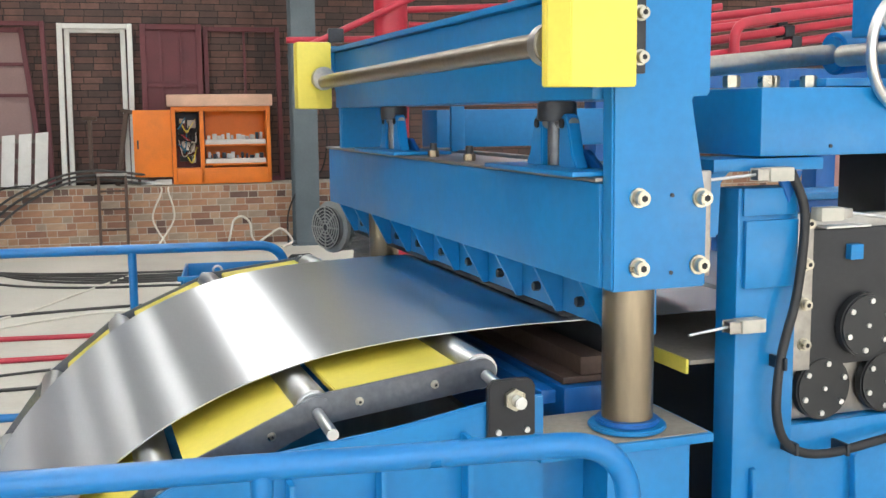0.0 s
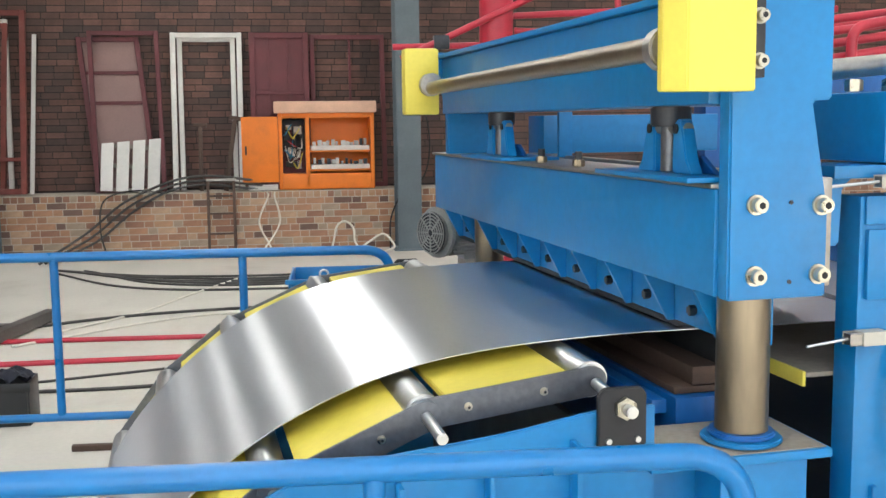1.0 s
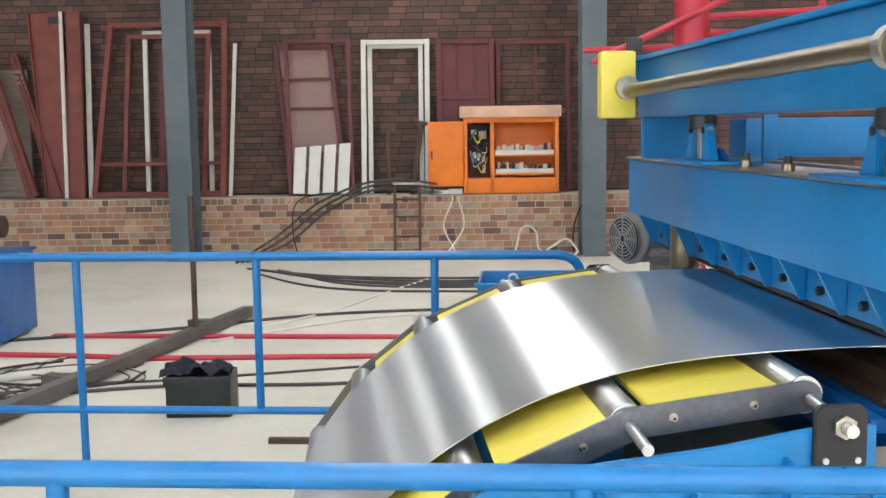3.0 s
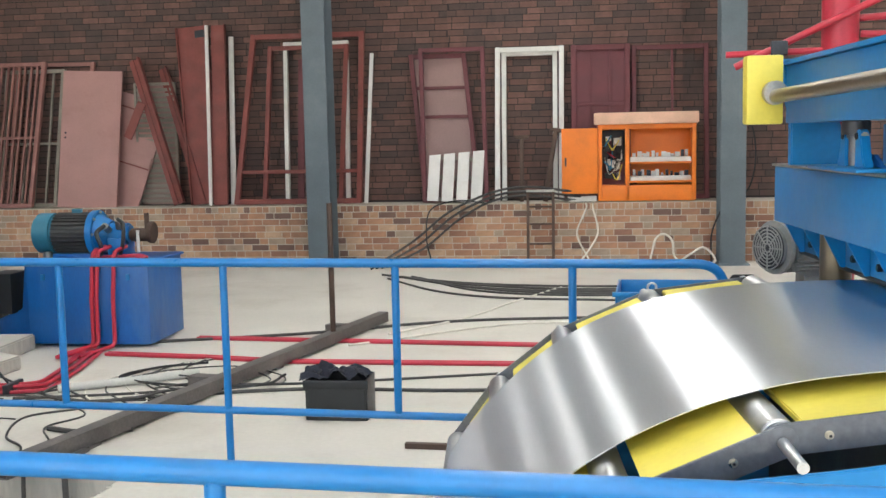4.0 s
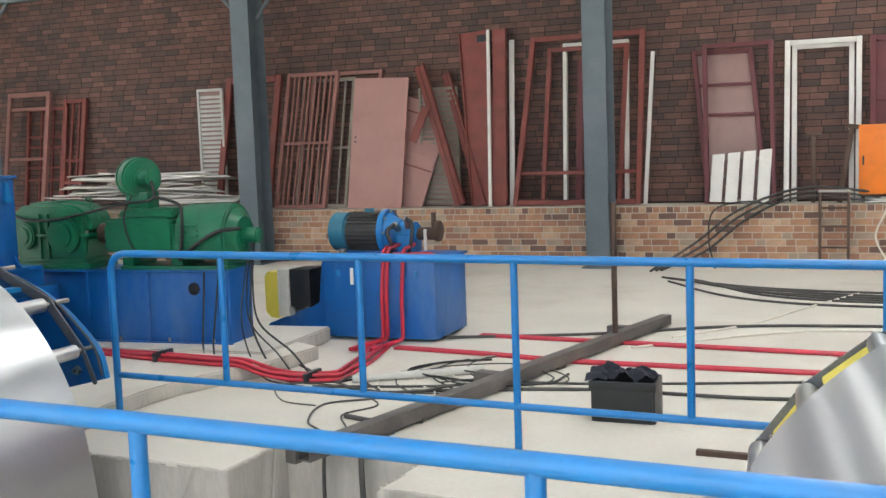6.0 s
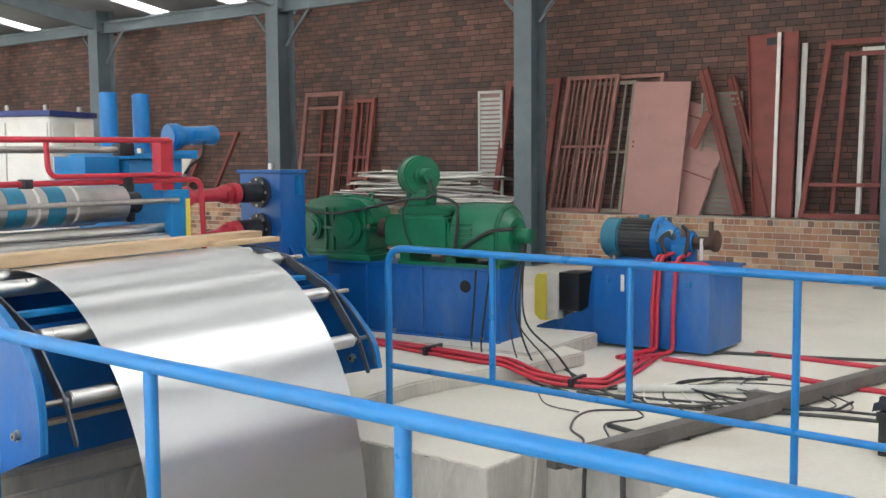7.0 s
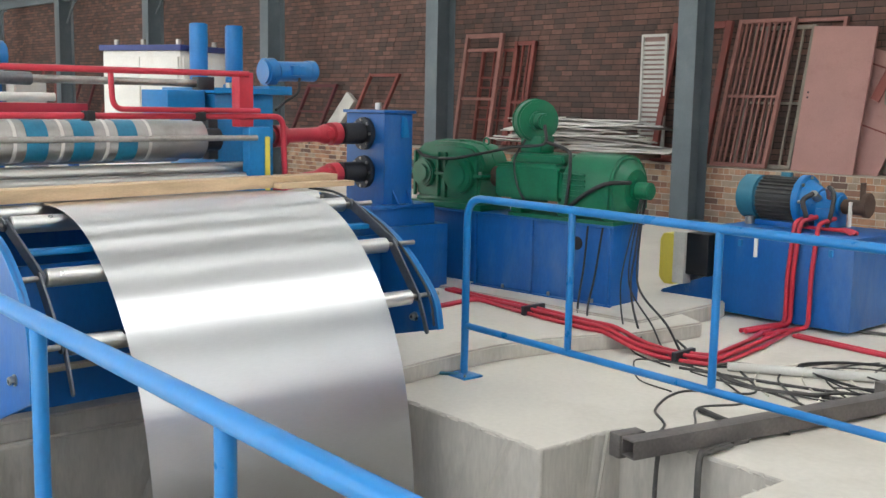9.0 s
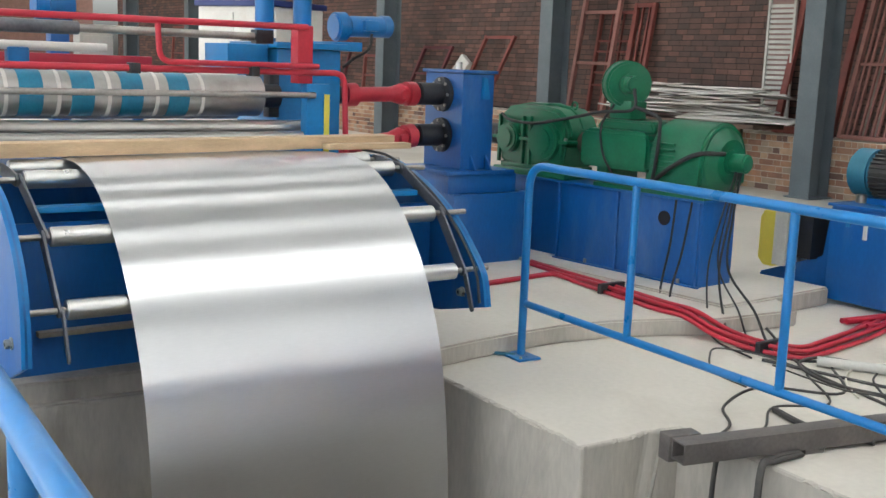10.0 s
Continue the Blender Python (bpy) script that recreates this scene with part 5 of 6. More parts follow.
def leaning_frame(name, s0, s1, top, label, mat, w=0.06, lean=0.28, shift=0.0, rails=(), uprights=(), panel=None, base_d=0.5, bottom=True, category="frame", dz=0.0, shift_far=None):
    """A frame leaning on the wall: two stiles, head, sill and bars between."""
    zb = PTOP + dz
    o = wall_item(name, (s0 + s1) / 2, base_d, label, category)
    other = shift if shift_far is None else shift_far
    pt = lambda s, k: (s + (shift + (other - shift) * (s - s0) / (s1 - s0)) * k, base_d + lean * k, zb + (top - zb) * k)
    d = 0.07
    part("stile", bar(pt(s0 + w / 2, 0), pt(s0 + w / 2, 1), w, d), mat, o)
    part("stile", bar(pt(s1 - w / 2, 0), pt(s1 - w / 2, 1), w, d), mat, o)
    k1 = 1 - w / (top - zb) / 2
    part("head", bar(pt(s0 + w, k1), pt(s1 - w, k1), w, d), mat, o)
    if bottom:
        part("sill", bar(pt(s0 + w, 1 - k1), pt(s1 - w, 1 - k1), w, d), mat, o)
    for k in rails:
        part("rail", bar(pt(s0 + w, k), pt(s1 - w, k), w * 0.7, d * 0.6), mat, o)
    for u in uprights:
        su = s0 + (s1 - s0) * u
        part("upright", bar(pt(su, 1 - k1 + 0.01), pt(su, k1 - 0.01), w * 0.5, d * 0.5), mat, o)
    if panel:
        pb = bmesh.new()
        vs = [pb.verts.new((*pt(s, k)[:1], pt(s, k)[1] + e, pt(s, k)[2])) for e in (0.012, 0.024) for s, k in ((s0 + w, 0.03), (s1 - w, 0.03), (s1 - w, 0.97), (s0 + w, 0.97))]
        for q in ((0, 1, 2, 3), (7, 6, 5, 4), (0, 4, 5, 1), (1, 5, 6, 2), (2, 6, 7, 3), (3, 7, 4, 0)):
            pb.faces.new([vs[i] for i in q])
        part("panel", pb, panel, o, smooth=False)
    return o


leaning_frame("door_frame", -6.51, -4.74, 3.06, "wide red oxide double frame leaning on the wall", OXIDE, 0.07, 0.25, 0.25, rails=(0.19,), shift_far=0.04)
leaning_frame("door_frame", -6.14, -5.02, 2.90, "red oxide inner frame leaning behind the wide one", OXIDE, 0.06, 0.18, 0.10, base_d=0.6, bottom=False)
leaning_frame("door_frame", -5.83, -4.93, 2.95, "white painted frame leaning behind the wide one", WHITE, 0.055, 0.14, 0.0, base_d=0.66, bottom=False)
leaning_frame("panel_door", -3.90, -3.13, 2.73, "brown panelled steel door in a red frame", MAROON, 0.06, 0.24, -0.21, rails=(0.575, 0.77), panel=TAUPE, category="door", base_d=0.56)
leaning_frame("door_frame", -3.905, -3.03, 2.80, "maroon frame leaning before the panelled door", MAROON, 0.055, 0.22, -0.05, base_d=0.46)
leaning_frame("door_frame", -2.95, -2.05, 2.78, "white painted door frame leaning on the wall", WHITE, 0.065, 0.22, 0.01, bottom=False)
leaning_frame("door_frame", -2.86, -2.13, 2.73, "white inner door frame leaning on the wall", WHITE, 0.06, 0.2, 0.0, base_d=0.58, bottom=False)
leaning_frame("panel_door", -1.95, -1.19, 2.78, "maroon panelled steel door leaning on the wall", MAROON, 0.07, 0.2, 0.0, rails=(0.62,), uprights=(0.33, 0.66), panel=MAROON, category="door")
leaning_frame("door_frame", -1.17, -0.19, 2.76, "dark maroon frame behind the orange cabinet", MAROON, 0.06, 0.2, 0.0, uprights=(0.53,), base_d=0.6)
leaning_frame("lattice_gate", -10.26, -9.40, 2.78, "faded red barred gate leaning on the wall", GATE, 0.055, 0.25, 0.2, rails=(0.48,), uprights=(0.15, 0.24, 0.36, 0.45, 0.56, 0.65, 0.76, 0.86), category="gate", base_d=0.42)
leaning_frame("lattice_gate", -9.98, -9.10, 2.68, "grey barred gate leaning behind the red one", DUSTY, 0.05, 0.2, 0.14, rails=(0.46,), uprights=(0.2, 0.4, 0.6, 0.8), category="gate", base_d=0.55)
leaning_frame("door_frame", -9.9, -8.74, 2.77, "faded red frame leaning behind the pink door", GATE, 0.05, 0.16, 0.19, base_d=0.64)
leaning_frame("door_frame", -11.36, -10.38, 2.78, "deep red oxide frame leaning beside the gate", OXIDE, 0.1, 0.22, 0.18, base_d=0.5)
leaning_frame("burglar_gate", -15.63, -14.72, 2.76, "red oxide barred gate leaning on the wall", GATE, 0.075, 0.2, 0.12, rails=(0.44, 0.86), category="gate", base_d=0.46)
leaning_frame("burglar_gate", -15.3, -14.45, 2.5, "barred window grille leaning behind the gate", OXIDE, 0.05, 0.14, 0.1, rails=(0.3, 0.42, 0.62, 0.72), uprights=(0.35, 0.65), category="gate", base_d=0.62)
leaning_frame("burglar_gate", -14.55, -14.08, 2.62, "narrow red oxide gate leaning on the wall", OXIDE, 0.07, 0.2, 0.1, rails=(0.25, 0.45), uprights=(0.4, 0.7), base_d=0.6, category="gate")


def leaning_leaf(name, s0, s1, top, thick, label, mat, lean=0.25, shift=0.0, base_d=0.45, category="door", dz=0.0):
    o = wall_item(name, (s0 + s1) / 2, base_d, label, category)
    zb = PTOP + dz
    m = Matrix.Translation((s0, base_d, zb)) @ Matrix.Rotation(math.atan2(shift, top - zb), 4, "Y") @ Matrix.Rotation(-math.atan2(lean, top - zb), 4, "X")
    L = (top - zb) / math.cos(math.atan2(lean, top - zb))
    part("leaf", box(0, s1 - s0, 0, thick, 0, L, 0.004, m=m), mat, o)
    return o, m, L


o, m, L = leaning_leaf("flush_door", -9.05, -8.19, 2.66, 0.04, "pink primed flush door leaning on the wall", PINK, shift=0.08)
for k in (0.51, 0.545):
    part("lock_hole", rod(m @ Vector((0.07, 0.001, L * k)), m @ Vector((0.07, -0.003, L * k)), 0.014, seg=14), DARKSTEEL, o, "dark lock hole")
o, m, L = leaning_leaf("panel_door", -8.76, -7.98, 2.46, 0.04, "pink door with a cross plate leaning at a slant", PINK, shift=0.55, base_d=0.58)
for k0, k1 in ((0.46, 0.55), (0.90, 0.99)):
    part("cross_plate", box(0.02, 0.765, -0.02, 0.0, L * k0, L * k1, 0.003, m=m), PINK, o)
    part("plate_edge", box(0.02, 0.765, -0.012, 0.0, L * k0 - 0.03, L * k0 - 0.012, 0.001, m=m), OXIDE, o, "red oxide edge")
o = wall_item("steel_offcut", -7.88, 0.6, "short red oxide offcut lodged behind the channel", "steel bar")
part("strip", bar((-8.02, 0.56, 1.70), (-7.78, 0.54, 2.18), 0.12, 0.02), OXIDE, o)
for s0, s1, top, shift, base, label in ((-7.34, -7.17, 2.85, -0.69, 0.42, "red oxide angle bar leaning at a slant"), (-7.04, -6.9, 2.72, -0.62, 0.55, "red oxide angle bar leaning behind the sheets")):
    o, m, L = leaning_leaf("angle_bar", s0, s1, top, 0.012, label, OXIDE, shift=shift, base_d=base, category="steel bar")
    part("lip", box(s1 - s0 - 0.012, s1 - s0 + 0.004, -0.09, 0.0, 0.0, L, 0.002, m=m), OXIDE, o)
    part("ridge", box(0.05, 0.075, -0.02, 0.0, 0.0, L, 0.003, m=m), OXIDE, o)
o, m, L = leaning_leaf("steel_sheet", -7.115, -6.69, 3.19, 0.03, "tall red oxide steel sheet leaning on the wall", OXIDE, shift=-0.215, base_d=0.5, category="steel sheet")
part("fold", box(0.0, 0.018, -0.04, 0.0, 0.0, L, 0.002, m=m), OXIDE, o)
part("cut_out", box(0.26, 0.40, -0.004, 0.0, L - 0.16, L - 0.06, 0.001, m=m), DARKSTEEL, o, "dark cut-out near the top")
o, m, L = leaning_leaf("steel_sheet", -6.77, -6.57, 3.2, 0.03, "tall red oxide steel sheet with a pale edge", OXIDE, shift=-0.03, base_d=0.42, category="steel sheet")
part("fold", box(0.185, 0.2, -0.045, 0.0, 0.0, L, 0.002, m=m), OXIDE, o)
leaning_leaf("white_strip", -6.825, -6.78, 3.2, 0.03, "narrow white painted strip beside the red sheets", WHITE, shift=-0.05, base_d=0.37, category="steel bar")
leaning_leaf("white_strip", -6.56, -6.49, 3.05, 0.03, "narrow white painted strip leaning on the wall", WHITE, shift=-0.03, base_d=0.5, category="steel bar")
leaning_leaf("white_strip", -4.71, -4.66, 2.77, 0.03, "narrow white strip beside the wide frame", WHITE, shift=0.08, base_d=0.5, category="steel bar")
leaning_leaf("maroon_strip", -5.68, -5.59, 2.72, 0.03, "narrow maroon strip leaning on the wall", MAROON, lean=0.12, shift=0.04, base_d=0.7, category="steel bar")


def build_shutter(s0, s1, top, d, label, mat):
    o = wall_item("louvre_shutter", (s0 + s1) / 2, d, label, "shutter")
    part("backing", box(s0 + 0.03, s1 - 0.01, d + 0.07, d + 0.09, PTOP, top - 0.02, 0.003), TAUPE, o)
    for x in (s0, s1 - 0.035):
        part("stile", box(x, x + 0.035, d + 0.02, d + 0.065, PTOP, top, 0.003), mat, o)
    part("head", box(s0 + 0.036, s1 - 0.036, d + 0.02, d + 0.065, top - 0.04, top, 0.003), mat, o)
    z = PTOP + 0.03
    while z < top - 0.1:
        part("slat", box(s0 + 0.038, s1 - 0.037, d + 0.03, d + 0.062, z, z + 0.042, 0.002), mat, o)
        z += 0.07


build_shutter(-11.66, -11.2, 2.63, 0.55, "pale louvred shutter leaning on the wall", GREYWHITE)
build_shutter(-7.98, -7.38, 2.46, 0.72, "dusty grey louvred shutter standing behind the slanted bars", DUSTY)


def build_pallet():
    o = wall_item("white_pallet", -3.47, 0.4, "small white slatted pallet leaning on a door", "pallet")
    m = Matrix.Translation((-3.84, 0.37, PTOP + 0.03)) @ Matrix.Rotation(radians(3), 4, "Y") @ Matrix.Rotation(radians(-10), 4, "X")
    for k in range(4):
        x = k * 0.192
        slat = plate([(x, 0.0), (x + 0.148, 0.0), (x + 0.148, 0.60 + (x + 0.148) * 0.13), (x, 0.60 + x * 0.13)], 0, 0.02, 0.003)
        bmesh.ops.transform(slat, matrix=m, verts=slat.verts)
        part("slat", slat, WHITE, o)
    for z in (0.0, 0.30, 0.55):
        part("batten", box(0, 0.72, 0.022, 0.05, z, z + 0.05, 0.003, m=m), DUSTY, o)


build_pallet()


def build_cabinet():
    c = wall_item("control_cabinet", -0.97, 0.35, "open orange control cabinet with wiring inside", "cabinet")
    y0, y1, z0, z1 = 0.28, 0.62, PTOP, 1.74
    a, b = -1.61, -0.385
    part("back", box(a, b, y1 - 0.02, y1, z0, z1, 0.003), ORANGE, c)
    for x in (a, -1.265, b - 0.05):
        part("side", box(x, x + 0.05, y0, y1 - 0.022, z0, z1, 0.004), ORANGE, c)
    part("plinth", box(a + 0.051, b - 0.051, y0, y1 - 0.022, z0, z0 + 0.2, 0.004), ORANGE, c)
    part("lintel", box(a + 0.051, b - 0.051, y0, y1 - 0.022, z1 - 0.06, z1, 0.004), ORANGE, c)
    part("hood", box(a - 0.05, b + 0.03, y0 - 0.05, y1 + 0.02, z1 + 0.002, z1 + 0.15, 0.02), CREAM, c, "dusty cream top")
    door = part("door", box(a - 0.46, a - 0.004, y0 - 0.03, y0 - 0.005, z0 + 0.1, z1 - 0.04, 0.004), ORANGE, c)
    part("handle", box(a - 0.42, a - 0.40, y0 - 0.05, y0 - 0.031, z0 + 0.45, z0 + 0.56, 0.004), DARKSTEEL, door)
    rnd = random.Random(5)
    inner = part("mounting_plate", box(a + 0.055, -1.27, y1 - 0.06, y1 - 0.024, z0 + 0.22, z1 - 0.07, 0.002), DARKSTEEL, c)
    for x, z, w, h, q in ((0.12, 0.40, 0.16, 0.13, SWITCH), (0.15, 0.42, 0.07, 0.07, WHITE), (0.2, 0.70, 0.1, 0.10, SWITCH), (0.08, 0.62, 0.07, 0.12, BLACKPLASTIC), (0.09, 0.28, 0.2, 0.07, BLACKPLASTIC), (0.24, 0.26, 0.05, 0.1, GREYWHITE), (0.1, 0.76, 0.07, 0.06, WHITE)):
        part("contactor", box(a + x, a + x + w, y1 - rnd.uniform(0.15, 0.2), y1 - 0.062, z0 + z, z0 + z + h, 0.006), q, inner)
    for k in range(20):
        x0 = a + 0.07 + rnd.random() * 0.24
        x1 = a + 0.07 + rnd.random() * 0.24
        z = z0 + 0.27 + rnd.random() * 0.45
        part("wire", tube(spline([(x0, y1 - 0.15, z), ((x0 + x1) / 2 + rnd.uniform(-0.06, 0.06), y0 + rnd.uniform(0.05, 0.1), z + rnd.uniform(-0.12, 0.05)), (x1, y1 - 0.15, z + rnd.uniform(0.05, 0.2))]), rnd.choice([0.005, 0.007, 0.009]), 6), rnd.choice([WIREWHITE, BLACK, BLACK, RED, YELLOW, BLUEWRAP]), inner)
    for z in (z0 + 0.26, z0 + 0.5):
        sh = part("shelf", box(-1.212, b - 0.052, y0 + 0.02, y1 - 0.024, z - 0.03, z - 0.01, 0.002), ORANGE, c)
        part("terminal_rail", box(-1.2, b - 0.06, y0 + 0.05, y1 - 0.05, z - 0.008, z + 0.05, 0.004), WHITE, sh, "white terminal rail")
        for k in range(12):
            x = -1.18 + k * 0.06 + rnd.uniform(-0.012, 0.012)
            part("terminal", box(x, x + rnd.uniform(0.025, 0.06), y0 + 0.06, y0 + 0.14, z + 0.052, z + 0.052 + rnd.uniform(0.03, 0.09), 0.003), rnd.choice([DARKSTEEL, DARKSTEEL, GREYWHITE, STEEL]), sh)


build_cabinet()

# ---- things on the floor ----


def build_crate():
    F = pose(-1.86, 6.98, 0, 0, 0, 4)
    c = thing("plastic_crate", F, (0, 0, 0), "black plastic crate filled with dark cloth", "crate")
    w, d, h, t = 0.178, 0.12, 0.24, 0.012
    part("bottom", box(-w + 0.02, w - 0.02, -d + 0.02, d - 0.02, 0, 0.012, 0.002), BLACKPLASTIC, c)
    for sx in (-1, 1):
        part("wall", box(sx * w - t / 2, sx * w + t / 2, -d, d, 0.0, h, 0.003), BLACKPLASTIC, c)
        part("wall", box(-w + t / 2, w - t / 2, sx * d - t / 2, sx * d + t / 2, 0.0, h, 0.003), BLACKPLASTIC, c)
    part("rim", box(-w - 0.015, w + 0.015, -d - 0.018, -d - 0.007, h - 0.05, h, 0.003), BLACKPLASTIC, c)
    bm = bmesh.new()
    bmesh.ops.create_grid(bm, x_segments=26, y_segments=18, size=1)
    for v in bm.verts:
        x, y = v.co.x, v.co.y
        n = noise.noise(Vector((x * 2.2, y * 2.2, 1.3))) * 0.06 + noise.noise(Vector((x * 6, y * 6, 4.0))) * 0.025
        v.co = Vector((x * w * 1.02 - (0.04 if x < -0.85 else 0), y * d * 1.0, h + 0.005 + n + 0.03 * (1 - x * x)))
    part("cloth", bm, material("dark_navy_cloth", (0.012, 0.014, 0.025), 0.85, vary=0.3, scale=20, bump=0.3), c, "dark navy cloth")


build_crate()


def floor_channel():
    """The long dark steel channel that reaches from the trench across the floor."""
    a, b = Vector((-3.16, 5.55, 0)), Vector((-2.38, 10.05, 0))
    d = (b - a)
    m = Matrix.Translation(a) @ Matrix.Rotation(math.atan2(d.y, d.x), 4, "Z")
    L = d.length
    c = thing("steel_channel", m, (L / 2, 0, 0), "long dark steel channel lying across the floor", "steel bar")
    part("web", box(0, L, -0.045, -0.037, 0.02, 0.105, 0.001), CHANNEL, c)
    part("flange", box(0, L, -0.037, 0.045, 0.097, 0.105, 0.001), CHANNEL, c)
    part("flange", box(0, L, -0.037, 0.045, 0.02, 0.028, 0.001), CHANNEL, c)
    part("far_web", box(0, L, 0.037, 0.045, 0.029, 0.096, 0.001), CHANNEL, c)
    part("end_block", box(-0.01, 0.14, 0.048, 0.12, 0.0, 0.11, 0.004), CHANNEL, c)
    for x in (1.9, L - 0.7):
        part("cross_piece", box(x, x + 0.1, 0.05, 0.22, 0.0, 0.10, 0.003), CHANNEL, c)
    for x in (0.6, 2.6, L - 0.3):
        part("packing", box(x, x + 0.1, -0.044, 0.044, 0, 0.019, 0.001), CHANNEL, c)
    part("upright_rod", rod((3.58, 0.0, 0.106), (3.58, 0.0, 1.13), 0.022, seg=12), RUST, c, "rusty upright bar")


floor_channel()


def floor_pipe(name, pts, r, mat, label, category, round_r=0.15):
    return single(name, tube(smooth_path([(x, y, r + z) for x, y, z in pts], round_r), r, 10), mat, HERE, label, category)


rnd = random.Random(14)
for k in range(5):
    o = 0.036 * k
    w = [rnd.uniform(-0.012, 0.012) for i in range(5)]
    up = 0.026 if k in (1, 3) else 0.0
    start = [(-5.9 - o, 6.35, 0.106), (-6.05 - o, 7.16 + o, 0.106)] if k < 2 else [(-6.5, 7.16 + o, 0.106)]
    floor_pipe("hydraulic_pipe", start + [(-5.55, 7.1 + o + w[1], 0.107 + up), (-4.9, 7.06 + o + w[2], 0.107 + up), (-4.72, 7.09 + o + w[3], 0.107 + up), (-4.52, 7.14 + o + w[3], 0.03 + up), (-4.3, 7.19 + o + w[4], 0.004 + up), (-3.98 - o, 7.30 + o, 0.004 + up), (-4.12 - o, 8.0, 0.004 + up), (-4.3 - o, 8.62 - 0.03 * k, 0.004)], 0.0135, RED, "red hydraulic pipe along the floor", "pipe", 0.08)
for x, y in ((-5.45, 7.17), (-4.22, 7.29)):
    z = 0.107 if x < -5 else 0.004
    single("pipe_clamp", box(-0.018, 0.018, -0.11, 0.11, z, z + 0.066, 0.006, m=Matrix.Translation((x, y, 0)) @ Matrix.Rotation(radians(5), 4, "Z")), DARKSTEEL, HERE, "dark steel clamp round the red pipes", "clamp", "pipe clamps")
for k in range(2):
    floor_pipe("hydraulic_pipe", [(-4.2, 8.47 + 0.05 * k, 0), (-3.3, 8.42 + 0.05 * k, 0), (-2.7, 8.33 + 0.05 * k, 0), (0.6, 8.5 + 0.05 * k, 0)], 0.014, RED, "red hydraulic pipe along the floor", "pipe")
for k in range(2):
    floor_pipe("hydraulic_pipe", [(-3.75, 9.16 + 0.05 * k, 0), (0.8, 9.08 + 0.05 * k, 0)], 0.014, RED, "red hydraulic pipe along the floor", "pipe")
rnd = random.Random(11)


def loose_cable(pts, r, mat, label, wobble=0.05):
    q = [(x + rnd.uniform(-wobble, wobble), y + rnd.uniform(-wobble, wobble), r + z) for x, y, z in pts]
    single("cable", tube(spline(q, 8), r, 8), mat, HERE, label, "cable")


for k in range(5):
    o = k * 0.13
    loose_cable([(-3.2 + o, 13.2 - o * 0.4, 0), (-2.1 + o * 0.5, 12.55 - o, 0), (-0.8, 12.35 - o * 1.2, 0), (0.5, 12.5 - o, 0), (1.6, 12.3 - o, 0)], 0.012, CABLE, "dark cable lying on the floor")
loose_cable([(-3.0, 12.9, 0), (-2.3, 11.9, 0), (-1.5, 11.5, 0), (-0.3, 11.4, 0), (1.0, 11.2, 0)], 0.012, CABLE, "dark cable lying on the floor")
loose_cable([(-4.3, 8.9, 0), (-3.0, 9.4, 0), (-1.6, 10.2, 0), (0.4, 10.6, 0)], 0.013, CABLE, "dark cable lying on the floor")
loose_cable([(-3.4, 7.2, 0), (-2.3, 7.55, 0), (-1.2, 7.6, 0), (0.2, 7.9, 0)], 0.012, CABLE, "dark cable lying on the floor")

# ---- behind the press ----
MOTORGREY = material("grey_motor_paint", (0.27, 0.27, 0.26), 0.5, vary=0.15, scale=6, bump=0.04)


def build_far_motor():
    m = thing("geared_motor", PRESS, (0.0, 3.0, 0), "grey ribbed electric motor on a steel post behind the press", "motor")
    a, w = Vector((0.04, 2.86, 1.09)), Vector((0.9, 0.436, 0))
    turn = Matrix.Translation(a) @ Matrix.Rotation(math.atan2(w.y, w.x), 4, "Z")
    cowl = part("fan_cowl", rod(a, a + w * 0.08, 0.125, seg=40, bevel=0.03), MOTORGREY, m)
    part("grille_recess", rod(a - w * 0.002, a + w * 0.004, 0.104, seg=36), DARKSTEEL, cowl, "dark fan opening")
    for r in (0.1, 0.084, 0.068, 0.052, 0.036, 0.02):
        ring = [(0, r * math.cos(q * math.tau / 28), r * math.sin(q * math.tau / 28)) for q in range(29)]
        part("grille_ring", tube([turn @ (Vector(v) + Vector((-0.004, 0, 0))) for v in ring], 0.0034, 6), MOTORGREY, cowl)
    for q in range(8):
        t = q * math.tau / 8
        part("grille_bar", box(-0.008, -0.003, -0.003, 0.003, 0.016, 0.104, 0.0, m=turn @ Matrix.Rotation(t, 4, "X")), MOTORGREY, cowl)
    part("body", rod(a + w * 0.08, a + w * 0.34, 0.105, seg=36), MOTORGREY, m)
    for k in range(24):
        t = k * math.tau / 24
        part("fin", box(0.09, 0.32, -0.004, 0.004, 0.102, 0.122, 0.001, m=turn @ Matrix.Rotation(t, 4, "X")), MOTORGREY, m)
    part("reducer", box(0.24, 0.44, 3.0, 3.25, 0.93, 1.22, 0.02), MOTORGREY, m)
    part("post", box(0.26, 0.42, 3.05, 3.2, 0.0, 0.928, 0.006), STEEL, m)


build_far_motor()


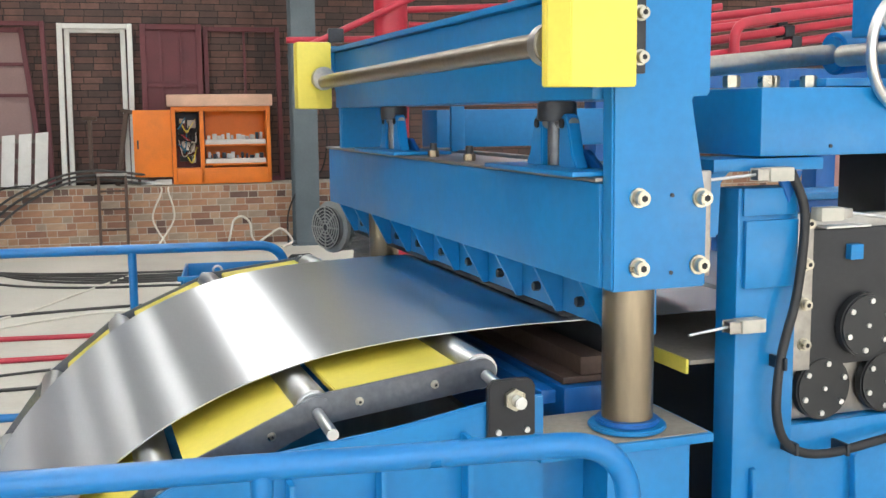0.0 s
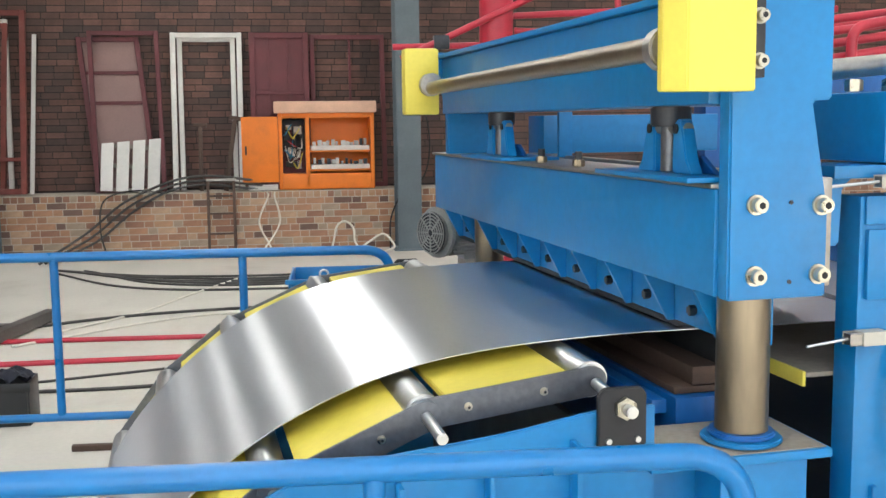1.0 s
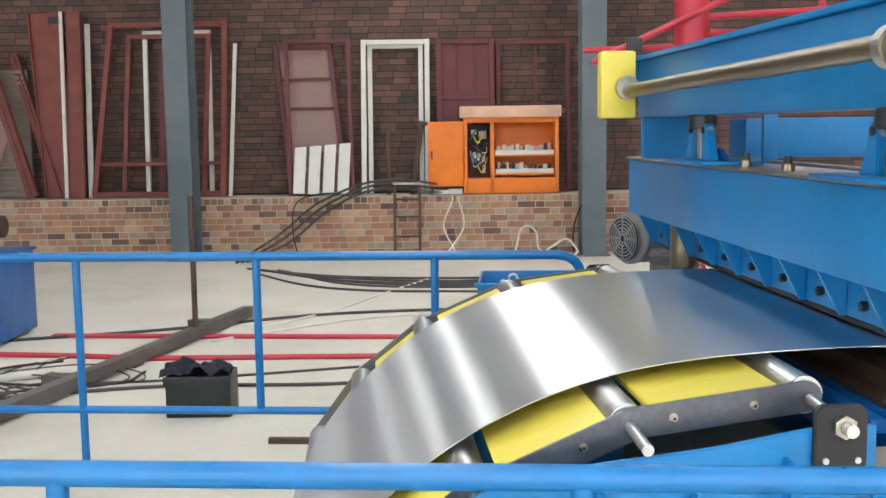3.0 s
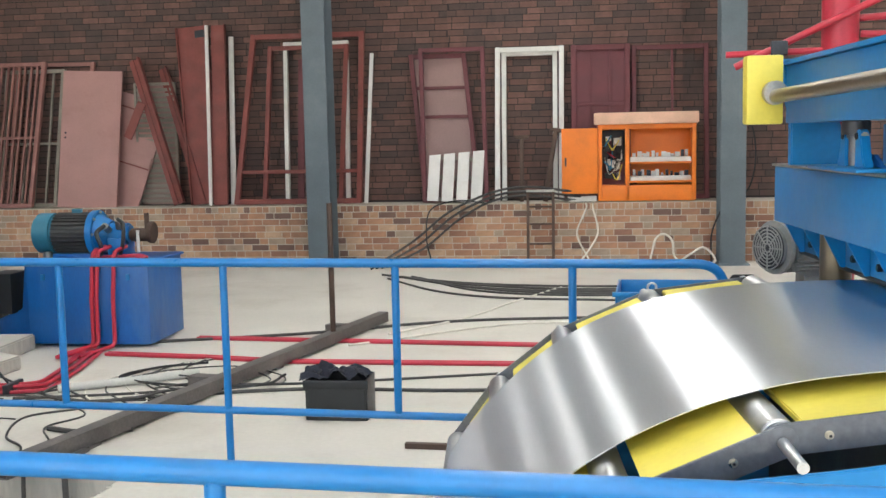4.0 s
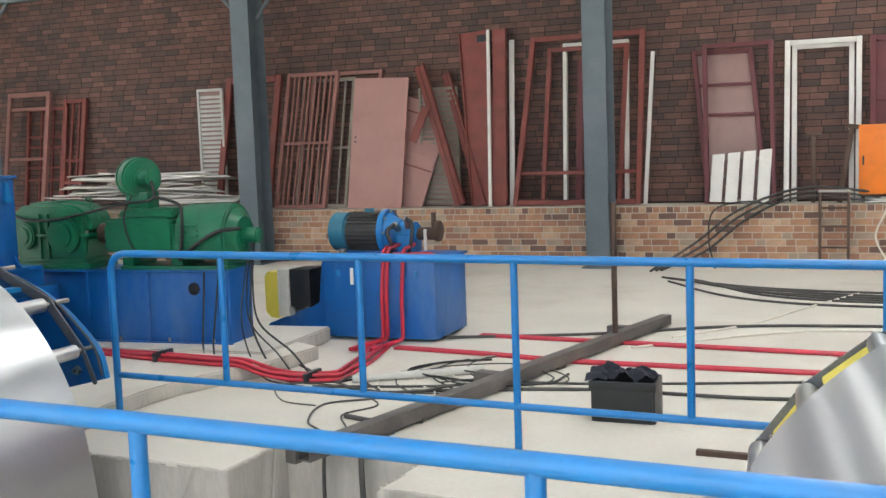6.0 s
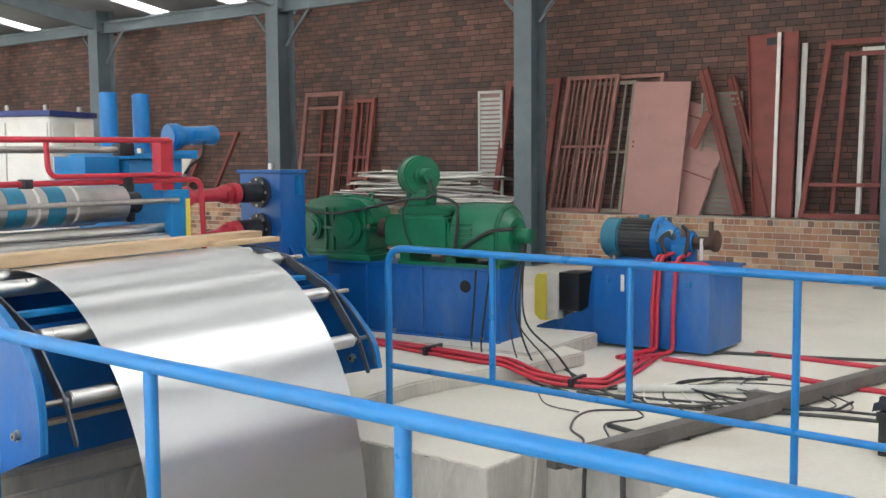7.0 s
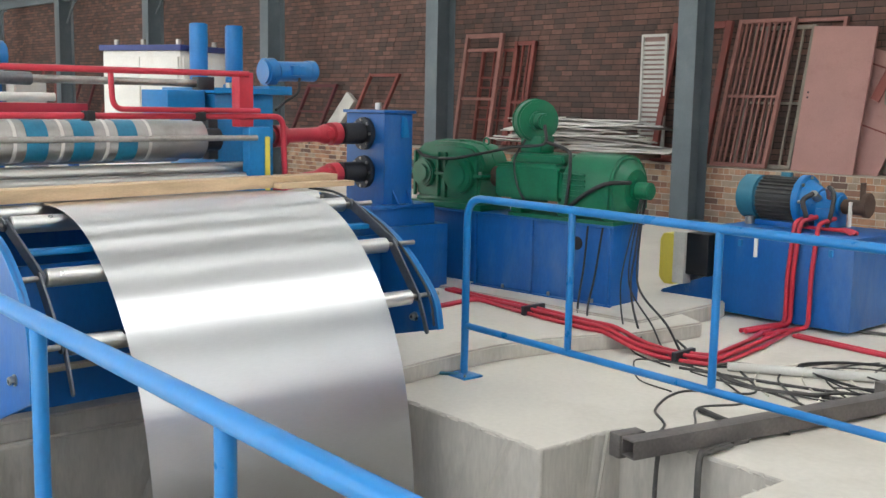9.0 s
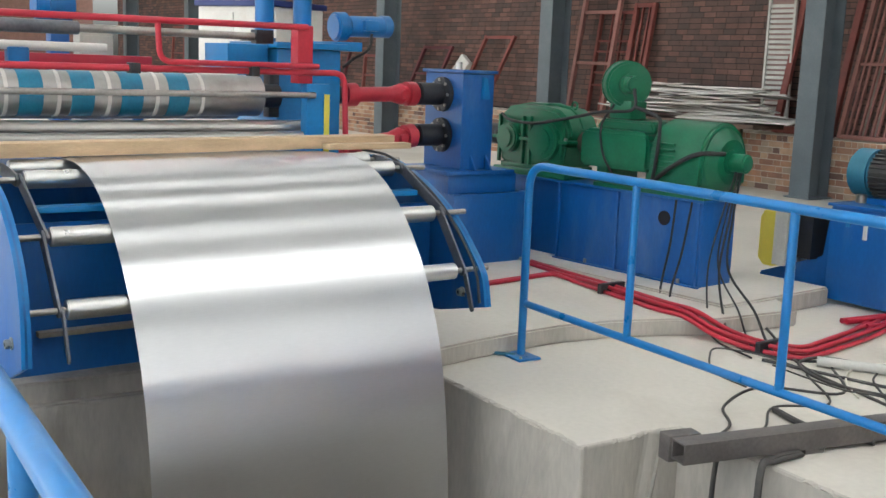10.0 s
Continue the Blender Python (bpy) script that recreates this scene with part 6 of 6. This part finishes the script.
def build_pipe_stand():
    p = thing("pipe_stand", HERE, (1.1, 8.0, 0), "red accumulator column with red hydraulic pipes", "pipework")
    part("column", rod((1.08, 8.0, 0.02), (1.08, 8.0, 3.0), 0.11, seg=32), RED, p)
    part("collar", rod((1.08, 8.0, 2.02), (1.08, 8.0, 2.10), 0.15, seg=32, bevel=0.008), RED, p)
    part("base", box(0.85, 1.31, 7.77, 8.23, 0.0, 0.02, 0.003), RED, p)
    part("pipe", tube([(0.45, 7.9, 2.02), (1.5, 7.86, 2.5)], 0.022), RED, p)
    part("pipe", tube([(0.4, 7.95, 2.1), (0.97, 7.95, 2.11)], 0.02), RED, p)
    part("pipe", tube(smooth_path([(1.19, 7.95, 2.2), (1.9, 7.9, 2.16), (3.2, 7.6, 2.3)], 0.1), 0.022), RED, p)
    part("pipe", tube(smooth_path([(1.19, 8.0, 2.3), (2.2, 8.0, 2.34), (3.6, 7.8, 2.5)], 0.1), 0.022), RED, p)
    part("pipe", tube(smooth_path([(1.9, 8.1, 2.6), (1.9, 8.0, 2.2), (2.4, 8.0, 2.1), (4.0, 7.8, 2.3)], 0.1), 0.022), RED, p)
    part("clamp", box(0.66, 0.76, 7.86, 7.95, 2.08, 2.17, 0.01), DARKSTEEL, p)


build_pipe_stand()


def build_pipe_rack():
    p = thing("pipe_rack", PRESS, (1.2, 2.6, 0), "red hydraulic pipes on a blue frame behind the stand", "pipework")
    part("frame_leg", box(1.3, 1.42, 2.5, 2.62, 0.0, 1.738, 0.004), DEEPBLUE, p)
    part("frame_leg", box(2.6, 2.72, 2.5, 2.62, 0.0, 1.738, 0.004), DEEPBLUE, p)
    part("frame_bar", box(0.9, 3.2, 2.48, 2.64, 1.74, 1.84, 0.004), DEEPBLUE, p)
    for k, z in enumerate((1.73, 1.79, 1.84, 1.89)):
        part("pipe", tube([(0.7, 2.5 + 0.06 * k, z + 0.02 * k), (3.2, 2.45 + 0.06 * k, z + 0.35)], 0.022), RED, p)
        part("pipe_clip", box(2.38, 2.44, 2.44 + 0.06 * k, 2.52 + 0.06 * k, z + 0.21, z + 0.27, 0.006), DARKSTEEL, p)
    part("pipe", tube(smooth_path([(2.02, 2.42, 1.84), (2.02, 2.42, 2.05), (2.2, 2.42, 2.08), (3.2, 2.4, 2.2)], 0.08), 0.026), RED, p)


build_pipe_rack()


def build_trough():
    t = thing("blue_trough", HERE, (0.02, 6.75, 0), "blue steel trough with lifting rings behind the rail", "trough")
    part("front", box(-0.22, 0.5, 6.5, 6.515, 0.62, 0.82, 0.003), BLUE, t)
    part("back", box(-0.22, 0.5, 7.0, 7.015, 0.62, 0.82, 0.003), BLUE, t)
    part("end", box(-0.235, -0.222, 6.5, 7.015, 0.62, 0.82, 0.003), BLUE, t)
    part("end", box(0.502, 0.515, 6.5, 7.015, 0.62, 0.82, 0.003), BLUE, t)
    part("floor_plate", box(-0.22, 0.5, 6.517, 6.998, 0.62, 0.635, 0.002), DEEPBLUE, t)
    part("rim", box(-0.25, 0.53, 6.48, 6.498, 0.80, 0.825, 0.003), BLUE, t)
    for x in (-0.2, 0.45):
        for y in (6.53, 6.95):
            part("leg", box(x - 0.03, x + 0.03, y - 0.02, y + 0.04, 0.0, 0.618, 0.003), BLUE, t)
    for x in (-0.05, 0.35):
        part("lifting_ring", tube([(x + 0.022 * math.cos(k * math.tau / 16), 6.49, 0.85 + 0.022 * math.sin(k * math.tau / 16)) for k in range(17)], 0.006, 8), CHROME, t, "bright lifting ring")


build_trough()

# ---- far left ----


def build_white_cabinet():
    F = LINE @ pose(-5.62, 2.6, 0, 0, 0, 23)
    c = thing("white_cabinet", F, (-0.5, 0.4, 0.0), "large white electrical cabinet with a navy blue top", "cabinet")
    part("body", box(-1.0, 0.0, 0.0, 0.8, 0.0, 2.04, 0.01), WHITE, c)
    part("top", box(-1.03, 0.03, -0.03, 0.83, 2.042, 2.10, 0.006), material("navy_paint", (0.015, 0.03, 0.16), 0.45), c, "navy blue top")
    for k in range(2):
        part("door", box(0.002, 0.02, 0.03 + k * 0.38, 0.39 + k * 0.38, 0.1, 1.98, 0.004), WHITE, c)
    for k in range(2):
        part("side_door", box(-0.98 + k * 0.49, -0.51 + k * 0.49, -0.02, -0.002, 0.1, 1.98, 0.004), WHITE, c)
    for x, y in ((-0.1, 0.1), (-0.1, 0.7), (-0.55, 0.1), (-0.9, 0.1)):
        part("lifting_eye", rod((x, y, 2.10), (x, y, 2.16), 0.028, seg=14), STEEL, c)
    part("lock", box(-0.55, -0.5, -0.035, -0.021, 1.05, 1.16, 0.002), BLACKPLASTIC, c, "black door lock")
    part("label_plate", box(-0.4, -0.1, -0.026, -0.021, 1.7, 1.73, 0.001), DARKSTEEL, c, "row of small dark marks")

build_white_cabinet()


def build_sheet_pile():
    rnd = random.Random(21)
    t = thing("sheet_pile", WALL, (-12.6, -0.2, 0), "untidy pile of pale metal sheets and battens on trestles", "metal sheets")
    for x in (-13.6, -11.6):
        for y in (-0.45, 0.1):
            part("trestle_leg", bar((x, y, 0), (x, y, 0.84), 0.07, 0.07), RUST, t)
    part("trestle_top", box(-14.0, -10.9, -0.5, 0.14, 0.84, 0.9, 0.004), RUST, t)
    z = 0.905
    for k in range(26):
        L = rnd.uniform(1.2, 2.7)
        x = rnd.uniform(-13.9, -10.95 - L * 0.75)
        a = rnd.uniform(-7, 7)
        m = Matrix.Translation((x + L / 2, -0.18 + rnd.uniform(-0.14, 0.14), z + 0.012)) @ Matrix.Rotation(radians(a), 4, "Z") @ Matrix.Rotation(radians(rnd.uniform(-3.4, 3.4)), 4, "Y") @ Matrix.Rotation(radians(rnd.uniform(-12, 12)), 4, "X")
        part("sheet", box(-L / 2, L / 2, -rnd.uniform(0.05, 0.22), rnd.uniform(0.05, 0.22), -0.009, 0.009, 0.002, m=m), rnd.choice([WHITE, WHITE, WHITE, GREYWHITE, STEEL]), t)
        z += 0.018


build_sheet_pile()
leaning_frame("window_frame", -18.7, -17.8, 2.1, "red oxide frame leaning by the wall", OXIDE, 0.06, 0.3, 0.5, base_d=0.35)
leaning_leaf("rolled_sheet", -19.5, -19.2, 1.95, 0.12, "rolled galvanised sheet leaning at a slant", GREYWHITE, shift=0.8, base_d=0.3, category="metal sheet")
for k, (s, top, sh) in enumerate(((-20.3, 1.9, 0.4), (-22.0, 1.7, -0.3), (-24.0, 2.0, 0.2), (-25.3, 1.8, 0.5), (-27.5, 2.3, -0.2), (-29.6, 2.2, 0.6), (-31.5, 2.0, 0.3), (-33.5, 2.4, -0.4))):
    leaning_frame("scrap_frame", s - 0.5, s + 0.5, top, "rusty red frame leaning against the wall", OXIDE if k % 2 else MAROON, 0.06, 0.25, sh, rails=(0.5,))

single("pink_panel", box(7.5, 8.9, 0.06, 0.1, 0.0, 1.75, 0.004), PINK, WALL, "pink primed steel panel standing against the ledge", "steel sheet")

# ---- clutter by the ledge ----


def wall_cable(pts, r, mat, label):
    single("cable", tube(spline(pts, 8), r, 8), mat, WALL, label, "cable")


for k in range(3):
    o = 0.055 * k
    wall_cable([(-4.3 - o, -0.5 - o, 0.02), (-3.85 - o, 0.02, 0.2 + o), (-3.4 - o, 0.12, 0.56 + o), (-2.95, 0.18, 0.80 + o), (-2.5, 0.2, 0.86 + o), (-2.0, 0.25, 0.80 + o), (-1.7, 0.4, 0.755 + o)], 0.016, CABLE, "dark hose hanging over the brick ledge")
wall_cable([(-1.80, 0.3, 0.75), (-1.76, 0.12, 0.70), (-1.88, 0.1, 0.38), (-1.76, 0.05, 0.1), (-1.7, -0.3, 0.012)], 0.012, WIREWHITE, "white cable hanging down the ledge")
wall_cable([(-1.66, 0.3, 0.75), (-1.68, 0.12, 0.70), (-1.62, 0.1, 0.38), (-1.78, 0.04, 0.1), (-1.9, -0.3, 0.012)], 0.012, WIREWHITE, "white cable hanging down the ledge")
wall_cable([(-1.0, -0.2, 0.012), (-0.95, 0.05, 0.12), (-0.9, 0.1, 0.3), (-0.8, 0.1, 0.36), (-0.7, 0.08, 0.28), (-0.68, 0.0, 0.1), (-0.6, -0.3, 0.012)], 0.014, WIREWHITE, "white cable loop by the ledge")
wall_cable([(-0.7, -0.3, 0.012), (-0.5, -0.1, 0.12), (-0.32, -0.05, 0.2), (-0.2, -0.2, 0.06), (-0.35, -0.4, 0.012)], 0.014, WIREWHITE, "white cable loop by the column")
wall_cable([(-0.13, 0.5, 2.4), (-0.05, 0.3, 1.95), (0.2, -0.14, 1.75), (0.28, -0.1, 1.3), (0.22, 0.1, 0.9), (0.0, 0.15, 0.78), (-0.2, 0.12, 0.4), (-0.24, -0.1, 0.02)], 0.01, BLACK, "thin dark cable hanging by the column")
wall_cable([(-3.0, 0.3, 0.75), (-3.4, 0.25, 0.80), (-3.75, 0.1, 0.7), (-3.8, 0.0, 0.35), (-3.7, -0.2, 0.012)], 0.01, BLACK, "thin grey cable hanging down the ledge")


def build_ladder():
    l = thing("iron_ladder", WALL, (-2.34, 0.1, 0), "short rusty iron ladder against the brick ledge", "ladder")
    for x in (-2.5, -2.18):
        part("stile", bar((x, 0.02, 0), (x, 0.14, 0.92), 0.035, 0.03), RUST, l)
    for z in (0.25, 0.5, 0.72):
        part("rung", bar((-2.482, 0.02 + 0.13 * z, z), (-2.198, 0.02 + 0.13 * z, z), 0.025, 0.02), RUST, l)
    part("top_rung", bar((-2.52, 0.14, 0.92), (-2.16, 0.14, 0.92), 0.03, 0.06), STEEL, l)


build_ladder()
o, m, L = leaning_leaf("iron_trestle", -2.62, -2.57, 1.58, 0.05, "dark iron trestle leg standing on the ledge", RUST, lean=0.1, base_d=0.42, category="trestle")
part("head", box(-0.06, 0.11, 0, 0.05, L, L + 0.05, 0.004, m=m), RUST, o)
o, m, L = leaning_leaf("iron_trestle", -2.32, -2.26, 1.68, 0.05, "dark iron trestle leg leaning in the frame", RUST, lean=0.1, shift=0.14, base_d=0.42, category="trestle")
part("head", box(-0.04, 0.12, 0, 0.05, L, L + 0.05, 0.004, m=m), RUST, o)
for k in range(3):
    single("pale_slat", box(-2.0, -1.63, 0.25 + 0.03 * k, 0.33 + 0.03 * k, PTOP + 0.022 * k, PTOP + 0.02 + 0.022 * k, 0.003), WHITE, WALL, "pale wooden slat lying on the ledge", "slat")

# ---- more clutter on the floor ----
single("steel_bar", box(-1.33, -0.98, 6.36, 6.40, 0.0, 0.03, 0.003, m=None), RUST, HERE, "short dark steel bar on the floor", "steel bar")
rnd2 = random.Random(33)
for k in range(7):
    x, y = -3.55 + rnd2.uniform(-0.45, 0.6), 7.25 + rnd2.uniform(-0.45, 0.75)
    a0, r0, turns = rnd2.uniform(0, 6.3), rnd2.uniform(0.16, 0.5), rnd2.uniform(1.2, 4.4)
    pts = []
    for q in range(6):
        a = a0 + turns * q / 5
        rr = r0 * rnd2.uniform(0.75, 1.25)
        pts.append((x + rr * math.cos(a) * 1.3, y + rr * math.sin(a) * 0.75, 0.012 + rnd2.uniform(0, 0.03)))
    single("cable", tube(spline(pts, 8), rnd2.choice([0.005, 0.006, 0.009]), 8), rnd2.choice([BLACK, CABLE, CABLE, CABLE]), HERE, "thin dark cable tangled on the floor", "cable", "tangled cables")
for pts, r in (([(-3.9, 7.4), (-3.5, 7.0), (-3.75, 6.7), (-3.62, 6.3), (-3.4, 6.1), (-3.28, 5.8)], 0.007), ([(-3.8, 7.1), (-3.42, 6.8), (-3.5, 6.5), (-3.3, 6.2), (-3.24, 5.85)], 0.006), ([(-4.6, 7.7), (-3.9, 7.2), (-3.2, 7.0), (-3.0, 6.7)], 0.008), ([(-4.1, 7.1), (-3.3, 7.35), (-2.9, 7.6), (-2.2, 7.75), (-0.9, 8.2)], 0.009), ([(-3.45, 6.45), (-3.2, 6.4), (-2.95, 6.5)], 0.016)):
    single("cable", tube(spline([(x, y, r) for x, y in pts], 8), r, 8), CABLE, HERE, "dark cable lying on the floor", "cable")
for x, d, r in ((-3.22, 0.0, 0.011), (-3.02, 0.06, 0.016), (-3.0, 0.02, 0.01)):
    single("cable", tube(spline([(x, 6.1, 0.012), (x + 0.01, 5.93, 0.015), (x + d * 0.5, 5.84, -0.03), (x + d, 5.82, -0.5), (x + d * 2.5, 5.8, -1.4)], 8), r, 8), CABLE, HERE, "dark cable hanging down into the pit", "cable")
for k in range(6):
    a0 = 0.5 * k
    pts = [(-3.55 + 0.08 * k + 0.22 * math.cos(a0 + q * 0.9), 8.35 - 0.22 * q + 0.1 * math.sin(a0 + q), 0.008) for q in range(7)]
    single("cable", tube(spline(pts, 8), 0.006, 8), CABLE if k % 2 else WIREWHITE, HERE, "thin cable trailing from the tank across the floor", "cable", "trailing cables")
single("floor_conduit", tube([(-3.9, 7.3, 0.03), (-3.15, 7.85, 0.03)], 0.028, 12), GREYWHITE, HERE, "pale conduit pipe on the floor", "pipe")
single("cable", tube(spline([(-1.0, 12.3, 0.01), (-1.4, 11.2, 0.01), (-1.7, 10.3, 0.01), (-2.2, 9.5, 0.01)], 8), 0.01, 8), WIREWHITE, HERE, "white cable lying on the floor", "cable")
single("cable", tube(spline([(-0.4, 10.2, 0.01), (-1.3, 10.0, 0.01), (-2.4, 9.0, 0.01)], 8), 0.01, 8), WIREWHITE, HERE, "white cable lying on the floor", "cable")
single("cable", tube(spline([(-4.75, 5.9, 0.01), (-5.0, 5.6, 0.03), (-5.1, 5.4, 0.10), (-4.98, 5.2, 0.05)], 8), 0.01, 8), TEAL, HERE, "thin blue cable by the pit edge", "cable")

# ---- bricks, last ----
places = brick_boxes(-40, 14, PTOP + 0.01, 5.1, FACE)
# a shallow bay stands proud between two piers
stepped = []
for a, b, z, y in places:
    for lo, hi, out in ((-99, BAY[0], 0), (BAY[0], BAY[1], 0.045), (BAY[1], 99, 0)):
        p, q = max(a, lo), min(b, hi)
        if q - p > 0.02:
            stepped.append((p, q, z, y - out))
joined = joined_bricks("bricks", stepped, wall_ob)
joined.location = (13, -FACE - 0.15, 0)
tagged(joined, kind="stuff")
low = brick_boxes(-40, 14, 0.0, PTOP - 0.02 - COURSE, PLINTH, seed=8, bond=True)
row = int(round((PTOP - 0.02 - COURSE) / COURSE)) * COURSE
low += brick_boxes(-40, 14, row, row + COURSE, PLINTH, seed=9, length=0.078)
near_low = [q for q in low if -5.1 < q[0] < -0.1][:300]
taken = set(near_low)
joined = joined_bricks("bricks", [q for q in low if q not in taken], plinth_ob)
joined.location = (13, -(PLINTH + FACE - 0.004) / 2, 0)
tagged(joined, kind="stuff")
joined.data.materials.append(BRICK)
wall_ob.children[0].data.materials.append(BRICKDARK)
shared = {}
for a, b, z, y in near_low:
    key = round(b - a, 3)
    if key not in shared:
        bm = box(0, b - a, 0, 0.03, 0, COURSE - 0.011, 0)
        shared[key] = finish(bm, BRICK, False)
    ob = new("brick", shared[key])
    ob.parent = plinth_ob
    ob.location = (a + 13, y - (PLINTH + FACE - 0.004) / 2, z)
